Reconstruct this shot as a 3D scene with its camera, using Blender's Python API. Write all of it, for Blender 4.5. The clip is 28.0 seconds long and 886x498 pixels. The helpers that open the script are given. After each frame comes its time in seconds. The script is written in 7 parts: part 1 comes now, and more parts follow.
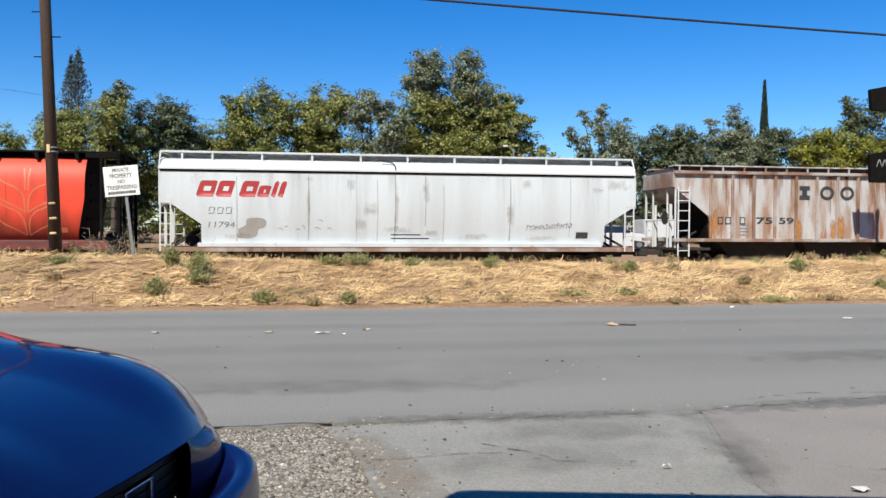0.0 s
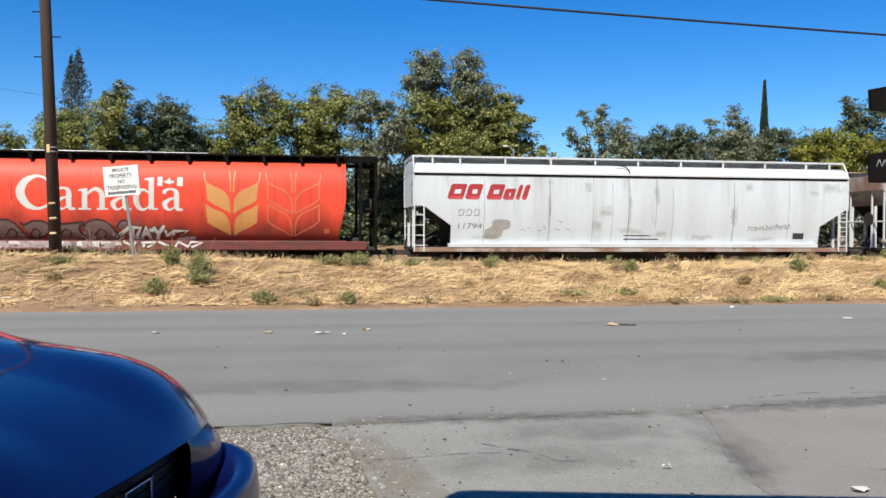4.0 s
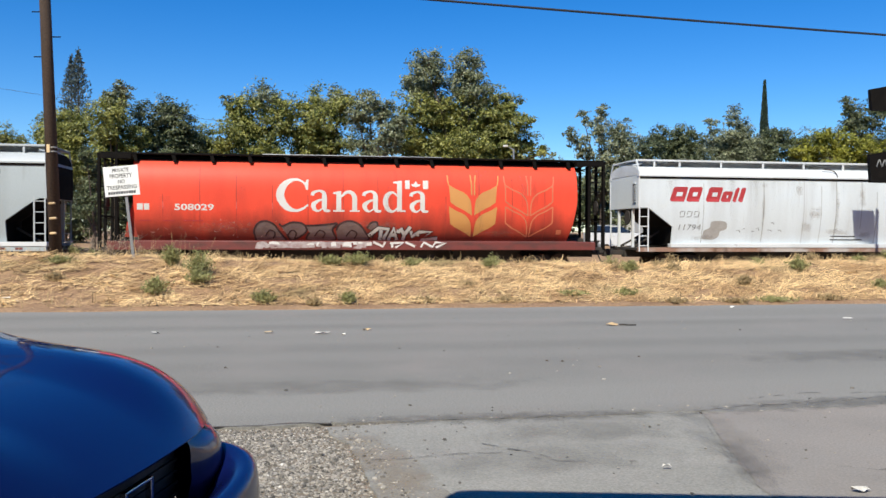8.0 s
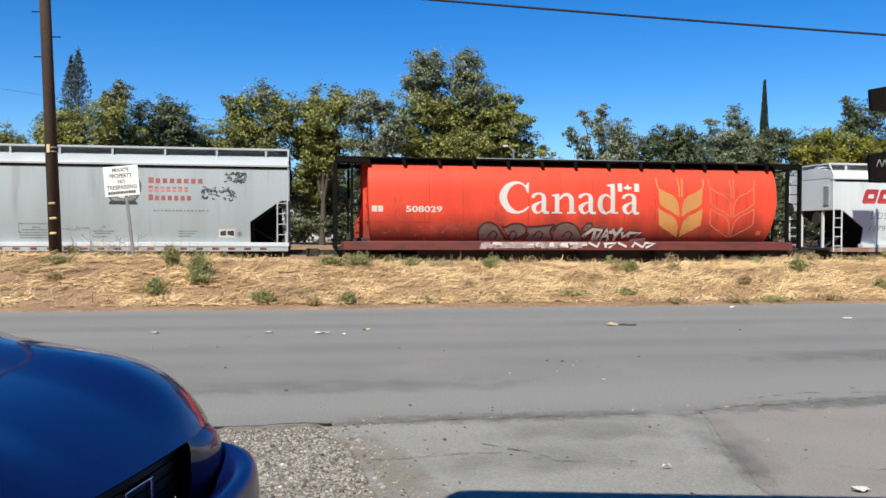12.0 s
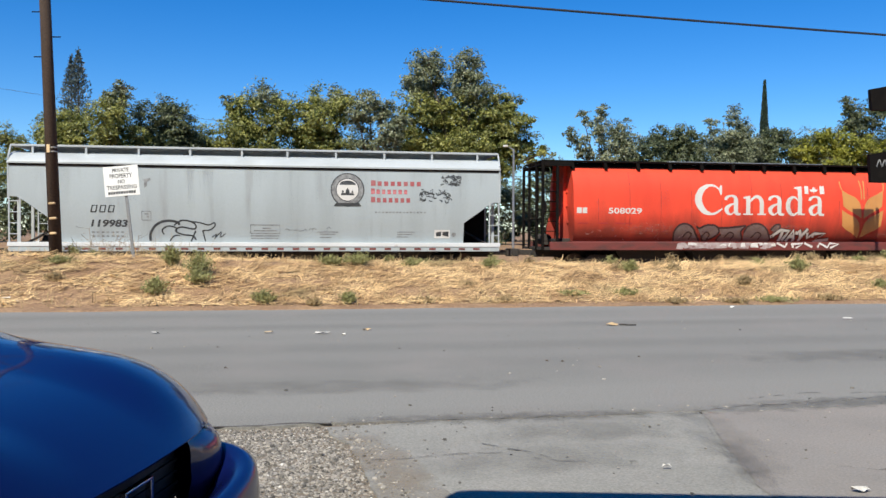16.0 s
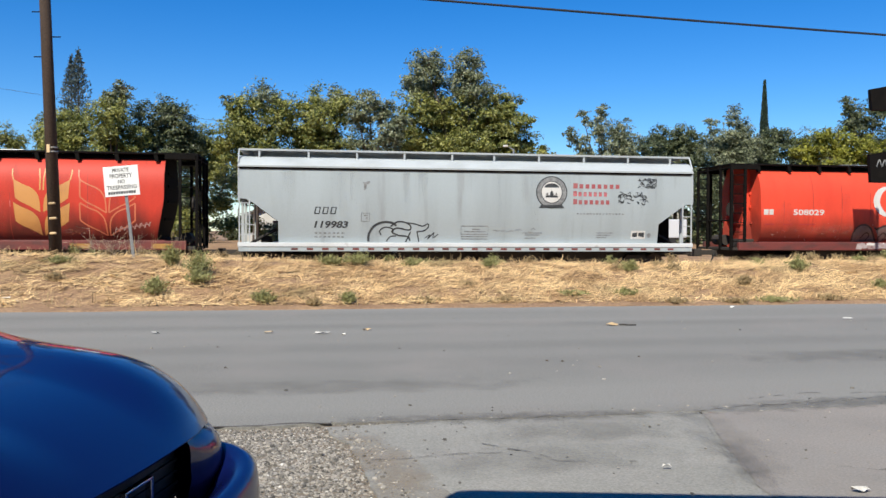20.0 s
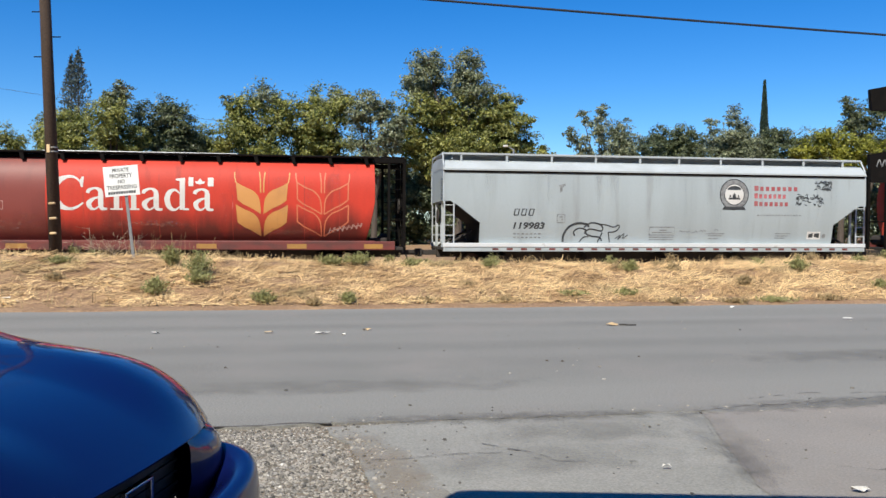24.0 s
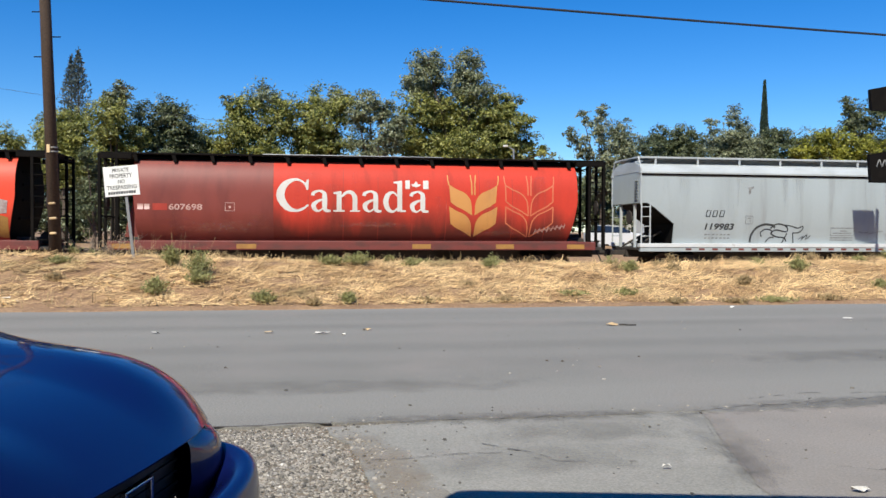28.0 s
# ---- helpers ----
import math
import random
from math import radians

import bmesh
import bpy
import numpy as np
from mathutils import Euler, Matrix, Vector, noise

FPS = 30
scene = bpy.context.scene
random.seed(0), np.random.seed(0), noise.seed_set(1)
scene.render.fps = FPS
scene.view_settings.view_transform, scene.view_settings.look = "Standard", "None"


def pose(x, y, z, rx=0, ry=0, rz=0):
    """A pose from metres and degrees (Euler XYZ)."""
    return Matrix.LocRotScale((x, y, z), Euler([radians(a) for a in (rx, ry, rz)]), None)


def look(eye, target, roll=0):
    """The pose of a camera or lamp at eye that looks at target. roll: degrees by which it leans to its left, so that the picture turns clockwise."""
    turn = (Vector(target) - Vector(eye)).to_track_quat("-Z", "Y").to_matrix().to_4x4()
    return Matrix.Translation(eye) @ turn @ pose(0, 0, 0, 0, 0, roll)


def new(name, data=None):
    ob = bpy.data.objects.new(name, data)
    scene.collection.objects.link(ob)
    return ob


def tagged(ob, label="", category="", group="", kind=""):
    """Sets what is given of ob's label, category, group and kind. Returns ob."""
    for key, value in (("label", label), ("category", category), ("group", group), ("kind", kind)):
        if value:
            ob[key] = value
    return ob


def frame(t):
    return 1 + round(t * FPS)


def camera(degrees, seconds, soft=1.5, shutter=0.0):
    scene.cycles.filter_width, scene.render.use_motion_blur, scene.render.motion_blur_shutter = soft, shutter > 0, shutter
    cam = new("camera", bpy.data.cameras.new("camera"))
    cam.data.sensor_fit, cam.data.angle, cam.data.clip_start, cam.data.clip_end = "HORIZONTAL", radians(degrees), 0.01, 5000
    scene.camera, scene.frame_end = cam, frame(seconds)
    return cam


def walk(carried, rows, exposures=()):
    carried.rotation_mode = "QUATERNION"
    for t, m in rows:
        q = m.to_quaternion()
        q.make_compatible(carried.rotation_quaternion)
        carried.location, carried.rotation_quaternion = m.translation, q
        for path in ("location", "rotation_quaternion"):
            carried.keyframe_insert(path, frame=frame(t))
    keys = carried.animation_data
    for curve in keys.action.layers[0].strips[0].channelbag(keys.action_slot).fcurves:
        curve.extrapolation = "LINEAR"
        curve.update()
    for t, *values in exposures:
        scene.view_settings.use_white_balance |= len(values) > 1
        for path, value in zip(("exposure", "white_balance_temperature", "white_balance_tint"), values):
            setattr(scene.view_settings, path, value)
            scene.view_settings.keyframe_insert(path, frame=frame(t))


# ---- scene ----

# ---- camera: it stands still ----
cam = camera(56.47, 28.0, 1.5)
EYE = look((0, 0, 1.6), (0, 100, -0.523), 0.253)
walk(cam, [(0.0, EYE), (28.0, EYE)], [(0.0, 0.37, 6610, 5.9), (28.0, 0.37, 6610, 5.9)])

# ---- light ----
SUN_EL, SUN_AZ = radians(47), radians(20)      # height; the light travels 20 degrees to the right of +y
world = bpy.data.worlds.new("world")
scene.world = world
world.use_nodes = True
wn, wl = world.node_tree.nodes, world.node_tree.links
sky = wn.new("ShaderNodeTexSky")
sky.sky_type, sky.sun_disc = "NISHITA", False
sky.sun_elevation, sky.sun_rotation = SUN_EL, math.pi + SUN_AZ
sky.altitude, sky.air_density, sky.dust_density, sky.ozone_density = 800, 1.0, 0.0, 6.0
sat = wn.new("ShaderNodeHueSaturation")
sat.inputs["Saturation"].default_value = 1.33
sat.inputs["Hue"].default_value = 0.509
wl.new(sky.outputs["Color"], sat.inputs["Color"])
wl.new(sat.outputs["Color"], wn["Background"].inputs["Color"])
wn["Background"].inputs["Strength"].default_value = 0.112
sun = new("sun", bpy.data.lights.new("sun", "SUN"))
sun.data.energy, sun.data.angle, sun.data.color = 5.0, radians(0.53), (1.0, 0.94, 0.84)
sun.matrix_world = look((0, 0, 40), (math.sin(SUN_AZ) * math.cos(SUN_EL), math.cos(SUN_AZ) * math.cos(SUN_EL), 40 - math.sin(SUN_EL)))

# ---- materials ----
def mat(name, base, rough=0.6, metal=0.0, second=None, mix=0.5, scale=3.0, stretch=(1, 1, 1), fine=40.0, vary=0.12,
        bump=0.15, bump_dist=0.01, coat=0.0, low=0.45, high=0.65, third=None, third_scale=0.7, third_low=0.6, third_high=0.7,
        island=0.0, each=0.0, spec=0.5, splash_shade=None, detail=5.0, third_plain=False):
    """A surface: base colour, stains of a second and third colour, fine grain, and relief."""
    dim = lambda q: tuple(0.8 * v for v in q) if q else q
    base, second, third = dim(base), dim(second), dim(third)
    m = bpy.data.materials.new(name)
    m.use_nodes = True
    n, l = m.node_tree.nodes, m.node_tree.links
    b = n["Principled BSDF"]
    b.inputs["Roughness"].default_value = rough
    b.inputs["Metallic"].default_value = metal
    b.inputs["Specular IOR Level"].default_value = spec
    if coat:
        b.inputs["Coat Weight"].default_value = coat
        b.inputs["Coat Roughness"].default_value = 0.04
    tc = n.new("ShaderNodeTexCoord")
    mp = n.new("ShaderNodeMapping")
    mp.inputs["Scale"].default_value = stretch
    l.new(tc.outputs["Object"], mp.inputs["Vector"])

    def nz(s, detail=5.0, plain=False):
        t = n.new("ShaderNodeTexNoise")
        t.inputs["Scale"].default_value, t.inputs["Detail"].default_value = s, detail
        l.new(tc.outputs["Object"] if plain else mp.outputs["Vector"], t.inputs["Vector"])
        return t.outputs["Fac"]

    def ramp(v, lo, hi, a=0.0, z=1.0):
        r = n.new("ShaderNodeMapRange")
        r.inputs["From Min"].default_value, r.inputs["From Max"].default_value = lo, hi
        r.inputs["To Min"].default_value, r.inputs["To Max"].default_value = a, z
        l.new(v, r.inputs["Value"])
        return r.outputs["Result"]

    def blend(fac, c1, c2, mode="MIX"):
        x = n.new("ShaderNodeMix")
        x.data_type, x.blend_type = "RGBA", mode
        for v, s in ((fac, x.inputs[0]), (c1, x.inputs[6]), (c2, x.inputs[7])):
            if isinstance(v, tuple):
                s.default_value = (*v, 1)
            elif isinstance(v, float):
                s.default_value = v
            else:
                l.new(v, s)
        return x.outputs[2]

    col = tuple(base)
    if second:
        col = blend(ramp(nz(scale, detail), low, high, 0, mix), col, tuple(second))
    if third:
        col = blend(ramp(nz(third_scale, 8, third_plain), third_low, third_high, 0, 0.85), col, tuple(third))
    if splash_shade:
        # wheel-thrown dirt and the curved side's shade in the colour: an uneven, streaked edge
        sx = n.new("ShaderNodeSeparateXYZ")
        l.new(tc.outputs["Object"], sx.inputs[0])
        wav = n.new("ShaderNodeMath")
        wav.operation = "MULTIPLY_ADD"
        wav.inputs[1].default_value = -2.2
        l.new(nz(0.8, 6), wav.inputs[0])
        l.new(sx.outputs["Z"], wav.inputs[2])
        col = blend(ramp(wav.outputs[0], splash_shade[0], splash_shade[1], splash_shade[2], 0), col, tuple(splash_shade[3]))
    grain = nz(fine, 3, True)
    g = ramp(grain, 0.3, 0.7, 1 - vary, 1 + vary)
    col = blend(1.0, col, g, "MULTIPLY")
    if island:
        ge = n.new("ShaderNodeNewGeometry")
        col = blend(1.0, col, ramp(ge.outputs["Random Per Island"], 0, 1, 1 - island, 1 + island), "MULTIPLY")
    if each:
        oi = n.new("ShaderNodeObjectInfo")
        col = blend(1.0, col, ramp(oi.outputs["Random"], 0, 1, 1 - each, 1 + each), "MULTIPLY")
    l.new(col, b.inputs["Base Color"])
    if bump:
        bp = n.new("ShaderNodeBump")
        bp.inputs["Strength"].default_value, bp.inputs["Distance"].default_value = bump, bump_dist
        l.new(grain, bp.inputs["Height"])
        l.new(bp.outputs["Normal"], b.inputs["Normal"])
    return m


def leaf_mat(name, c1, c2, trans=0.35):
    """Leaves: two greens spread over the single leaves, some light passing through."""
    m = bpy.data.materials.new(name)
    m.use_nodes = True
    n, l = m.node_tree.nodes, m.node_tree.links
    b = n["Principled BSDF"]
    b.inputs["Roughness"].default_value = 0.42
    c1, c2 = tuple(0.8 * q for q in c1), tuple(0.8 * q for q in c2)
    ge = n.new("ShaderNodeNewGeometry")
    tc = n.new("ShaderNodeTexCoord")
    t = n.new("ShaderNodeTexNoise")
    t.inputs["Scale"].default_value = 0.55
    l.new(tc.outputs["Object"], t.inputs["Vector"])
    ad = n.new("ShaderNodeMath")
    ad.operation = "ADD"
    l.new(ge.outputs["Random Per Island"], ad.inputs[0])
    l.new(t.outputs["Fac"], ad.inputs[1])
    r = n.new("ShaderNodeValToRGB")
    r.color_ramp.elements[0].position, r.color_ramp.elements[0].color = 0.45, (*c1, 1)
    r.color_ramp.elements[1].position, r.color_ramp.elements[1].color = 1.15 / 1.2, (*c2, 1)
    dv = n.new("ShaderNodeMath")
    dv.operation = "DIVIDE"
    dv.inputs[1].default_value = 1.5
    l.new(ad.outputs[0], dv.inputs[0])
    l.new(dv.outputs[0], r.inputs["Fac"])
    l.new(r.outputs["Color"], b.inputs["Base Color"])
    tr = n.new("ShaderNodeBsdfTranslucent")
    l.new(r.outputs["Color"], tr.inputs["Color"])
    mx = n.new("ShaderNodeMixShader")
    mx.inputs[0].default_value = trans
    l.new(b.outputs[0], mx.inputs[1])
    l.new(tr.outputs[0], mx.inputs[2])
    l.new(mx.outputs[0], n["Material Output"].inputs["Surface"])
    return m


def stain(name, colour, axes, scale=3.0, stretch=(1, 1, 1), low=0.62, high=0.95, most=0.9, down=False):
    """A stain: patches of colour on what lies below, thinning out to the edges of its piece; down: thickest at the top, running downwards."""
    m = bpy.data.materials.new(name)
    m.use_nodes = True
    n, l = m.node_tree.nodes, m.node_tree.links
    b = n["Principled BSDF"]
    b.inputs["Roughness"].default_value = 0.9
    b.inputs["Base Color"].default_value = (*(0.8 * v for v in colour), 1)
    tc = n.new("ShaderNodeTexCoord")
    sx = n.new("ShaderNodeSeparateXYZ")
    l.new(tc.outputs["Generated"], sx.inputs[0])

    def op(kind, a, c):
        q = n.new("ShaderNodeMath")
        q.operation = kind
        for v, i in ((a, 0), (c, 1)):
            if isinstance(v, float):
                q.inputs[i].default_value = v
            else:
                l.new(v, q.inputs[i])
        return q.outputs[0]
    fall = 1.0
    for a in axes:
        g = sx.outputs[a]
        f = g if down and a == "Z" else op("MULTIPLY", op("MULTIPLY", g, op("SUBTRACT", 1.0, g)), 4.0)
        fall = op("MULTIPLY", fall, f)
    mp = n.new("ShaderNodeMapping")
    mp.inputs["Scale"].default_value = stretch
    l.new(tc.outputs["Object"], mp.inputs["Vector"])
    t = n.new("ShaderNodeTexNoise")
    t.inputs["Scale"].default_value, t.inputs["Detail"].default_value = scale, 7.0
    l.new(mp.outputs["Vector"], t.inputs["Vector"])
    r = n.new("ShaderNodeMapRange")
    r.inputs["From Min"].default_value, r.inputs["From Max"].default_value, r.inputs["To Max"].default_value = low, high, most
    l.new(op("ADD", t.outputs["Fac"], op("MULTIPLY", fall, 0.45)), r.inputs["Value"])
    mx = n.new("ShaderNodeMixShader")
    tr = n.new("ShaderNodeBsdfTransparent")
    l.new(op("MULTIPLY", r.outputs["Result"], op("MINIMUM", op("MULTIPLY", fall, 4.0), 1.0)), mx.inputs[0])
    l.new(tr.outputs[0], mx.inputs[1])
    l.new(b.outputs[0], mx.inputs[2])
    l.new(mx.outputs[0], n["Material Output"].inputs["Surface"])
    return m


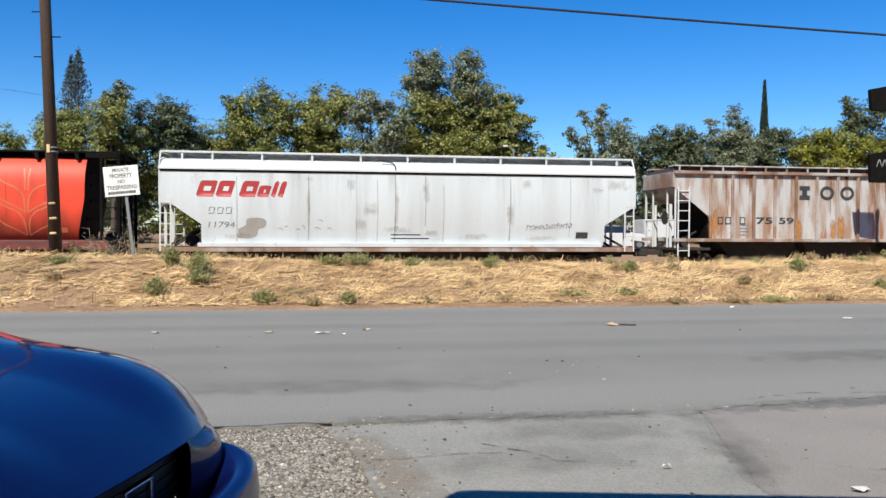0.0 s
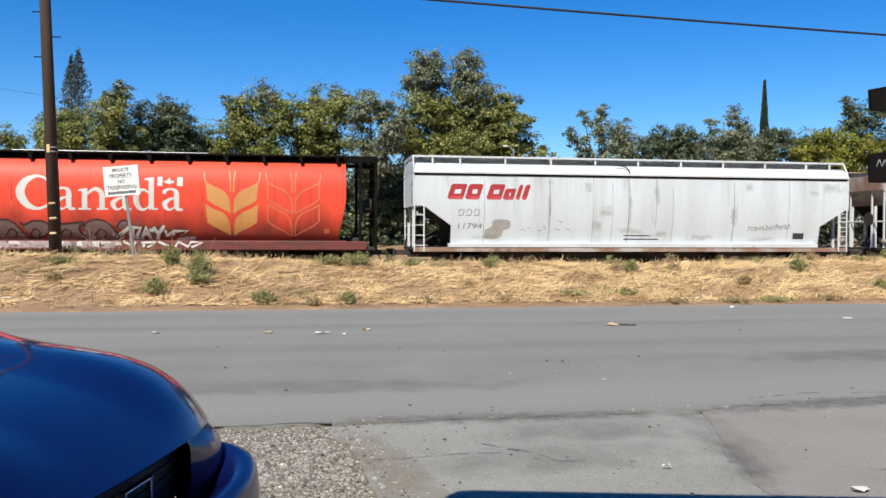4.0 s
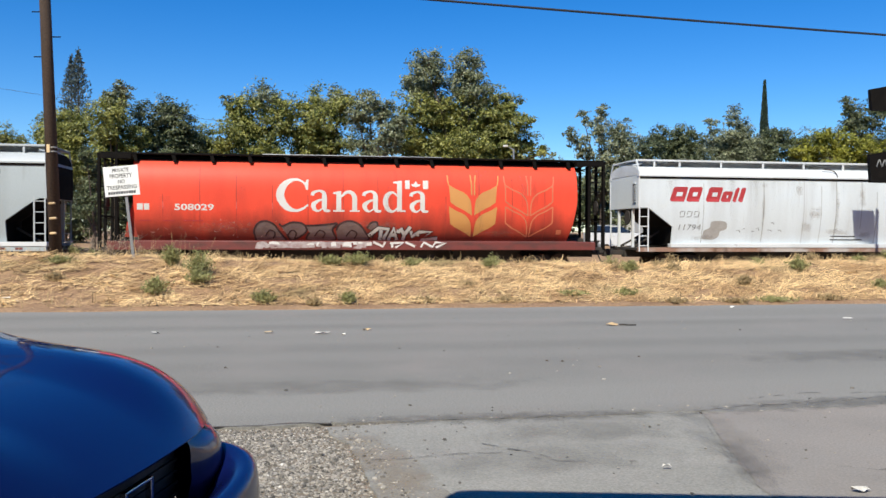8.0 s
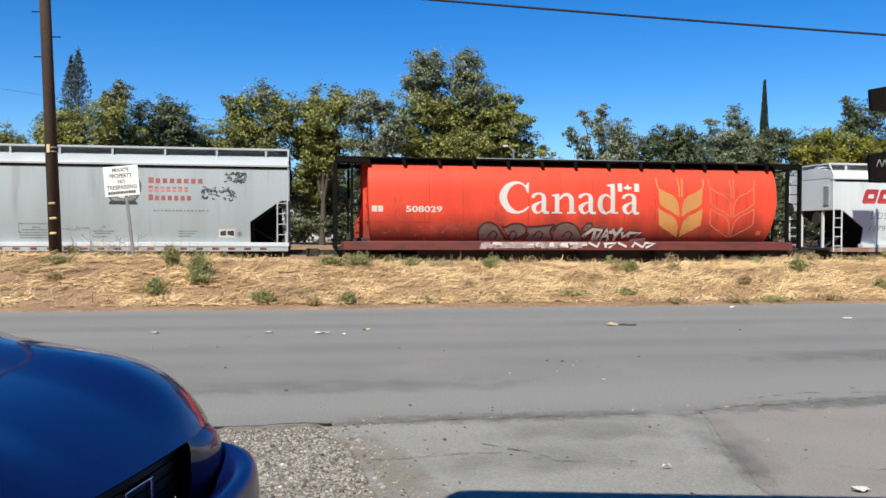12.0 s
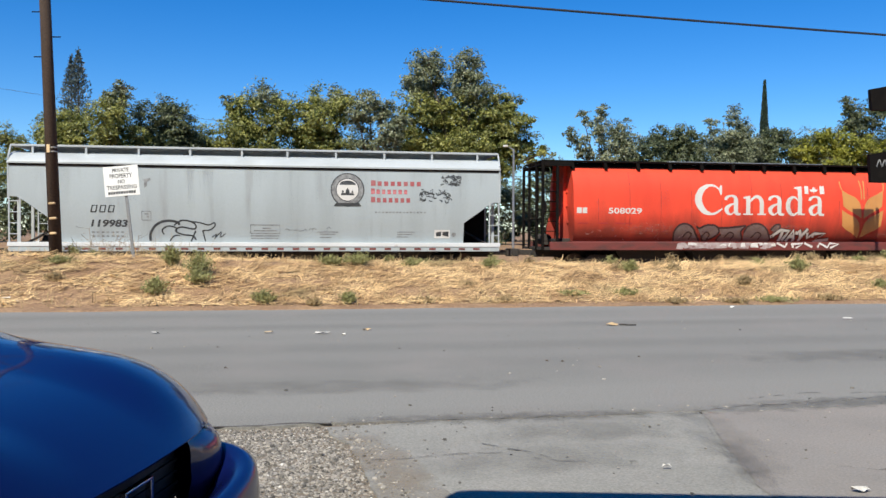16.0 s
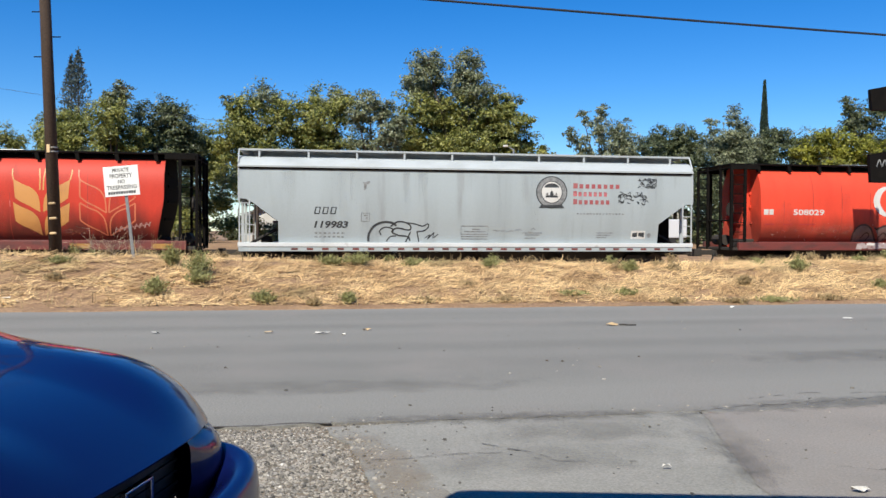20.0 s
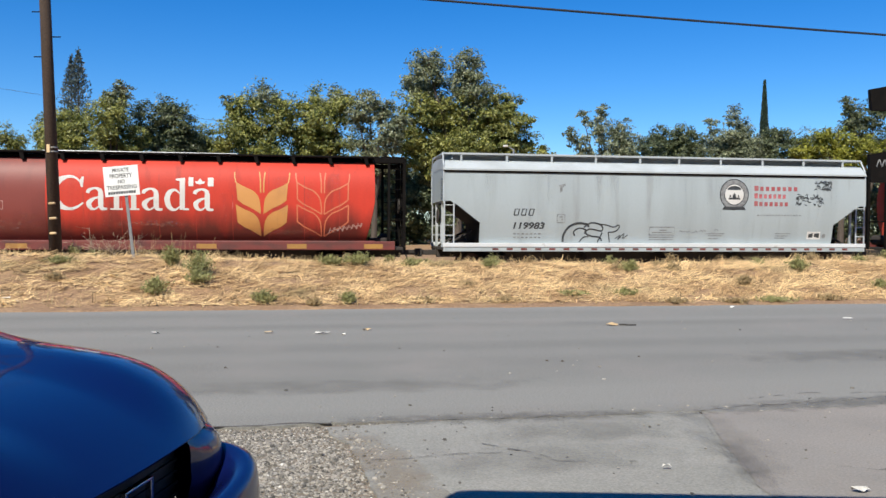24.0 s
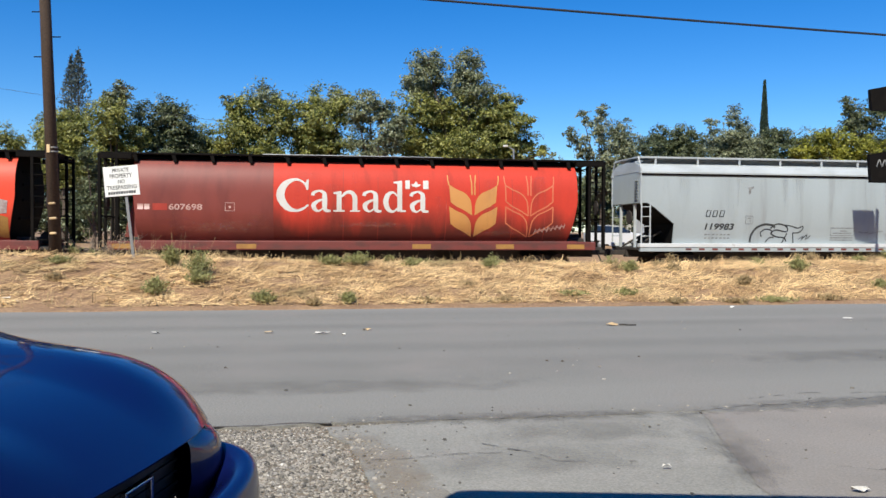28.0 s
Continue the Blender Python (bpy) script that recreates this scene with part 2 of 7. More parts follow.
M = dict(
    stain_dark=stain("dark_paving_stain", (0.13, 0.12, 0.108), "XY", 6.0, low=0.6, high=1.1, most=0.4),
    stain_soft=stain("grey_paving_stain", (0.17, 0.16, 0.142), "XY", 2.6, low=0.62, high=1.05, most=0.22),
    stain_dirt=stain("brown_dirt_on_paving", (0.36, 0.29, 0.215), "XY", 3.5, low=0.6, high=1.0, most=0.45),
    streak_orange=stain("orange_rust_streak", (0.6, 0.27, 0.08), "XZ", 4.5, (3, 1, 0.7), 0.55, 1.0, 0.9),
    streak_brown=stain("brown_rust_streak", (0.4, 0.21, 0.12), "XZ", 2.0, (5, 1, 0.5), 0.6, 1.05, 0.75, True),
    smudge=stain("brown_rust_smudge", (0.36, 0.27, 0.2), "XZ", 6.0, (1, 1, 0.7), 0.62, 1.05, 0.27),
    grime=stain("dark_grime_streak", (0.2, 0.17, 0.15), "XZ", 1.8, (4, 1, 0.35), 0.6, 1.2, 0.11, True),
    scuff=stain("pale_scuff", (0.62, 0.4, 0.34), "XZ", 9.0, (0.8, 1, 1.6), 0.86, 1.1, 0.22),
    asphalt=mat("asphalt", (0.281, 0.272, 0.246), 0.9, second=(0.218, 0.211, 0.191), mix=1.0, scale=0.55, stretch=(0.03, 1.0, 1), low=0.42, high=0.62, detail=1.0, fine=55, vary=0.22,
                bump=0.35, bump_dist=0.004, third=(0.285, 0.265, 0.24), third_scale=0.5, third_low=0.5, third_high=0.75, third_plain=True),
    apron=mat("worn_concrete", (0.326, 0.316, 0.282), 0.92, second=(0.264, 0.256, 0.229), mix=0.9, scale=0.8, fine=60, vary=0.2, bump=0.4, bump_dist=0.006, low=0.4, high=0.7,
              third=(0.38, 0.36, 0.325), third_scale=1.6, third_low=0.5, third_high=0.75),
    apron_patch=mat("pinkish_paving_patch", (0.315, 0.284, 0.252), 0.92, second=(0.275, 0.252, 0.226), mix=0.9, scale=0.9, fine=60, vary=0.16, bump=0.4, bump_dist=0.006,
                    third=(0.31, 0.29, 0.265), third_scale=0.8, third_low=0.5, third_high=0.75),
    dirt=mat("dry_dirt", (0.33, 0.2, 0.11), 0.95, second=(0.44, 0.28, 0.15), mix=0.9, scale=1.2, fine=18, vary=0.35, bump=0.5, bump_dist=0.02,
             third=(0.24, 0.14, 0.075), third_scale=0.7, third_low=0.55, third_high=0.7),
    straw=mat("straw", (0.82, 0.57, 0.285), 0.8, second=(0.44, 0.265, 0.12), mix=0.85, scale=1.1, low=0.42, high=0.62, island=0.5, bump=0.0, vary=0.1, third=(0.33, 0.27, 0.12), third_scale=0.45, third_low=0.56, third_high=0.7),
    pebble=mat("pebble", (0.29, 0.265, 0.23), 0.8, second=(0.2, 0.19, 0.175), scale=14, mix=0.8, island=0.75, bump=0.2, fine=60, third=(0.6, 0.58, 0.54), third_scale=24, third_low=0.62, third_high=0.68),
    gravel=mat("gravel_bed", (0.25, 0.205, 0.155), 0.95, second=(0.17, 0.14, 0.105), scale=4, fine=70, vary=0.4, bump=0.7, bump_dist=0.012),
    crack=mat("crack_in_paving", (0.12, 0.11, 0.1), 0.95, vary=0.3, second=(0.17, 0.16, 0.145), mix=0.9, scale=2.5),
    tar=mat("cracked_edge", (0.07, 0.065, 0.06), 0.95, vary=0.3),
    litter=mat("litter", (0.75, 0.72, 0.66), 0.7, each=0.3),
    litter_warm=mat("litter_warm", (0.7, 0.5, 0.28), 0.7, each=0.2),
    wood=mat("weathered_pole", (0.07, 0.042, 0.028), 0.9, second=(0.115, 0.075, 0.052), scale=3, stretch=(4, 4, 0.35), fine=30, vary=0.3, bump=0.5, bump_dist=0.01,
             third=(0.05, 0.035, 0.025), third_scale=1.5, third_low=0.55, third_high=0.7),
    trunk=mat("bark", (0.11, 0.085, 0.065), 0.9, second=(0.06, 0.045, 0.035), scale=4, stretch=(3, 3, 0.6), vary=0.3, bump=0.6, bump_dist=0.03),
    steel=mat("galvanised_steel", (0.36, 0.37, 0.38), 0.5, 0.6, second=(0.24, 0.24, 0.25), scale=5, vary=0.15),
    rail=mat("rail_steel", (0.16, 0.1, 0.075), 0.5, 0.6, second=(0.09, 0.055, 0.04), scale=3),
    sleeper=mat("sleeper_wood", (0.09, 0.07, 0.055), 0.9, island=0.35),
    ballast=mat("ballast", (0.2, 0.185, 0.165), 0.95, second=(0.1, 0.09, 0.08), scale=7, fine=25, vary=0.4, bump=0.8, bump_dist=0.03),
    # real ironwork, and the shade painted on wagon ends and eaves
    black=mat("black_iron_and_shade", (0.01, 0.009, 0.0085), 0.7, second=(0.018, 0.015, 0.013), scale=3, vary=0.25, spec=0.05),
    under=mat("grimy_iron", (0.04, 0.034, 0.03), 0.8, second=(0.065, 0.047, 0.036), scale=3, vary=0.3),
    wheel=mat("wheel_steel", (0.12, 0.08, 0.06), 0.55, 0.5, vary=0.2),
    grey_paint=mat("pale_grey_paint", (0.46, 0.52, 0.545), 0.5, second=(0.405, 0.455, 0.475), mix=0.8, scale=0.55, stretch=(2.2, 1, 0.25), fine=24, vary=0.04, bump=0.06,
                   third=(0.3, 0.31, 0.31), third_scale=1.1, third_low=0.6, third_high=0.85),
    grey_roof=mat("grey_roof_paint", (0.52, 0.56, 0.58), 0.5, second=(0.43, 0.46, 0.47), mix=0.8, scale=0.8, stretch=(1, 1, 2), vary=0.06, bump=0.06),
    white_paint=mat("off_white_paint", (0.775, 0.835, 0.87), 0.5, second=(0.665, 0.705, 0.725), mix=0.7, scale=0.5, stretch=(2.4, 1, 0.22), fine=24, vary=0.05, bump=0.06,
                    third=(0.4, 0.36, 0.31), third_scale=0.9, third_low=0.63, third_high=0.85),
    white_roof=mat("white_roof_paint", (0.76, 0.79, 0.81), 0.5, second=(0.64, 0.655, 0.66), mix=0.8, scale=0.7, vary=0.06, bump=0.06,
                   third=(0.3, 0.24, 0.19), third_scale=1.6, third_low=0.68, third_high=0.76),
    red_paint=mat("orange_red_paint", (0.92, 0.095, 0.05), 0.5, second=(0.78, 0.072, 0.04), mix=0.7, scale=0.6, stretch=(1.6, 1, 0.4), fine=25, vary=0.05, bump=0.06,
                  third=(0.27, 0.05, 0.035), third_scale=0.9, third_low=0.62, third_high=0.82, splash_shade=(0.4, 1.4, 0.78, (0.13, 0.035, 0.027)), spec=0.25),
    red_paint_dull=mat("dull_red_paint", (0.68, 0.06, 0.036), 0.55, second=(0.54, 0.05, 0.03), mix=0.8, scale=0.6, stretch=(1.6, 1, 0.4), fine=25, vary=0.06, bump=0.06,
                       third=(0.2, 0.04, 0.03), third_scale=0.9, third_low=0.58, third_high=0.8, splash_shade=(0.5, 1.45, 0.88, (0.1, 0.03, 0.024)), spec=0.25),
    maroon=mat("maroon_patch_paint", (0.25, 0.05, 0.038), 0.55, second=(0.16, 0.03, 0.025), mix=0.8, scale=0.8, stretch=(1.6, 1, 0.5), vary=0.06, bump=0.06),
    red_sill=mat("red_sill_paint", (0.2, 0.045, 0.038), 0.6, second=(0.11, 0.042, 0.036), mix=0.9, scale=1.2, stretch=(1, 1, 3), vary=0.15),
    ochre=mat("ochre_paint", (0.45, 0.24, 0.06), 0.6, second=(0.3, 0.14, 0.05), scale=3),
    rust_sheet=mat("rusty_white_sheet", (0.6, 0.59, 0.59), 0.7, second=(0.4, 0.25, 0.17), mix=0.95, scale=0.8, stretch=(2.6, 1, 0.55), low=0.44, high=0.62, fine=20, vary=0.14, bump=0.12,
                   third=(0.36, 0.15, 0.06), third_scale=1.1, third_low=0.56, third_high=0.68),
    rust_post=mat("rusty_post", (0.5, 0.45, 0.42), 0.75, second=(0.3, 0.16, 0.1), mix=0.9, scale=1.1, stretch=(1, 1, 0.6), vary=0.2, low=0.42, high=0.58, third=(0.12, 0.075, 0.055), third_scale=2.0, third_low=0.58, third_high=0.7),
    gold=mat("gold_decal", (0.7, 0.33, 0.1), 0.5, second=(0.58, 0.25, 0.085), scale=1.2, vary=0.06),
    peach=mat("peach_decal", (0.72, 0.2, 0.1), 0.5, second=(0.6, 0.14, 0.07), scale=1.2, vary=0.06),
    white_mark=mat("white_lettering", (0.78, 0.77, 0.74), 0.5, second=(0.66, 0.6, 0.55), scale=1.5, vary=0.05),
    pink_mark=mat("faded_white_lettering", (0.62, 0.4, 0.36), 0.55, second=(0.5, 0.2, 0.16), scale=4, vary=0.1),
    red_mark=mat("red_lettering", (0.5, 0.045, 0.05), 0.5, second=(0.42, 0.06, 0.065), scale=2, vary=0.06),
    black_mark=mat("black_lettering", (0.045, 0.05, 0.055), 0.5, second=(0.09, 0.095, 0.1), scale=4),
    faded_mark=mat("faded_lettering", (0.2, 0.205, 0.21), 0.6, second=(0.36, 0.37, 0.37), scale=7, low=0.4, high=0.6, mix=0.9),
    brown_patch=mat("brown_primer", (0.4, 0.375, 0.345), 0.7, second=(0.5, 0.48, 0.46), scale=2.5),
    seam=mat("weld_seam", (0.4, 0.41, 0.41), 0.6, second=(0.56, 0.58, 0.6), scale=2.2, stretch=(1, 1, 0.5), low=0.4, high=0.6, mix=0.95),
    red_seam=mat("red_weld_seam", (0.4, 0.04, 0.025), 0.6, second=(0.55, 0.055, 0.03), scale=2, stretch=(1, 1, 0.4)),
    spray_grey=mat("grey_spray", (0.23, 0.16, 0.15), 0.6, second=(0.15, 0.075, 0.07), scale=2.5),
    spray_pale=mat("pale_spray", (0.5, 0.43, 0.42), 0.6, second=(0.36, 0.26, 0.25), mix=0.95, scale=6, low=0.4, high=0.6),
    spray_dark=mat("dark_spray", (0.07, 0.03, 0.03), 0.6, vary=0.2),
    sign_white=mat("sign_white", (0.95, 0.95, 0.94), 0.4, second=(0.85, 0.85, 0.82), scale=3, vary=0.04),
    car_blue=mat("blue_car_paint", (0.0025, 0.0075, 0.075), 0.4, 0.0, vary=0.02, bump=0.0, coat=0.8, fine=200, spec=0.25),
    car_white=mat("white_car_paint", (0.75, 0.76, 0.77), 0.3, vary=0.02, bump=0.0, coat=0.6),
    car_dark=mat("dark_car_paint", (0.06, 0.065, 0.075), 0.3, 0.3, vary=0.02, bump=0.0, coat=0.8),
    trim=mat("black_plastic", (0.012, 0.012, 0.014), 0.5, vary=0.1, bump=0.05),
    chrome=mat("chrome", (0.75, 0.76, 0.78), 0.15, 1.0, vary=0.02, bump=0.0),
    rubber=mat("tyre_rubber", (0.025, 0.025, 0.025), 0.85, vary=0.2),
    lens=mat("lamp_lens", (0.3, 0.28, 0.26), 0.4, 0.0, vary=0.03, bump=0.0, coat=0.25),
    glass=mat("dark_glass", (0.02, 0.025, 0.03), 0.05, 0.0, vary=0.02, bump=0.0, coat=1.0),
    stucco=mat("white_stucco", (0.72, 0.7, 0.66), 0.9, second=(0.6, 0.57, 0.52), scale=0.8, vary=0.08),
    roofing=mat("grey_shingle_roof", (0.2, 0.19, 0.18), 0.9, second=(0.13, 0.12, 0.115), scale=2, vary=0.2),
    wall=mat("plain_wall", (0.35, 0.33, 0.3), 0.9, second=(0.28, 0.26, 0.24), scale=0.7),
    faded_red=mat("faded_red_lettering", (0.42, 0.1, 0.11), 0.55, second=(0.44, 0.2, 0.2), scale=3, vary=0.08),
    wire=mat("wire_sheath", (0.02, 0.022, 0.03), 0.6, bump=0.0),
    bush=mat("weed_leaf", (0.29, 0.29, 0.11), 0.7, second=(0.42, 0.39, 0.18), scale=2.5, island=0.4, bump=0.0),
    dead_twig=mat("dead_twig", (0.36, 0.28, 0.2), 0.85, second=(0.27, 0.22, 0.18), scale=5, island=0.3, bump=0.0),
    bush_dry=mat("dry_weed", (0.42, 0.31, 0.16), 0.8, second=(0.28, 0.2, 0.1), scale=2.5, island=0.4, bump=0.0),
    leaf_cypress=leaf_mat("cypress_needles", (0.025, 0.045, 0.03), (0.1, 0.15, 0.1), 0.2),
    leaf_blue=leaf_mat("blue_green_needles", (0.07, 0.095, 0.09), (0.17, 0.21, 0.185), 0.25),
    leaf=leaf_mat("broad_leaf", (0.12, 0.15, 0.036), (0.56, 0.55, 0.16), 0.38),
    leaf_yellow=leaf_mat("yellow_green_leaf", (0.17, 0.19, 0.028), (0.52, 0.5, 0.075)),
    # also the undergrowth's leaves, with the crowns' shade in the colour
    leaf_dark_shaded=leaf_mat("dark_shaded_leaf", (0.06, 0.085, 0.038), (0.27, 0.3, 0.15), 0.32),
    leaf_grey=leaf_mat("grey_green_leaf", (0.14, 0.17, 0.09), (0.52, 0.54, 0.33), 0.38),
)

# ---- mesh helpers ----
def part(name, bm, material, parent=None, label="", smooth=False):
    me = bpy.data.meshes.new(name)
    bm.normal_update()
    if smooth:
        for f in bm.faces:
            f.smooth = True
    bm.to_mesh(me)
    bm.free()
    me.materials.append(material)
    ob = new(name, me)
    if parent:
        ob.parent = parent
    if label:
        ob["label"] = label
    return ob


def thing(name, label, category, m=None, group="", kind=""):
    ob = new(name)
    ob.empty_display_size = 0.2
    if m is not None:
        ob.matrix_world = m
    return tagged(ob, label, category, group, kind)


def raw(name, verts, faces, material, parent=None, label=""):
    me = bpy.data.meshes.new(name)
    me.from_pydata(verts, [], faces)
    me.update()
    me.materials.append(material)
    ob = new(name, me)
    if parent:
        ob.parent = parent
    if label:
        ob["label"] = label
    return ob


def box(bm, x0, x1, y0, y1, z0, z1, bevel=0.0):
    r = bmesh.ops.create_cube(bm, size=1.0)["verts"]
    for v in r:
        v.co = Vector(((x0 + x1) / 2 + v.co.x * (x1 - x0), (y0 + y1) / 2 + v.co.y * (y1 - y0), (z0 + z1) / 2 + v.co.z * (z1 - z0)))
    if bevel:
        es = list({e for v in r for e in v.link_edges})
        bmesh.ops.bevel(bm, geom=es, offset=bevel, segments=2, affect="EDGES", profile=0.5)
    return bm


def rod(bm, a, b, r0, r1=None, seg=8, cap=True):
    a, b = Vector(a), Vector(b)
    r1 = r0 if r1 is None else r1
    d = b - a
    m = Matrix.Translation((a + b) / 2) @ d.to_track_quat("Z", "Y").to_matrix().to_4x4()
    bmesh.ops.create_cone(bm, cap_ends=cap, segments=seg, radius1=r0, radius2=r1, depth=d.length, matrix=m)
    return bm


def prism(bm, poly, y0, y1):
    """A polygon in x and z, made solid from y0 to y1."""
    a = [bm.verts.new((x, y0, z)) for x, z in poly]
    b = [bm.verts.new((x, y1, z)) for x, z in poly]
    n = len(poly)
    bm.faces.new(a)
    bm.faces.new(b[::-1])
    for i in range(n):
        bm.faces.new((a[i], b[i], b[(i + 1) % n], a[(i + 1) % n]))
    bmesh.ops.recalc_face_normals(bm, faces=bm.faces[:])
    return bm


def flat(bm, poly, y=0.0):
    bm.faces.new([bm.verts.new((x, y, z)) for x, z in poly])
    return bm


def stroke(bm, pts, w, y=0.0):
    """A painted line of width w along points in x and z."""
    n = len(pts)
    left, right = [], []
    for i in range(n):
        a, b = pts[max(i - 1, 0)], pts[min(i + 1, n - 1)]
        dx, dz = b[0] - a[0], b[1] - a[1]
        q = math.hypot(dx, dz) or 1.0
        ox, oz = -dz / q * w / 2, dx / q * w / 2
        left.append(bm.verts.new((pts[i][0] + ox, y, pts[i][1] + oz)))
        right.append(bm.verts.new((pts[i][0] - ox, y, pts[i][1] - oz)))
    for i in range(n - 1):
        bm.faces.new((left[i], left[i + 1], right[i + 1], right[i]))
    return bm


def arc(cx, cz, rx, rz, a0, a1, n=14):
    return [(cx + rx * math.cos(radians(a0 + (a1 - a0) * i / n)), cz + rz * math.sin(radians(a0 + (a1 - a0) * i / n))) for i in range(n + 1)]


def curve3(pts, n=6):
    """A smooth line through points in x and z."""
    out = []
    p = [pts[0]] + list(pts) + [pts[-1]]
    for i in range(1, len(p) - 2):
        for k in range(n):
            t = k / n
            q = []
            for c in (0, 1):
                a, b, d, e = p[i - 1][c], p[i][c], p[i + 1][c], p[i + 2][c]
                q.append(0.5 * (2 * b + (d - a) * t + (2 * a - 5 * b + 4 * d - e) * t * t + (3 * b - a - 3 * d + e) * t ** 3))
            out.append(tuple(q))
    out.append(tuple(pts[-1]))
    return out


def lettering(body, x0, x1, z0, z1, bold=0.0, slant=0.0):
    """Words in the built-in font, fitted into a box in x and z."""
    cu = bpy.data.curves.new("lettering", "FONT")
    cu.body, cu.offset, cu.shear, cu.resolution_u = body, bold, slant, 4
    ob = new("lettering", cu)
    bpy.context.view_layer.update()
    ev = ob.evaluated_get(bpy.context.evaluated_depsgraph_get())
    bm = bmesh.new()
    bm.from_mesh(ev.to_mesh())
    ev.to_mesh_clear()
    bpy.data.objects.remove(ob)
    bpy.data.curves.remove(cu)
    xs = [v.co.x for v in bm.verts]
    ys = [v.co.y for v in bm.verts]
    for v in bm.verts:
        v.co = Vector((x0 + (v.co.x - min(xs)) / (max(xs) - min(xs)) * (x1 - x0), 0, z0 + (v.co.y - min(ys)) / (max(ys) - min(ys)) * (z1 - z0)))
    return bm


def on_side(bm, profile, gap=0.006, step=0.16):
    """Lays flat shapes on the near side of a wagon, whose half width at each height is profile(z)."""
    z = 1.0
    while z < 4.6:
        bmesh.ops.bisect_plane(bm, geom=bm.verts[:] + bm.edges[:] + bm.faces[:], plane_co=(0, 0, z), plane_no=(0, 0, 1))
        z += step
    for v in bm.verts:
        v.co.y = -(profile(v.co.z) + gap)
    for f in bm.faces:
        f.normal_update()
        if f.normal.y > 0:
            f.normal_flip()
    return bm


def bars(x0, x1, z0, z1, n, gap=0.3, slant=0.0, seed=1):
    """A row of n plain blocks in the place of letters."""
    bm = bmesh.new()
    rnd = random.Random(seed)
    w = (x1 - x0) / n
    for i in range(n):
        a, b = x0 + i * w, x0 + (i + 1 - gap * rnd.uniform(0.7, 1.2)) * w
        k = slant * (z1 - z0)
        flat(bm, [(a, z0), (b, z0), (b + k, z1), (a + k, z1)])
    return bm


# ---- the plan: s runs along the track, p across it, away from the camera ----
TH = radians(9.06)
UX, UY = math.cos(TH), math.sin(TH)


def at(s, p, z=0.0):
    return Vector((s * UX - p * UY, 31.0 + s * UY + p * UX, z))


def lerp_table(x, table):
    return float(np.interp(x, [a for a, _ in table], [b for _, b in table]))


BANK = [(-900, -0.03), (-13.62, -0.03), (-13.55, 0.012), (-13.0, 0.05), (-12.4, 0.16), (-11.4, 0.46), (-10.4, 0.76), (-9.7, 0.89), (-9.2, 0.92),
        (-6.2, 0.6), (-4.6, 0.1), (-3.4, -0.36), (6.0, -0.4), (12, -0.1), (30, 0.6), (4000, 0.6)]


CREST = [(-18, 0.05), (-9, 0.03), (-6, -0.1), (0, -0.2), (4, -0.24), (8, -0.13), (14, -0.07), (30, -0.05)]


def ground_z(s, p):
    z = lerp_table(p, BANK)
    if -13.2 < p < -4:
        k = min(1.0, (p + 13.2) / 1.2)
        z += k * (0.07 * noise.noise(Vector((s * 0.35, p * 0.6, 3))) + 0.045 * noise.noise(Vector((s * 1.3, p * 1.6, 7))) + 0.03 * noise.noise(Vector((s * 3.4, p * 3.4, 11))))
        z += min(1.0, max(0.0, (p + 12.4) / 2.4)) * lerp_table(s, CREST)
    elif p > 9:
        z += 0.1 * noise.noise(Vector((s * 0.1, p * 0.1, 5)))
    return z


# ---- ground, road, track ----
def sp_of(x, y):
    v = Vector((x, y - 31.0))
    return v.x * UX + v.y * UY, -v.x * UY + v.y * UX


def build_ground():
    ss = sorted({*np.arange(-24, 28.1, 0.3).round(2), *np.arange(-120, 121, 8.0), -3500, -1500, -600, -250, 250, 600, 1500, 3500})
    ps = sorted({*np.arange(-13.7, -3.2, 0.16).round(2), *np.arange(-3.2, 62, 2.4).round(2), -13.62, -13.55, -900, -300, -100, -60, -45, -35, -28, -23.7, -18, 90, 150, 300, 800, 3500})
    verts = [tuple(at(s, p, ground_z(s, p))) for p in ps for s in ss]
    w = len(ss)
    faces = [(j * w + i, j * w + i + 1, (j + 1) * w + i + 1, (j + 1) * w + i) for j in range(len(ps) - 1) for i in range(w - 1)]
    g = raw("ground", verts, faces, M["dirt"])
    for f in g.data.polygons:
        f.use_smooth = True
    tagged(g, "dry tan dirt ground with a low roadside bank", "ground", kind="structure")


def strip(name, rows, material, label, turn=True, thick=0.06):
    """A slab between two edges in plan; rows of (s, p near, p far)."""
    bm = bmesh.new()
    rings = []
    for s, a, b in rows:
        rings.append([bm.verts.new((s, p, z)) for p, z in ((a, -thick), (a, 0), (b, 0), (b, -thick))])
    for r, q in zip(rings, rings[1:]):
        for k in range(3):
            bm.faces.new((r[k], q[k], q[k + 1], r[k + 1]))
    bmesh.ops.recalc_face_normals(bm, faces=bm.faces[:])
    ob = part(name, bm, material)
    ob.matrix_world = Matrix.Translation(at(0, 0)) @ Matrix.Rotation(TH, 4, "Z")
    return tagged(ob, label, name, kind="structure")


def jag(s, amp, seed, f=1.4):
    return amp * (noise.noise(Vector((s * f, seed, 0))) + 0.5 * noise.noise(Vector((s * f * 3.1, seed, 2))))


def build_road():
    rows = [(-600, -23.7, -13.6), (-60, -23.7, -13.6)]
    rows += [(s, -23.72 + jag(s, 0.12, 1), -13.62 + jag(s, 0.16, 5, 0.7)) for s in np.arange(-26, 30, 0.15)]
    rows += [(60, -23.5, -13.6), (600, -23.5, -13.6)]
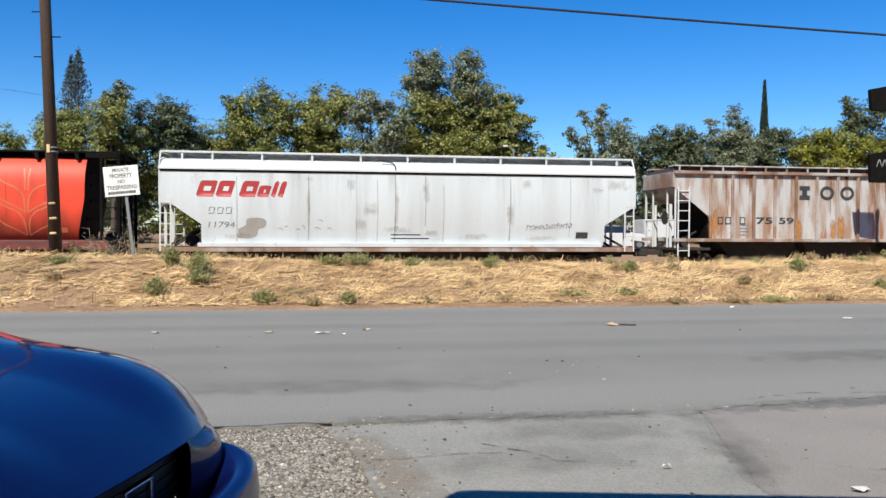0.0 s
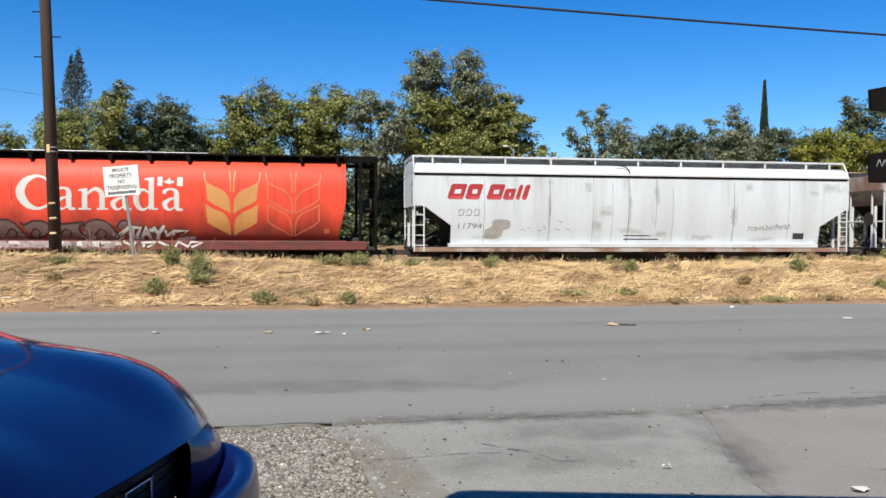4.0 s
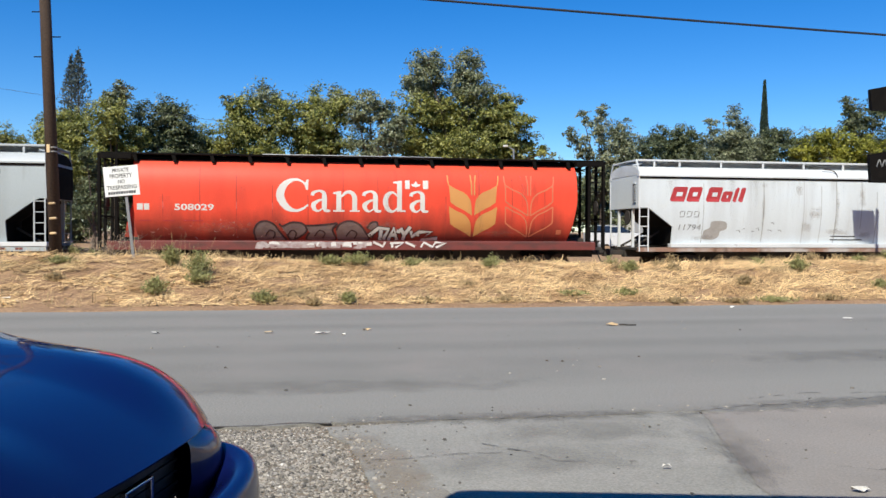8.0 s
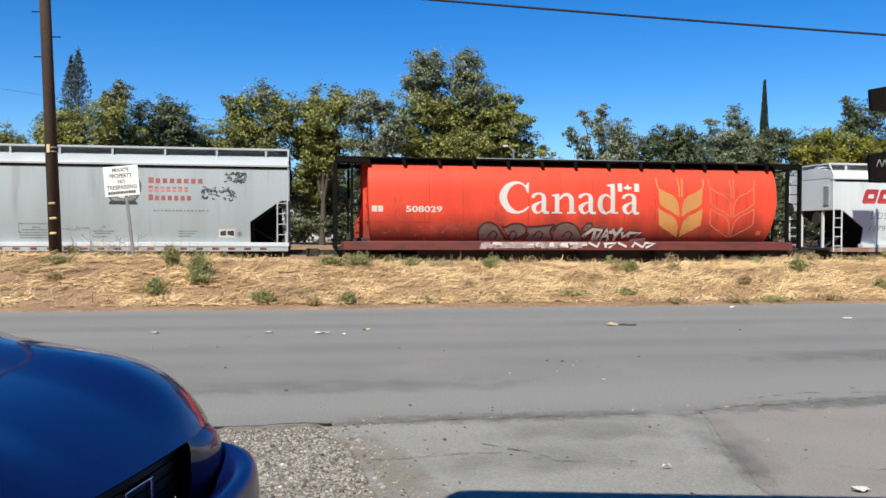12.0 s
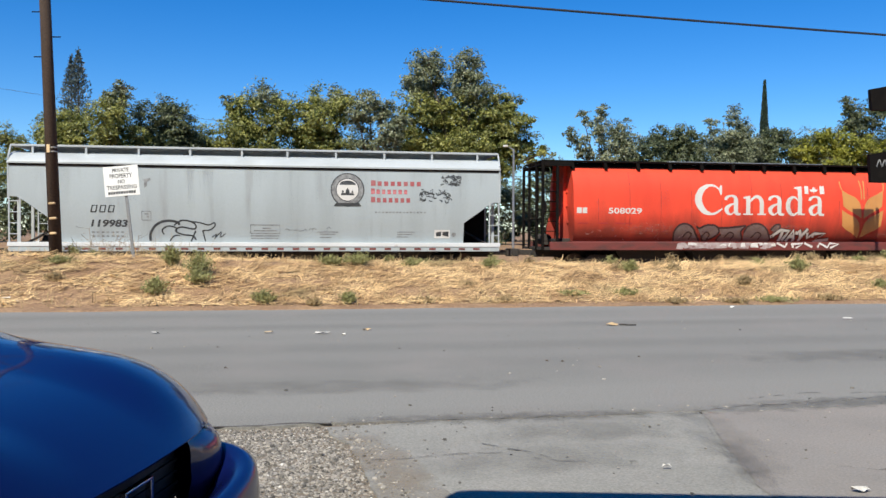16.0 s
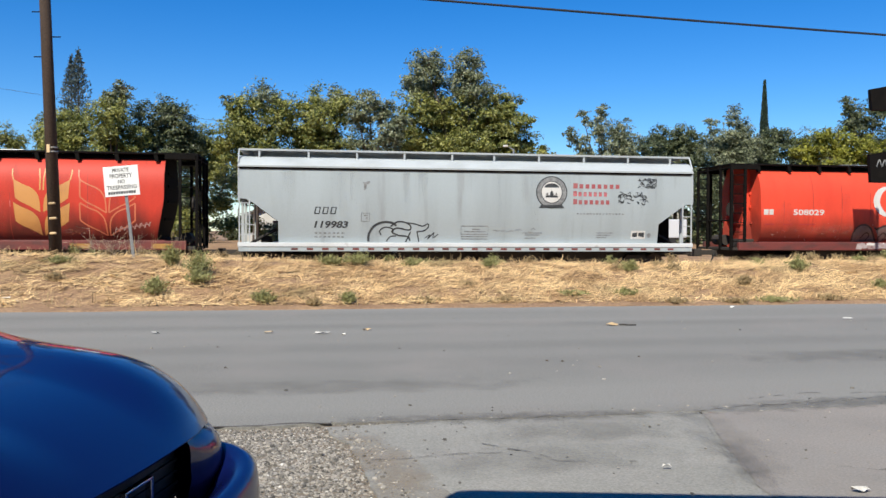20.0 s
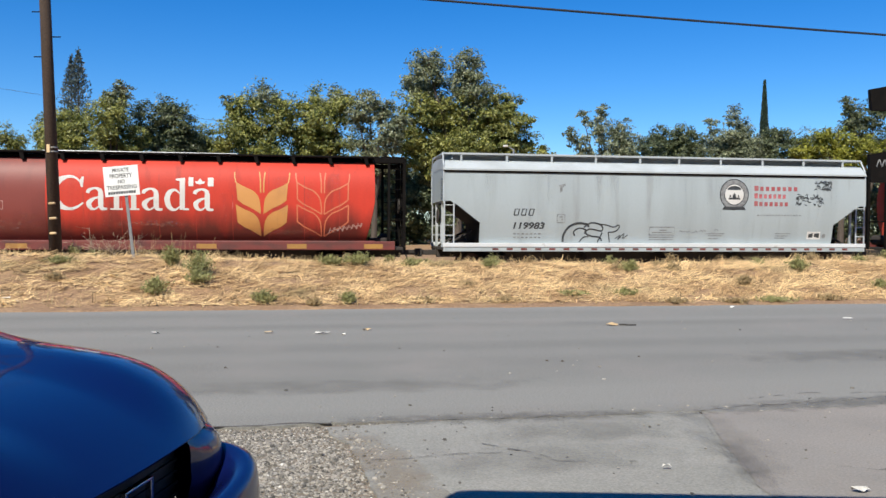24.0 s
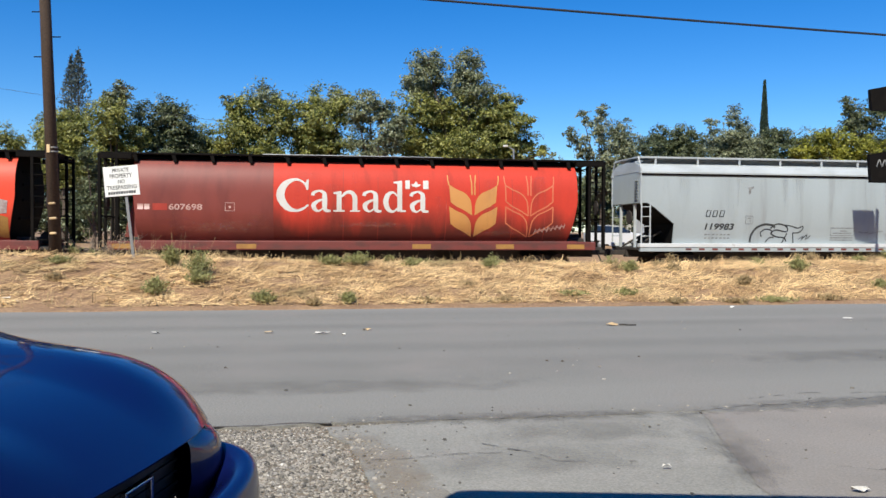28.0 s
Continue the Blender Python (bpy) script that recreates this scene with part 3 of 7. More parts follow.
    strip("road", rows, M["asphalt"], "grey worn asphalt road without markings")


def build_apron():
    """The old concrete apron between the camera and the road, with its broken edge to the gravel."""
    edge = [(-0.95, 6.72), (-0.62, 5.95), (-0.38, 4.9), (-0.2, 3.5), (-0.1, 1.0), (0.0, -0.28)]
    pts = []
    for i in range(len(edge) - 1):
        for k in range(8):
            t = k / 8
            x = edge[i][0] + (edge[i + 1][0] - edge[i][0]) * t
            y = edge[i][1] + (edge[i + 1][1] - edge[i][1]) * t
            pts.append((x + 0.07 * noise.noise(Vector((y * 3, 1, 0))) + 0.04 * noise.noise(Vector((y * 9, 2, 0))), y))
    pts += [(0.0, -0.28), (14.0, -0.28), (14.0, 9.55)]
    # along the road's near edge, a finger below it
    for s in np.arange(14.5, -1.6, -0.3):
        v = at(s, -23.5)
        if v.x > -0.9:
            pts.append((v.x, v.y))
    bm = bmesh.new()
    top = [bm.verts.new((x, y, -0.006)) for x, y in pts]
    f = bm.faces.new(top)
    r = bmesh.ops.extrude_face_region(bm, geom=[f])
    for v in r["geom"]:
        if isinstance(v, bmesh.types.BMVert):
            v.co.z = -0.06
    bmesh.ops.recalc_face_normals(bm, faces=bm.faces[:])
    bmesh.ops.triangulate(bm, faces=[q for q in bm.faces if len(q.verts) > 4])
    tagged(part("pavement", bm, M["apron"]), "worn grey concrete apron with cracks", "pavement", kind="structure")


def crack(name, pts, w, seed, label="thin dark crack in the paving", z=0.003, gaps=0.12):
    """A dark, uneven crack along a line on the paving."""
    rnd = random.Random(seed)
    bm = bmesh.new()
    line = []
    for a, b in zip(pts, pts[1:]):
        n = max(2, int(math.hypot(b[0] - a[0], b[1] - a[1]) / 0.06))
        line += [(a[0] + (b[0] - a[0]) * k / n, a[1] + (b[1] - a[1]) * k / n) for k in range(n)]
    off = 0.0
    prev = None
    for i, (x, y) in enumerate(line):
        off = off * 0.85 + rnd.uniform(-0.016, 0.016)
        ww = w * rnd.uniform(0.25, 1.2)
        cur = (bm.verts.new((x, y + off - ww / 2, z)), bm.verts.new((x, y + off + ww / 2, z)))
        if prev and rnd.random() > gaps:
            bm.faces.new((prev[0], cur[0], cur[1], prev[1]))
        prev = cur
    for f in bm.faces:
        if f.normal.z < 0:
            f.normal_flip()
    bmesh.ops.recalc_face_normals(bm, faces=bm.faces[:])
    tagged(part(name, bm, M["crack"]), label, "crack", kind="structure")


def build_cracks():
    crack("crack", [(-2.3, 6.62), (-1.84, 6.7), (-1.2, 6.84), (-0.86, 6.84)], 0.04, 1)
    # the worn joint along the road: stained, with thin broken cracks in it
    for i, (off, w, g) in enumerate(((0.0, 0.008, 0.3), (0.08, 0.007, 0.4), (-0.07, 0.007, 0.4))):
        crack("crack", [(-0.86, 6.84 + off), (-0.44, 6.95 + off), (0.4, 7.02 - off), (1.3, 7.2 + off), (2.2, 7.3 - off)], w, 20 + i, gaps=g)
        crack("crack", [(2.2, 7.35 + off), (2.79, 7.56 - off), (3.6, 7.8 + off), (4.54, 8.1 - off), (6.0, 8.4 + off)], w * 1.4, 30 + i, gaps=g)
    for x0, y0, x1, y1, w, m, lab in ((-1.3, 6.82, 2.6, 7.36, 0.42, "stain_dark", "dark stained joint between road and apron"), (1.7, 7.2, 7.5, 8.74, 0.5, "stain_dark", "dark stained joint between road and apron"),
                                      (2.32, 7.6, 2.02, 4.9, 0.6, "stain_soft", "dark stain along a crack"), (2.2, 6.4, 2.0, 4.9, 0.25, "stain_dark", "dark stain along a crack"), (-0.4, 5.6, 1.9, 6.0, 0.9, "stain_soft", "grey stain on the apron"),
                                      (0.1, 6.5, 2.2, 6.75, 0.8, "stain_soft", "grey stain on the apron"), (-0.75, 6.75, 0.08, 4.2, 0.5, "stain_dirt", "sandy dirt along the gravel's edge"),
                                      (3.4, 10.4, 8.5, 11.4, 1.2, "stain_soft", "grey stain on the road"), (-3.6, 8.1, 1.5, 8.8, 0.9, "stain_soft", "grey stain on the road")):
        d = Vector((x1 - x0, y1 - y0))
        n = max(2, int(d.length / 0.1))
        bm = bmesh.new()
        row = [[bm.verts.new((d.length * k / n, q * w / 2 + 0.05 * noise.noise(Vector((k * 0.3, q, x0))), 0)) for q in (-1, 1)] for k in range(n + 1)]
        for a, b in zip(row, row[1:]):
            bm.faces.new((a[0], b[0], b[1], a[1]))
        ob = part("stain", bm, M[m])
        ob.matrix_world = Matrix.Translation((x0, y0, 0.004 if m != "stain_dirt" else -0.001)) @ Matrix.Rotation(math.atan2(d.y, d.x), 4, "Z")
        tagged(ob, lab, "stain", kind="structure")
    crack("crack", [(-0.5, 5.75), (0.07, 5.88), (0.5, 5.95)], 0.012, 3, gaps=0.25)
    crack("crack", [(0.5, 5.95), (0.7, 5.78), (1.0, 5.72), (1.5, 5.76)], 0.012, 9, gaps=0.25)
    crack("crack", [(0.42, 6.1), (0.6, 6.02), (0.78, 5.85), (0.74, 5.74)], 0.016, 8, gaps=0.2)
    crack("crack", [(0.3, 6.2), (0.42, 6.1), (0.34, 6.02)], 0.02, 11, gaps=0.2)
    crack("crack", [(2.3, 7.25), (2.2, 6.6), (2.12, 5.9), (2.05, 5.43), (2.1, 5.2)], 0.011, 4, gaps=0.4)
    crack("crack", [(2.26, 7.1), (2.12, 6.4), (2.05, 5.9), (1.98, 5.5)], 0.02, 12, gaps=0.6)
    crack("crack", [(2.9, 7.9), (3.6, 8.2), (4.6, 8.25)], 0.018, 6, gaps=0.3)
    crack("crack", [(2.6, 5.7), (2.95, 5.55), (3.2, 5.6)], 0.01, 13, gaps=0.3)
    crack("crack", [(5.2, 12.9), (5.75, 12.6), (5.95, 12.1)], 0.03, 7)
    # a pinkish patch of newer paving beside the long crack
    edge = [(2.2, -0.2), (2.1, 3.0), (2.0, 5.2), (2.2, 6.6), (2.32, 7.32), (4.6, 7.92), (8.0, 8.5), (14.0, 9.3), (14.0, -0.2)]
    pts = []
    for a, b in zip(edge, edge[1:]):
        n = max(2, int(math.hypot(b[0] - a[0], b[1] - a[1]) / 0.12))
        for k in range(n):
            x, y = a[0] + (b[0] - a[0]) * k / n, a[1] + (b[1] - a[1]) * k / n
            pts.append((x + 0.06 * noise.noise(Vector((x * 2.5, y * 2.5, 4))), y + 0.05 * noise.noise(Vector((x * 2.5, y * 2.5, 9)))))
    bm = bmesh.new()
    f = bm.faces.new([bm.verts.new((x, y, -0.002)) for x, y in pts + [edge[-1]]])
    bm.normal_update()
    if f.normal.z < 0:
        f.normal_flip()
    bmesh.ops.triangulate(bm, faces=bm.faces[:])
    tagged(part("pavement_patch", bm, M["apron_patch"]), "pinkish grey repaired patch in the apron", "pavement", kind="structure")


def quads(n, rnd, place, size):
    """n thin blades: place(rnd) gives a foot, a direction and a sideways direction."""
    verts, faces = [], []
    for i in range(n):
        o, d, w = place(rnd)
        l, b = size(rnd)
        a = o + d * l
        k = len(verts)
        verts += [tuple(o - w * b), tuple(o + w * b), tuple(a + w * b * 0.4), tuple(a - w * b * 0.4)]
        faces.append((k, k + 1, k + 2, k + 3))
    return verts, faces


def build_straw():
    def lying(rnd):
        s = rnd.uniform(-19, 22)
        p = -13.15 + 4.6 * rnd.random() ** 0.9
        while noise.noise(Vector((s * 0.55, p * 1.1, 21))) + 0.5 * noise.noise(Vector((s * 2.0, p * 2.6, 5))) > 0.4 + 0.045 * min(0.0, s + 3) and rnd.random() < 0.8:
            s, p = rnd.uniform(-19, 22), -13.15 + 4.6 * rnd.random() ** 0.9
        a = rnd.gauss(0, 0.8)
        d = Vector((math.cos(a), math.sin(a) * 0.8, rnd.uniform(-0.05, 0.28)))
        d = Vector((d.x * UX - d.y * UY, d.x * UY + d.y * UX, d.z + d.y * 0.27)).normalized()
        w = d.cross(Vector((rnd.uniform(-0.5, 0.5), -0.4, 1))).normalized()
        return at(s, p, ground_z(s, p) + rnd.uniform(0.0, 0.05)), d, w
    v, f = quads(56000, random.Random(4), lying, lambda r: (r.uniform(0.04, 0.24), r.uniform(0.004, 0.014)))
    # wisps: small bundles of stalks combed the same way
    rnd = random.Random(41)
    for i in range(6500):
        o, d, w = lying(rnd)
        d = (d + Vector((UX, UY, 0)) * rnd.choice((-1, 1)) * 0.8).normalized()
        for k in range(5):
            q = o + Vector((rnd.gauss(0, 0.05), rnd.gauss(0, 0.035), rnd.uniform(0.0, 0.045)))
            dd = (d + Vector((rnd.gauss(0, 0.12), rnd.gauss(0, 0.12), rnd.gauss(0, 0.08)))).normalized()
            l, b, n = rnd.uniform(0.1, 0.3), rnd.uniform(0.004, 0.0095), len(v)
            v += [tuple(q - w * b), tuple(q + w * b), tuple(q + dd * l + w * b * 0.4), tuple(q + dd * l - w * b * 0.4)]
            f.append((n, n + 1, n + 2, n + 3))
    tagged(raw("dry_grass", v, f, M["straw"]), "flattened pale straw and dry grass on the bank", "grass", kind="stuff")

    def upright(rnd):
        s = rnd.uniform(-19, 24)
        p = rnd.choice((-9.3, -9.3, -9.0, -12.8)) + rnd.gauss(0, 0.35)
        d = Vector((rnd.gauss(0, 0.35), rnd.gauss(0, 0.35), 1)).normalized()
        return at(s, p, ground_z(s, p) - 0.02), d, Vector((1, rnd.uniform(-0.5, 0.5), 0)).normalized()
    v, f = quads(2600, random.Random(5), upright, lambda r: (r.uniform(0.06, 0.3) * (1.6 if r.random() < 0.06 else 1), r.uniform(0.004, 0.009)))
    tagged(raw("standing_grass", v, f, M["bush_dry"]), "thin dry grass stalks along the top of the bank", "grass", kind="stuff")


def build_pebbles():
    rnd = random.Random(8)
    verts, faces = [], []

    def stone(x, y, z, r):
        """A rounded pebble: a wide ring, a narrower one above it, and a cap."""
        k = len(verts)
        t, q, h = rnd.uniform(0, 6.28), rnd.uniform(0.6, 1.0), rnd.uniform(0.55, 0.95)
        c, e = math.cos(t), math.sin(t)
        for ring, zz in ((1.0, 0.1), (0.72, 0.68)):
            for i in range(5):
                a = i * 1.2566 + rnd.uniform(-0.25, 0.25)
                u, v = r * ring * math.cos(a) * rnd.uniform(0.85, 1.15), r * ring * q * math.sin(a)
                verts.append((x + u * c - v * e, y + u * e + v * c, z + r * h * zz * rnd.uniform(0.85, 1.15)))
        verts.append((x, y, z + r * h * 0.95))
        for i in range(5):
            j = (i + 1) % 5
            faces.append((k + i, k + j, k + 5 + j, k + 5 + i))
            faces.append((k + 5 + i, k + 5 + j, k + 10))
    size = lambda: 0.0045 + abs(rnd.gauss(0, 0.0055)) + (rnd.uniform(0.004, 0.012) if rnd.random() < 0.07 else 0.0)
    n = 0
    while n < 30000:
        x, y = (rnd.uniform(-2.7, -0.05), rnd.uniform(4.2, 7.0)) if n < 26000 else (rnd.uniform(-7, -2.6), rnd.uniform(2.2, 7.0))
        lim = float(np.interp(y, [2, 4.9, 5.95, 6.7], [-0.2, -0.34, -0.58, -0.95]))
        top = 6.78 + (x + 1.3) * 0.16
        if x > lim + 0.1 * rnd.random() or y > top:
            continue
        # thinner towards the road and towards the apron, where the fines show
        bare = max(0.0, 1 - (top - y) / 0.5) * 0.5, max(0.0, 1 - (lim - x) / 0.22) * 0.6
        if rnd.random() < max(bare):
            n += 0.15
            continue
        n += 1
        stone(x, y, -0.027, size())
    for i in range(420):
        y = rnd.uniform(4.4, 6.9)
        lim = float(np.interp(y, [2, 4.9, 5.95, 6.7], [-0.2, -0.34, -0.58, -0.95]))
        stone(lim + abs(rnd.gauss(0, 0.16)), y, -0.007, size())
    for i in range(330):
        x = rnd.uniform(-1.0, 6)
        y = rnd.choice((rnd.uniform(4.8, 7.2), rnd.gauss(7.15 + 0.16 * x, 0.2)))
        stone(x, y, -0.002, abs(rnd.gauss(0.0, 0.006)) + 0.004)
    for i in range(120):
        stone(rnd.uniform(-7, 9), rnd.uniform(7.4, 15.5), 0.0, abs(rnd.gauss(0.006, 0.006)) + 0.005)
    tagged(raw("gravel", verts, faces, M["pebble"]), "loose grey gravel and pebbles beside the road", "gravel", kind="stuff")
    bm = bmesh.new()
    bm.faces.new([bm.verts.new(q) for q in ((-14, 0.5, -0.026), (0.0, 0.5, -0.026), (-0.3, 5, -0.026), (-0.8, 6.9, -0.026), (-7, 5.9, -0.026), (-14, 4.8, -0.026))])
    tagged(part("gravel_bed", bm, M["gravel"]), "grey gravel shoulder with sandy fines", "gravel", kind="structure")


def build_litter():
    rnd = random.Random(3)
    for x, y, w, m, lab in ((-4.44, 12.72, 0.15, "litter", "crumpled white paper"), (-2.72, 12.85, 0.17, "litter_warm", "flattened tan carton"),
                            (-1.22, 13.28, 0.16, "litter_warm", "flattened orange wrapper"), (-1.86, 12.78, 0.22, "litter", "torn strip of white paper"),
                            (-1.52, 12.62, 0.07, "litter", "small white scrap"), (7.55, 15.36, 0.22, "litter", "crumpled white paper"),
                            (1.52, 5.55, 0.07, "litter", "white scrap"), (2.59, 5.08, 0.12, "litter", "crumpled white plastic"), (6.2, 17.6, 0.12, "litter", "white scrap"), (-9.05, 17.0, 0.34, "litter", "torn white paper"), (-8.75, 16.8, 0.2, "litter", "white scrap")):
        bm = bmesh.new()
        n = 9
        c = bm.verts.new((0, 0, 0.03))
        ring = [bm.verts.new((w / 2 * math.cos(6.28 * i / n) * rnd.uniform(0.7, 1.2), w / 4 * math.sin(6.28 * i / n) * rnd.uniform(0.7, 1.3), rnd.uniform(0.0, 0.035))) for i in range(n)]
        for i in range(n):
            bm.faces.new((c, ring[i], ring[(i + 1) % n]))
        ob = part("litter", bm, M[m])
        ob.location = (x, y, max(0.0, ground_z(*sp_of(x, y))) + 0.004)
        tagged(ob, lab + " lying on the ground", "litter", "litter")
    bm = bmesh.new()
    box(bm, 0.08, 0.22, -0.025, 0.025, 0, 0.025, 0.01)
    box(bm, 0.2, 0.37, -0.045, 0.0, 0, 0.02, 0.008)
    ob = part("broken_plastic", bm, M["tar"])
    wr = bmesh.new()
    rnd2 = random.Random(12)
    ring = [wr.verts.new((-0.04 + rnd2.uniform(0.09, 0.14) * math.cos(i * 0.785), rnd2.uniform(0.05, 0.08) * math.sin(i * 0.785), rnd2.uniform(0.0, 0.03))) for i in range(8)]
    top = wr.verts.new((-0.05, 0, 0.055))
    for i in range(8):
        wr.faces.new((ring[i], ring[(i + 1) % 8], top))
    part("wrapper", wr, M["litter_warm"], ob, "crumpled orange wrapper")
    ob.location = (2.95, 14.15, 0.004)
    tagged(ob, "broken dark piece of plastic on the asphalt", "debris", "litter")
    for x, y in ((-3.08, 11.27), (-2.52, 9.56), (1.48, 10.17), (2.52, 10.57), (1.3, 10.2)):
        bm = bmesh.new()
        ring = [bm.verts.new((rnd.uniform(0.016, 0.032) * math.cos(i), rnd.uniform(0.01, 0.022) * math.sin(i), 0)) for i in range(6)]
        top = bm.verts.new((rnd.uniform(-0.01, 0.01), 0, rnd.uniform(0.01, 0.018)))
        for i in range(6):
            bm.faces.new((ring[i], ring[(i + 1) % 6], top))
        ob = part("stone", bm, M["trunk"])
        ob.location = (x, y, 0.003)
        tagged(ob, "small dark stone lying on the asphalt", "stone", "loose stones")


def build_track():
    tr = thing("railway_track", "rusty steel rails on wooden sleepers in ballast", "track", Matrix.Translation(at(0, 1.58, -0.1)) @ Matrix.Rotation(TH, 4, "Z"), kind="structure")
    for y in (-0.75, 0.75):
        bm = bmesh.new()
        box(bm, -220, 220, y - 0.036, y + 0.036, -0.05, 0.0, 0.008)
        box(bm, -220, 220, y - 0.01, y + 0.01, -0.15, -0.045)
        box(bm, -220, 220, y - 0.07, y + 0.07, -0.17, -0.145)
        part("rail", bm, M["rail"], tr)
    v, f = [], []
    for i in range(-130, 131):
        x = i * 0.6
        k = len(v)
        v += [(x + a, b, c) for a in (-0.11, 0.11) for b in (-1.25, 1.25) for c in (-0.36, -0.172)]
        f += [(k, k + 1, k + 3, k + 2), (k + 4, k + 6, k + 7, k + 5), (k, k + 4, k + 5, k + 1), (k + 2, k + 3, k + 7, k + 6), (k + 1, k + 5, k + 7, k + 3)]
    raw("sleepers", v, f, M["sleeper"], tr)["kind"] = "stuff"
    bm = bmesh.new()
    prof = [(-2.6, -0.45), (-1.7, -0.2), (1.7, -0.2), (2.6, -0.45)]
    a = [bm.verts.new((-220, y, z)) for y, z in prof]
    b = [bm.verts.new((220, y, z)) for y, z in prof]
    for i in range(3):
        bm.faces.new((a[i], b[i], b[i + 1], a[i + 1]))
    bmesh.ops.recalc_face_normals(bm, faces=bm.faces[:])
    part("ballast", bm, M["ballast"], tr)


build_ground()
build_road()
build_apron()
build_cracks()
build_straw()
build_pebbles()
build_litter()
build_track()

# unseen walls added behind the camera; the tall far one cuts the skylight
bm = bmesh.new()
box(bm, -70, 70, -34, -33, -0.1, 30)
tagged(part("wall_far_south", bm, M["wall"]), "unseen tall wall added far behind the camera to cut skylight", "wall", kind="structure")
bm = bmesh.new()
prism(bm, [(-2.05, -0.1), (30, -0.1), (30, 2.75), (-2.05, 2.75)], -0.7, -0.3)
for v in bm.verts:
    v.co.y -= (v.co.x + 2.05) * 0.045
tagged(part("wall_south", bm, M["wall"]), "unseen added wall behind the camera", "wall", kind="structure")
# unseen added slab whose edge casts the shade on the apron
bm = bmesh.new()
rim = [(-2.05, -0.75), (-0.95, 2.29), (-0.91, 2.38), (-0.86, 2.44), (-0.76, 2.46), (30, 1.05), (30, -2.2)]
prism(bm, rim, 2.76, 3.0)
for v in bm.verts:
    v.co = Vector((v.co.x, v.co.z, v.co.y))
bmesh.ops.recalc_face_normals(bm, faces=bm.faces[:])
tagged(part("canopy", bm, M["wall"]), "unseen slab added over the camera to cast the apron's shade", "canopy", kind="structure")


# ---- wagons ----
def sharp(bm, angle=35):
    for e in bm.edges:
        e.smooth = len(e.link_faces) == 2 and e.calc_face_angle(0) < radians(angle)


def shell(poly, profile, step):
    """A wagon body: an outline in x and z, as wide at each height as profile says."""
    bm = bmesh.new()
    prism(bm, poly, -1, 1)
    z = min(q[1] for q in poly) + step
    while z < max(q[1] for q in poly) - 0.02:
        bmesh.ops.bisect_plane(bm, geom=bm.verts[:] + bm.edges[:] + bm.faces[:], plane_co=(0, 0, z), plane_no=(0, 0, 1))
        z += step
    for y in (-0.6, -0.2, 0.2, 0.6):
        bmesh.ops.bisect_plane(bm, geom=bm.verts[:] + bm.edges[:] + bm.faces[:], plane_co=(0, y, 0), plane_no=(0, 1, 0))
    for v in bm.verts:
        v.co.y *= profile(v.co.z)
    return bm


def truck(wagon, x):
    """A two-axle bogie; its wheelsets turn."""
    for y in (-1.0, 1.0):
        bm = bmesh.new()
        prism(bm, [(x - 1.2, 0.5), (x - 1.05, 0.62), (x - 0.5, 0.66), (x - 0.35, 0.8), (x + 0.35, 0.8), (x + 0.5, 0.66), (x + 1.05, 0.62), (x + 1.2, 0.5), (x + 1.1, 0.36),
                   (x + 0.7, 0.36), (x + 0.4, 0.22), (x - 0.4, 0.22), (x - 0.7, 0.36), (x - 1.1, 0.36)], y - 0.08, y + 0.08)
        part("side_frame", bm, M["under"], wagon)
    bm = bmesh.new()
    box(bm, x - 0.22, x + 0.22, -0.92, 0.92, 0.45, 0.82, 0.03)
    part("bolster", bm, M["under"], wagon)
    out = []
    for dx in (-0.89, 0.89):
        bm = bmesh.new()
        rod(bm, (0, -1.1, 0), (0, 1.1, 0), 0.075, seg=10)
        for y in (-0.75, 0.75):
            k = 1 if y > 0 else -1
            rod(bm, (0, y - 0.06, 0), (0, y + 0.06, 0), 0.42, seg=28)
            rod(bm, (0, y - k * 0.06 - 0.012, 0), (0, y - k * 0.06 + 0.012, 0), 0.445, seg=28)
            rod(bm, (0, y + k * 0.06, 0), (0, y + k * 0.08, 0), 0.18, seg=16)
        w = part("wheelset", bm, M["wheel"], wagon)
        w.matrix_basis = pose(x + dx, 0, 0.42)
        out.append((w, x + dx))
    return out


def coupler(wagon, x, k):
    bm = bmesh.new()
    box(bm, min(x, x + k * 0.72), max(x, x + k * 0.72), -0.09, 0.09, 0.78, 0.98, 0.02)
    box(bm, min(x + k * 0.6, x + k * 0.86), max(x + k * 0.6, x + k * 0.86), -0.19, 0.16, 0.72, 1.03, 0.04)
    part("coupler", bm, M["under"], wagon)


def ladder(wagon, x0, x1, y, z0, z1, n, material, name="ladder", r=0.026):
    bm = bmesh.new()
    for x in (x0, x1):
        box(bm, x - r, x + r, y - 0.02, y + 0.02, z0, z1, 0.006)
    ob = part(name, bm, material, wagon)
    for i in range(n):
        z = z0 + (z1 - z0) * (i + 0.6) / n
        b = bmesh.new()
        rod(b, (x0, y, z), (x1, y, z), 0.018, seg=6)
        part("rung", b, material, ob)
    return ob


def bays(wagon, xs, z_top, material, half=1.6):
    for x in xs:
        bm = bmesh.new()
        prism(bm, [(x - half, z_top), (x + half, z_top), (x + 1.15, 0.62), (x + 0.8, 0.42), (x - 0.8, 0.42), (x - 1.15, 0.62)], -0.95, 0.95)
        part("hopper_bay", bm, material, wagon)
    # added dark box that blocks the bright gaps between the bays
    bm = bmesh.new()
    box(bm, min(xs) - half, max(xs) + half, -0.25, 0.25, 0.45, z_top - 0.05, 0.02)
    part("centre_sill", bm, material, wagon)


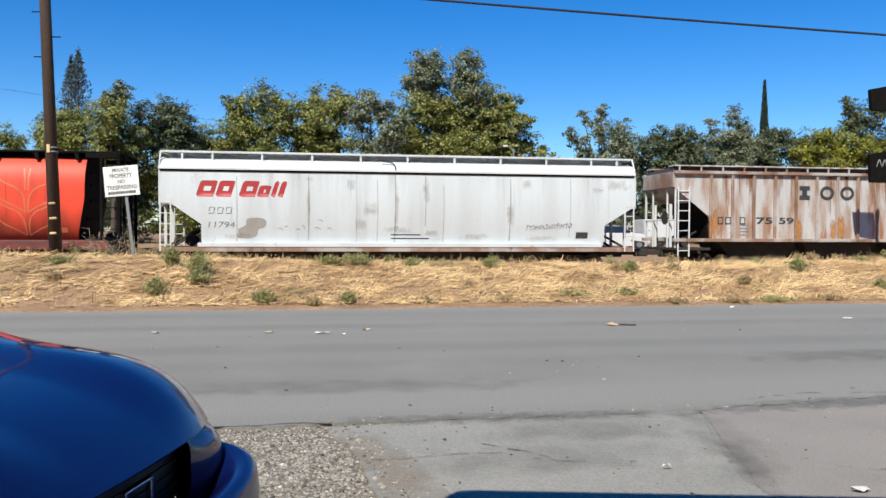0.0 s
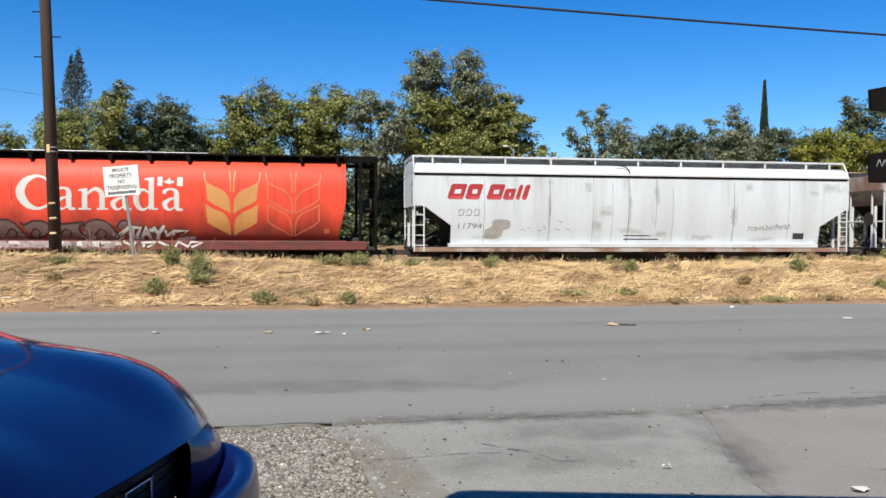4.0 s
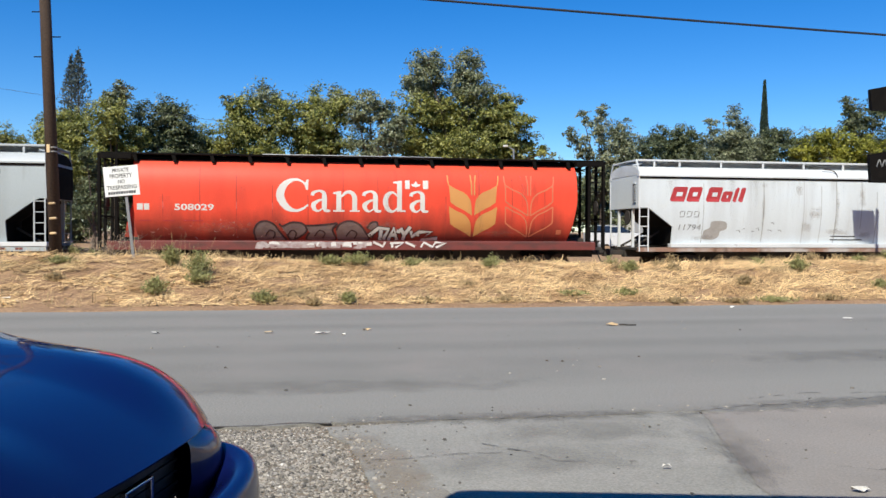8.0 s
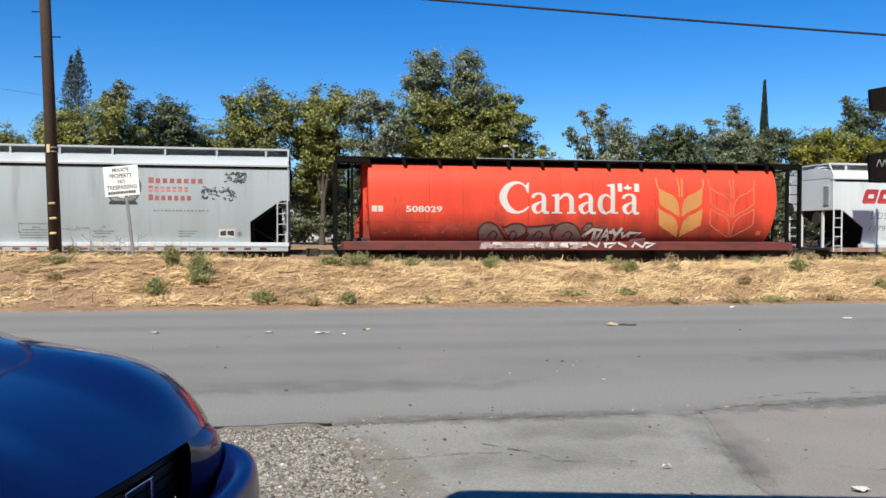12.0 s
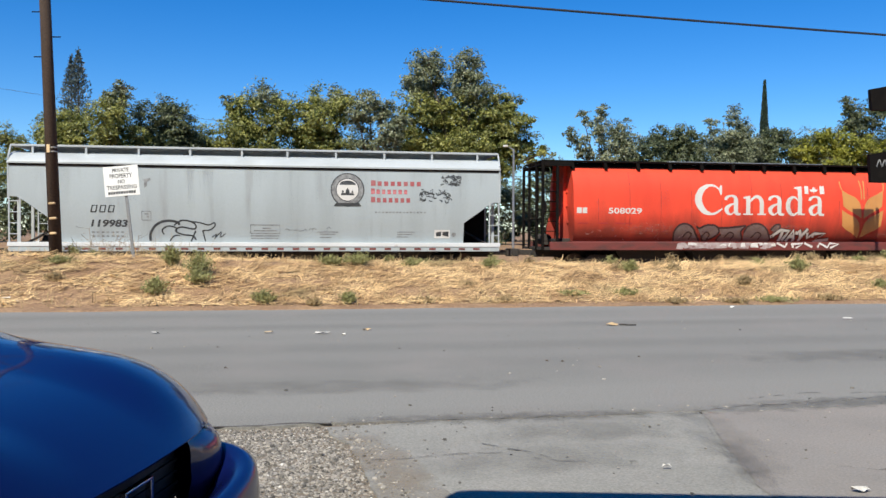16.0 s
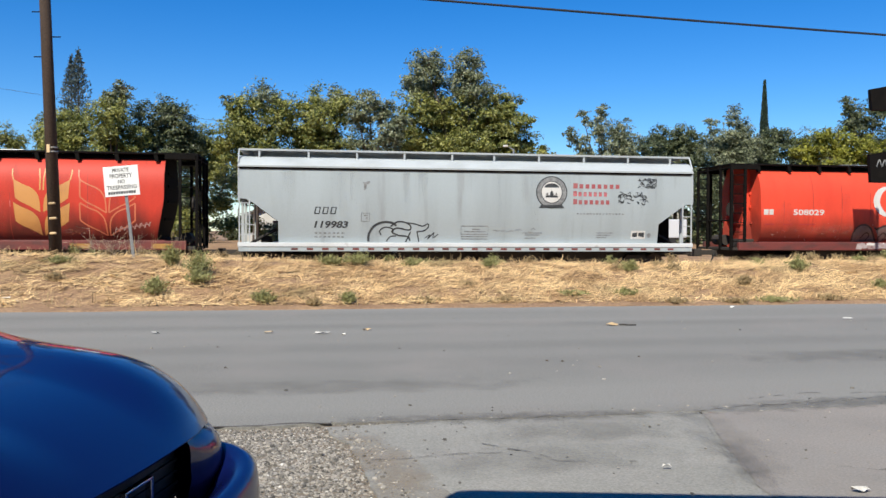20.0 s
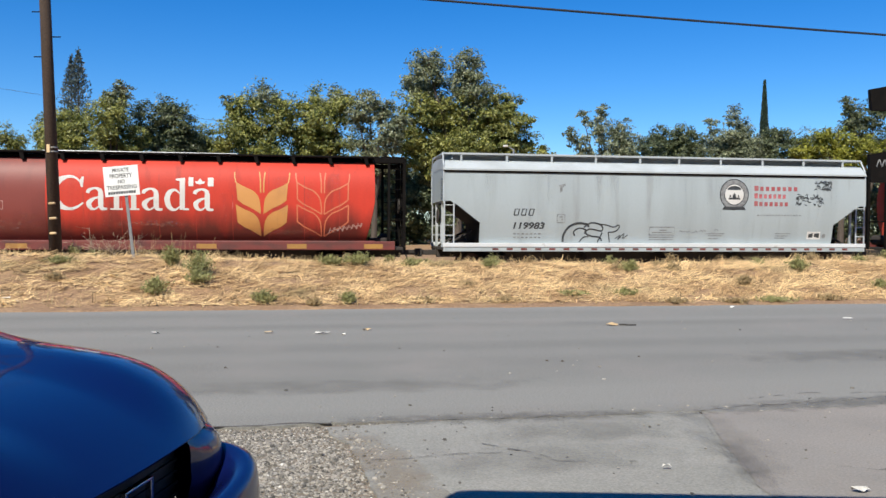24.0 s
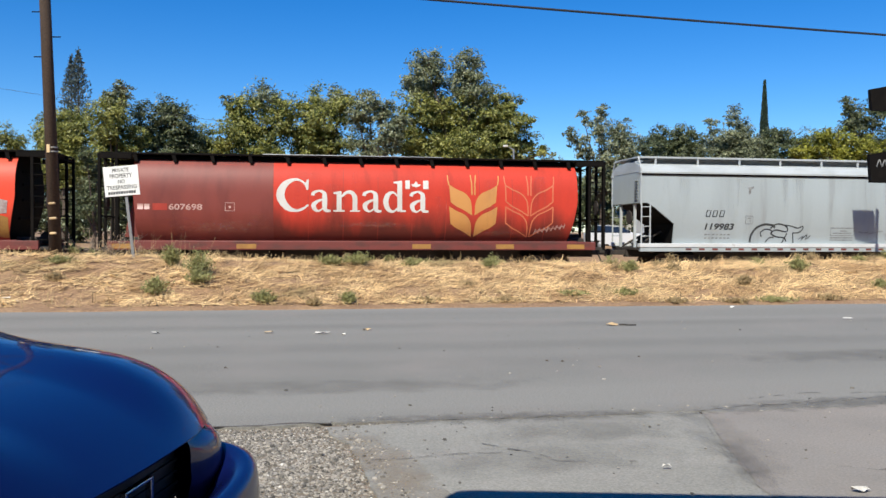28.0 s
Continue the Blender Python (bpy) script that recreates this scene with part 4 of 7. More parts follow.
def end_gear(wagon, xe, k, paint, brake):
    """Below the slope sheet: platform, stub sill, uprights, brake gear, coupler."""
    lo, hi = sorted((xe, xe - k * 1.5))
    bm = bmesh.new()
    box(bm, lo, hi, -1.45, 1.45, 1.0, 1.1, 0.01)
    part("end_platform", bm, M["under"], wagon)
    bm = bmesh.new()
    lo, hi = sorted((xe, xe - k * 3.0))
    box(bm, lo, hi, -0.18, 0.18, 0.7, 1.0, 0.02)
    part("stub_sill", bm, M["under"], wagon)
    for y in (-0.75, 0.75):
        bm = bmesh.new()
        box(bm, xe - k * 0.12 - 0.05, xe - k * 0.12 + 0.05, y - 0.04, y + 0.04, 1.1, 2.85)
        part("end_post", bm, paint, wagon)
        bm = bmesh.new()
        rod(bm, (xe - k * 0.15, y, 1.1), (xe - k * 1.3, y * 0.8, 1.75), 0.045, seg=6)
        part("brace", bm, M["under"], wagon)
    if brake:
        bm = bmesh.new()
        rod(bm, (xe + k * 0.02, -0.55, 2.3), (xe + k * 0.06, -0.55, 2.3), 0.28, seg=20)
        part("brake_wheel", bm, M["under"], wagon)
        bm = bmesh.new()
        rod(bm, (xe - k * 0.95, -0.3, 1.32), (xe - k * 0.95, 0.55, 1.32), 0.2, seg=14)
        part("air_cylinder", bm, M["under"], wagon)
    coupler(wagon, xe, k)


def curved_hopper(label, c, paint, roof_paint, deck_paint, half, z_sill, outline, z_eave, posts, reflect, trim):
    """A covered hopper wagon with smooth, slightly bowed sides."""
    wagon = thing("hopper_wagon", label, "freight wagon", group="freight train")
    # the sides curve in towards the sill
    prof = lambda z: 1.58 - (0.24 * ((3.15 - z) / 1.9) ** 2 if z < 3.15 else 0.03 * (z - 3.15) ** 2)
    bm = shell(outline, prof, 0.15)
    sharp(bm)
    part("body", bm, paint, wagon, smooth=True)
    x0, x1 = -half, half
    # black liners put the shade under the end slopes into the colour
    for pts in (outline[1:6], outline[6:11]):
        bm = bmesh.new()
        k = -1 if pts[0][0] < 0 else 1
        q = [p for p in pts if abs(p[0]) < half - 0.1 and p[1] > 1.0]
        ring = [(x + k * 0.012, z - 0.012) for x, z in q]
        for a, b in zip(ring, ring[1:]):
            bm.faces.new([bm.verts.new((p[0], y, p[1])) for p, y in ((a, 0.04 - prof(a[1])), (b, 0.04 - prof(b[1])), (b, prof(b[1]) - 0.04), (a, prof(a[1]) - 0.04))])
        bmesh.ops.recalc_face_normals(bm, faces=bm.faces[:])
        part("slope_sheet", bm, M["black"], wagon, "black slope sheet under the body's end, shade put into the colour")
    # the right end's shade is put into a black sheet
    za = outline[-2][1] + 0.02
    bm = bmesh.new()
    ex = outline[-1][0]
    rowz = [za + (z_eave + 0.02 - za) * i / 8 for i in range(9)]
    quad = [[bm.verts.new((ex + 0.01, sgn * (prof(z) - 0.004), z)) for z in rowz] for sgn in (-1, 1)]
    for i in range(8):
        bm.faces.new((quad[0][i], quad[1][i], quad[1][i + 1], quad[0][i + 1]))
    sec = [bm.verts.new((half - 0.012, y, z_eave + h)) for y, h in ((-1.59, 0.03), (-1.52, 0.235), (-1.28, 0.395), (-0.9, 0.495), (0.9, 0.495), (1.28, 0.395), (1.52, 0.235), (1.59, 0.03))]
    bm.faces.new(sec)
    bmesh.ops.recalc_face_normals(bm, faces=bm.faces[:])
    part("end_sheet", bm, M["black"], wagon, "black end sheet, shade put into the colour")
    # eave angle with its shadow gap as a black strip, roof, hatch trough
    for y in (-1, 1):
        bm = bmesh.new()
        ya, yb = sorted((y * 1.40, y * 1.625))
        box(bm, x0, x1, ya, yb, z_eave + 0.03, z_eave + 0.1, 0.008)
        part("eave", bm, roof_paint, wagon)
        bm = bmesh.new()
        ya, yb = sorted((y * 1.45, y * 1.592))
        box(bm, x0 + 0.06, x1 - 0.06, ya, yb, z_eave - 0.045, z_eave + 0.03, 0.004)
        part("eave_joint", bm, M["black"], wagon, "black strip painted as the shadow gap below the eave")
    bm = bmesh.new()
    sec = [(-1.6, z_eave + 0.1), (-1.52, z_eave + 0.24), (-1.28, z_eave + 0.4), (-0.9, z_eave + 0.5), (0, z_eave + 0.55), (0.9, z_eave + 0.5), (1.28, z_eave + 0.4),
           (1.52, z_eave + 0.24), (1.6, z_eave + 0.1)]
    a = [bm.verts.new((x0 + 0.02, y, z)) for y, z in sec]
    b = [bm.verts.new((x1 - 0.02, y, z)) for y, z in sec]
    for i in range(len(sec) - 1):
        bm.faces.new((a[i], b[i], b[i + 1], a[i + 1]))
    bm.faces.new(a)
    bm.faces.new(b[::-1])
    bmesh.ops.recalc_face_normals(bm, faces=bm.faces[:])
    sharp(bm, 30)
    part("roof", bm, roof_paint, wagon, smooth=True)
    bm = bmesh.new()
    box(bm, x0 + 0.7, x1 - 0.7, -0.34, 0.34, z_eave + 0.5, z_eave + 0.64, 0.03)
    part("hatch_cover", bm, M["grey_roof"], wagon, "grey hatch cover along the roof")
    zt = z_eave + 0.72
    for y in (-1, 1):
        ya, yb = sorted((y * 0.72, y * 1.3))
        bm = bmesh.new()
        box(bm, x0 + 0.03, x1 - 0.03, ya, yb, zt - 0.07, zt, 0.006)
        part("running_board", bm, deck_paint, wagon)
        bm = bmesh.new()
        yc, yd = sorted((y * 0.74, y * 0.8))
        box(bm, x0 + 0.5, x1 - 0.5, yc, yd, z_eave + 0.4, zt - 0.07)
        part("deck_support", bm, deck_paint, wagon)
        for x in posts:
            bm = bmesh.new()
            yo = y * 1.28
            box(bm, x - 0.035, x + 0.035, min(yo, yo - y * 0.05), max(yo, yo - y * 0.05), z_eave + 0.34, zt - 0.04)
            part("bracket", bm, deck_paint, wagon)
        for x in (x0 + 0.035, x1 - 0.035):
            bm = bmesh.new()
            rod(bm, (x, y * 1.56, z_eave - 1.2), (x, y * 1.56, z_eave + 0.2), 0.03, seg=6)
            rod(bm, (x, y * 1.56, z_eave + 0.2), (x, y * 1.25, zt - 0.02), 0.03, seg=6)
            part("corner_grab_iron", bm, deck_paint, wagon)
    for x in (x0 + 0.35, x1 - 0.35):
        bm = bmesh.new()
        box(bm, x - 0.32, x + 0.32, -0.75, 0.75, zt - 0.045, zt, 0.006)
        part("running_board", bm, deck_paint, wagon)
    # side sills with their lower strip; white paints the flange as sunlit
    for y in (-1, 1):
        bm = bmesh.new()
        ya, yb = sorted((y * 1.3, y * 1.6))
        box(bm, x0 + (1.35 if trim else 0), x1 - (1.35 if trim else 0), ya, yb, z_sill - 0.15, z_sill, 0.012)
        part("side_sill", bm, M["white_roof"], wagon)
        bm = bmesh.new()
        ya, yb = sorted((y * 1.32, y * 1.575))
        box(bm, x0 + 0.03, x1 - 0.03, ya, yb, z_sill - 0.32, z_sill - 0.153, 0.01)
        part("sill_strip", bm, M["grey_paint"] if reflect else M["rust_post"], wagon)
    if reflect:
        x = x0 + 1.9
        while x < x1 - 0.5:
            bm = bmesh.new()
            flat(bm, [(x, 1.0), (x + 0.24, 1.0), (x + 0.24, 1.08), (x, 1.08)], -1.58)
            bmesh.ops.recalc_face_normals(bm, faces=bm.faces[:])
            part("reflector", bm, M["red_sill"], wagon)
            x += 0.56
    for y in (-1, 1):
        for xa, xb in ((x0 + 0.06, x0 + 0.42), (x1 - 0.42, x1 - 0.06)):
            ladder(wagon, xa, xb, y * 1.56, 0.95, 2.85, 5, deck_paint)
    for k in (-1, 1):
        end_gear(wagon, k * half, k, deck_paint, k < 0)
        for i in range(7):
            bm = bmesh.new()
            box(bm, k * half - 0.02, k * half + 0.02, -1.3, -0.95, z_eave - 0.25 - i * 0.12, z_eave - 0.225 - i * 0.12)
            part("end_rung", bm, deck_paint, wagon)
    bays(wagon, (-4.9, -1.65, 1.65, 4.9), z_sill - 0.05, M["under"])
    return wagon, prof


def decal(wagon, bm, prof, material, name, label="", gap=0.006):
    ob = part(name, on_side(bm, prof, gap), material, wagon, label, smooth=True)
    if name in ("small_print", "data_lines", "scribble", "spray_outline", "label_print", "number_bar", "sprayed_letters", "number"):
        ob["kind"] = "stuff"
    return ob


def build_grey():
    out = [(-8.72, 4.1), (-8.72, 2.86), (-8.46, 2.86), (-8.2, 2.71), (-7.31, 2.04), (-7.31, 1.2), (7.36, 1.2), (7.36, 2.02), (8.28, 2.68), (8.5, 2.8), (8.76, 2.8), (8.76, 4.1)]
    w, prof = curved_hopper("pale grey covered hopper wagon with black and red markings", -12.93, M["grey_paint"], M["grey_roof"], M["grey_roof"], 8.75, 1.27, out, 3.98,
                            (-8.0, -6.22, -4.44, -2.66, -0.84, 0.79, 2.56, 4.36, 6.16, 7.91), True, False)
    # added plate: darkens the open end below the slope
    bm = bmesh.new()
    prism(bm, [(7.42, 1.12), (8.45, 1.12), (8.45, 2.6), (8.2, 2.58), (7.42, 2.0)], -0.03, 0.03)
    part("web_plate", bm, M["black"], w, "added black plate that darkens the opening under the end slope")
    d = lambda bm, m, n, lab="", g=0.006: decal(w, bm, prof, M[m], n, lab, g)
    bm = bmesh.new()
    for x in (-6.0, -5.71, -5.42):
        stroke(bm, [(x, 2.34), (x + 0.16, 2.34), (x + 0.21, 2.57), (x + 0.05, 2.57), (x, 2.34)], 0.045)
    d(bm, "black_mark", "reporting_mark", "row of black slanted outlines")
    d(lettering("119983", -6.02, -4.77, 1.81, 2.07, 0.03, 0.18), "black_mark", "number", "black running number 119983")
    for z in (1.6, 1.46):
        d(bars(-6.0, -4.85, z, z + 0.05, 7, 0.45, 0, int(z * 10)), "faded_mark", "small_print")
    bm = bmesh.new()
    stroke(bm, [(-4.29, 2.06), (-3.98, 2.06), (-3.98, 2.37), (-4.29, 2.37), (-4.29, 2.06)], 0.025)
    stroke(bm, [(-4.2, 2.28), (-4.06, 2.28)], 0.04)
    stroke(bm, [(-4.13, 2.18), (-4.06, 2.18)], 0.06)
    d(bm, "faded_mark", "data_box")
    bm = bmesh.new()
    flat(bm, [(-4.25, 3.5), (-3.98, 3.56), (-3.98, 3.48), (-4.1, 3.42), (-4.1, 3.28), (-4.2, 3.2), (-4.2, 3.42)])
    d(bm, "faded_mark", "worn_patch")
    q = random.Random(72)
    for i in range(18):
        x, wd, h = q.uniform(-8.0, 7.6), q.uniform(0.2, 0.8), q.uniform(0.8, 2.4)
        bm = bmesh.new()
        flat(bm, [(x - wd / 2, 3.9 - h), (x + wd / 2, 3.9 - h), (x + wd / 2, 3.9), (x - wd / 2, 3.9)])
        d(bm, "grime", "grime_streak", "faint grime streak", 0.016 + 0.0003 * i)
    # sprayed outline letters
    bm = bmesh.new()
    stroke(bm, curve3([(-4.02, 1.32), (-4.0, 1.6), (-3.8, 1.9), (-3.45, 2.04), (-3.1, 2.0), (-3.0, 1.9)]), 0.085)
    stroke(bm, curve3([(-3.55, 1.55), (-3.6, 1.72), (-3.4, 1.85), (-3.15, 1.8), (-3.1, 1.68)]), 0.05)
    stroke(bm, curve3([(-3.2, 1.88), (-2.95, 2.05), (-2.65, 2.03), (-2.45, 1.9), (-2.5, 1.75), (-2.95, 1.82), (-3.15, 1.68), (-2.9, 1.55), (-2.55, 1.5), (-2.45, 1.35)]), 0.055)
    stroke(bm, curve3([(-2.62, 2.02), (-2.3, 1.98), (-2.0, 1.9), (-1.8, 1.98), (-1.78, 1.86), (-1.95, 1.72), (-2.2, 1.7)]), 0.045)
    stroke(bm, curve3([(-2.2, 1.7), (-2.16, 1.5), (-2.12, 1.3)]), 0.045)
    stroke(bm, curve3([(-2.45, 1.68), (-2.55, 1.45), (-2.62, 1.3)]), 0.05)
    stroke(bm, curve3([(-3.35, 1.32), (-3.2, 1.5), (-3.0, 1.52)]), 0.045)
    stroke(bm, curve3([(-1.9, 1.45), (-1.7, 1.58), (-1.8, 1.4), (-1.55, 1.66), (-1.6, 1.45), (-1.4, 1.6)], 3), 0.03)
    d(bm, "black_mark", "spray_outline", "black sprayed outline of bubble shapes")
    bm = bmesh.new()
    stroke(bm, [(-0.52, 1.6), (0.52, 1.6), (0.52, 1.91), (-0.52, 1.91), (-0.52, 1.6)], 0.03)
    for z, a, b in ((1.7, -0.4, 0.42), (1.79, -0.1, 0.2), (1.51, -0.52, 0.5), (1.42, -0.5, 0.48)):
        stroke(bm, [(a, z), (b, z)], 0.035)
    for z, a, b in ((1.66, 1.98, 2.65), (1.58, 1.98, 2.55), (1.46, 1.98, 2.4)):
        stroke(bm, [(a, z), (b, z)], 0.03)
    for z, a, b in ((1.67, 4.83, 5.5), (1.58, 4.83, 5.4), (1.49, 4.83, 5.25)):
        stroke(bm, [(a, z), (b, z)], 0.025)
    d(bm, "faded_mark", "data_lines")
    rnd = random.Random(6)
    bm = bmesh.new()
    for i in range(10):
        x, z = 0.7 + i * 0.17 + rnd.uniform(-0.04, 0.04), 1.68 + rnd.uniform(-0.07, 0.1)
        stroke(bm, curve3([(x, z), (x + 0.08, z + rnd.uniform(-0.06, 0.09)), (x + 0.15, z + rnd.uniform(-0.05, 0.05))], 3), 0.02)
    d(bm, "faded_mark", "scribble")
    # round emblem
    ring = lambda r: [(2.98 + r * math.cos(i * math.pi / 16), 3.22 + r * math.sin(i * math.pi / 16)) for i in range(32)]
    d(flat(bmesh.new(), ring(0.62)), "black_mark", "emblem_ring")
    d(flat(bmesh.new(), ring(0.58)), "faded_mark", "emblem_band", "", 0.008)
    d(flat(bmesh.new(), ring(0.43)), "black_mark", "emblem_ring", "", 0.010)
    d(flat(bmesh.new(), ring(0.40)), "white_mark", "emblem_field", "", 0.012)
    bm = bmesh.new()
    flat(bm, arc(2.98, 3.4, 0.3, 0.16, 0, 180, 10))
    flat(bm, [(2.72, 3.02), (3.24, 3.02), (3.2, 3.1), (2.76, 3.1)])
    flat(bm, [(2.9, 3.1), (3.06, 3.1), (3.04, 3.2), (2.98, 3.3), (2.92, 3.2)])
    flat(bm, [(2.76, 3.12), (2.86, 3.12), (2.8, 3.22)])
    flat(bm, [(3.1, 3.12), (3.2, 3.12), (3.16, 3.22)])
    flat(bm, [(2.48, 2.62), (3.48, 2.62), (3.4, 2.74), (2.56, 2.74)])
    d(bm, "black_mark", "emblem_figure", "", 0.014)
    for i, (z, x, n) in enumerate(((3.38, 5.79, 8), (3.08, 5.27, 7), (2.77, 5.38, 7))):
        step = (x - 3.84) / n
        for q in range(n):
            wd = step * (0.72 if q == 0 else 0.62)
            d(flat(bmesh.new(), [(3.84 + q * step, z), (3.84 + q * step + wd, z), (3.84 + q * step + wd, z + (0.2 if q == 0 else 0.165)), (3.84 + q * step, z + (0.2 if q == 0 else 0.165))]), "faded_red", "wordmark_block", "red block")
    bm = bmesh.new()
    for i in range(80):
        x, z = rnd.choice(((rnd.uniform(6.4, 7.15), rnd.uniform(3.4, 3.8)), (rnd.uniform(5.6, 6.75), rnd.uniform(2.85, 3.3))))
        stroke(bm, curve3([(x, z), (x + rnd.uniform(0.03, 0.12), z + rnd.uniform(-0.1, 0.1)), (x + rnd.uniform(0.05, 0.16), z + rnd.uniform(-0.06, 0.06))], 3), rnd.uniform(0.02, 0.045))
    d(bm, "black_mark", "scribble", "dark flaked spray scribble")
    d(bars(4.0, 5.95, 2.38, 2.43, 15, 0.5, 0, 12), "faded_mark", "small_print")
    bm = bmesh.new()
    flat(bm, [(6.24, 1.44), (6.83, 1.44), (6.83, 1.76), (6.24, 1.76)])
    d(bm, "white_mark", "label_plate")
    bm = bmesh.new()
    flat(bm, [(6.3, 1.52), (6.5, 1.52), (6.5, 1.7), (6.3, 1.66)])
    flat(bm, [(6.55, 1.55), (6.78, 1.5), (6.78, 1.7), (6.55, 1.68)])
    d(bm, "black_mark", "label_print", "", 0.009)
    d(flat(bmesh.new(), arc(6.98, 1.58, 0.09, 0.09, 0, 330, 11)), "faded_mark", "round_mark")
    return w


def build_white():
    out = [(-8.9, 4.0), (-8.9, 2.66), (-8.5, 2.66), (-7.47, 1.93), (-7.47, 1.2), (7.72, 1.2), (7.72, 1.95), (8.78, 2.62), (8.95, 2.62), (8.95, 4.0)]
    w, prof = curved_hopper("dirty white covered hopper wagon with red markings and rust stains", 26.46, M["white_paint"], M["white_roof"], M["white_roof"], 8.93, 1.26, out, 3.86,
                            (-8.15, -7.09, -5.33, -3.52, -1.73, 0.03, 1.82, 3.61, 5.42, 7.23, 8.27), False, True)
    d = lambda bm, m, n, lab="", g=0.006: decal(w, bm, prof, M[m], n, lab, g)
    # the wordmark as plain slanted shapes
    xs = ((-7.63, -7.02, 0.58), (-6.95, -6.4, 0.58), (-6.13, -5.55, 0.58), (-5.5, -5.08, 0.42), (-5.0, -4.84, 0.58), (-4.76, -4.56, 0.58))
    for i, (a, b, h) in enumerate(xs):
        bm = bmesh.new()
        k = 0.26
        flat(bm, [(a + 0.06, 2.92), (b - 0.02, 2.92), (b + k * h, 2.92 + h * 0.93), (b + k * h - 0.05, 2.92 + h), (a + k * h + 0.08, 2.92 + h), (a + k * h - 0.0, 2.92 + h * 0.9), (a, 2.99)])
        d(bm, "red_mark", "wordmark_block", "red slanted block")
        if b - a > 0.3:
            bm = bmesh.new()
            z0, z1 = 2.92 + h * 0.36, 2.92 + h * 0.64
            flat(bm, [(a + 0.2 + k * (z0 - 2.92), z0), (b - 0.16 + k * (z0 - 2.92), z0), (b - 0.16 + k * (z1 - 2.92), z1), (a + 0.2 + k * (z1 - 2.92), z1)])
            d(bm, "white_paint", "wordmark_gap", "", 0.009)
    for x in (-7.22, -6.92, -6.62):
        bm = bmesh.new()
        stroke(bm, [(x + 0.02, 2.32), (x + 0.2, 2.32), (x + 0.24, 2.53)], 0.035)
        stroke(bm, [(x + 0.04, 2.4), (x + 0.06, 2.53), (x + 0.2, 2.54)], 0.03)
        d(bm, "faded_mark", "reporting_mark", "faded grey broken outline")
    d(lettering("11794", -7.22, -6.28, 1.8, 2.02, 0.0, 0.15), "faded_mark", "number", "faded grey running number")
    bm = bmesh.new()
    flat(bm, curve3([(-6.2, 1.45), (-5.75, 1.42), (-5.5, 1.55), (-5.45, 1.75), (-5.2, 1.85), (-5.2, 2.1), (-5.5, 2.17), (-5.85, 2.12), (-5.9, 1.9), (-6.15, 1.78)], 3))
    d(bm, "brown_patch", "primer_patch", "brown-grey patch of primer")
    for x, a, b in ((-6.22, 1.3, 3.65), (-3.65, 1.35, 3.75), (-1.9, 1.3, 3.8), (-1.13, 1.3, 3.6), (-0.47, 1.3, 3.85), (0.67, 1.9, 3.78), (1.36, 1.3, 3.4), (3.93, 1.35, 3.7), (6.3, 1.5, 3.75)):
        bm = bmesh.new()
        stroke(bm, [(x, a), (x + 0.02, (a + b) / 2), (x, b)], 0.045 if x in (-0.47, -3.65, 3.93) else 0.028)
        d(bm, "seam", "panel_seam")
    bm = bmesh.new()
    for z, a, b in ((1.57, -0.61, 0.5), (1.43, -0.61, 0.83)):
        stroke(bm, [(a, z), (b, z)], 0.04)
    d(bm, "black_mark", "painted_line")
    rnd = random.Random(21)
    bm = bmesh.new()
    for i in range(15):
        x = 4.6 + i * 0.12
        z = 1.85 + i * 0.006
        stroke(bm, curve3([(x, z - 0.09), (x + rnd.uniform(0, 0.1), z), (x + 0.03, z + rnd.uniform(0.05, 0.14)), (x + 0.12, z + rnd.uniform(-0.1, 0.1))], 3), 0.028)
    d(bm, "faded_mark", "scribble", "faded brown scribble")
    bm = bmesh.new()
    for x, z in ((-4.75, 1.78), (-4.5, 1.84), (-4.1, 1.76), (-3.9, 1.86), (-3.4, 1.8), (-3.3, 2.1), (-2.95, 1.8)):
        stroke(bm, [(x, z), (x + rnd.uniform(0.04, 0.14), z + rnd.uniform(-0.04, 0.06)), (x + rnd.uniform(0.06, 0.2), z + rnd.uniform(-0.08, 0.02))], 0.022)
    d(bm, "faded_mark", "scribble")
    for i, (x, z, a, h) in enumerate(((-1.72, 1.95, 0.5, 0.5), (-1.35, 2.5, 0.7, 0.6), (-3.63, 3.6, 0.4, 0.25), (-2.1, 3.4, 0.4, 0.5), (3.95, 2.35, 0.35, 1.0), (4.6, 3.5, 0.5, 0.45), (0.9, 1.62, 0.6, 0.3), (8.2, 3.5, 1.3, 0.5),
                                      (7.4, 3.3, 0.5, 0.25), (0.7, 3.2, 0.35, 1.2), (-0.4, 2.6, 0.2, 1.8), (-3.65, 2.6, 0.16, 2.0), (5.2, 1.45, 1.4, 0.25), (-0.4, 1.75, 1.2, 0.3), (-6.2, 1.5, 1.2, 0.3), (2.6, 1.5, 1.5, 0.3))):
        bm = bmesh.new()
        flat(bm, [(x - a / 2, z - h / 2), (x + a / 2, z - h / 2), (x + a / 2, z + h / 2), (x - a / 2, z + h / 2)])
        d(bm, "smudge", "rust_smudge", "brown rust smudge", 0.010 + 0.0003 * i)
    q = random.Random(71)
    for i in range(22):
        x, wd, h = q.uniform(-8.0, 7.6), q.uniform(0.2, 0.7), q.uniform(0.8, 2.3)
        bm = bmesh.new()
        flat(bm, [(x - wd / 2, 3.8 - h), (x + wd / 2, 3.8 - h), (x + wd / 2, 3.8), (x - wd / 2, 3.8)])
        d(bm, "grime", "grime_streak", "faint grime streak", 0.016 + 0.0003 * i)
    bm = bmesh.new()
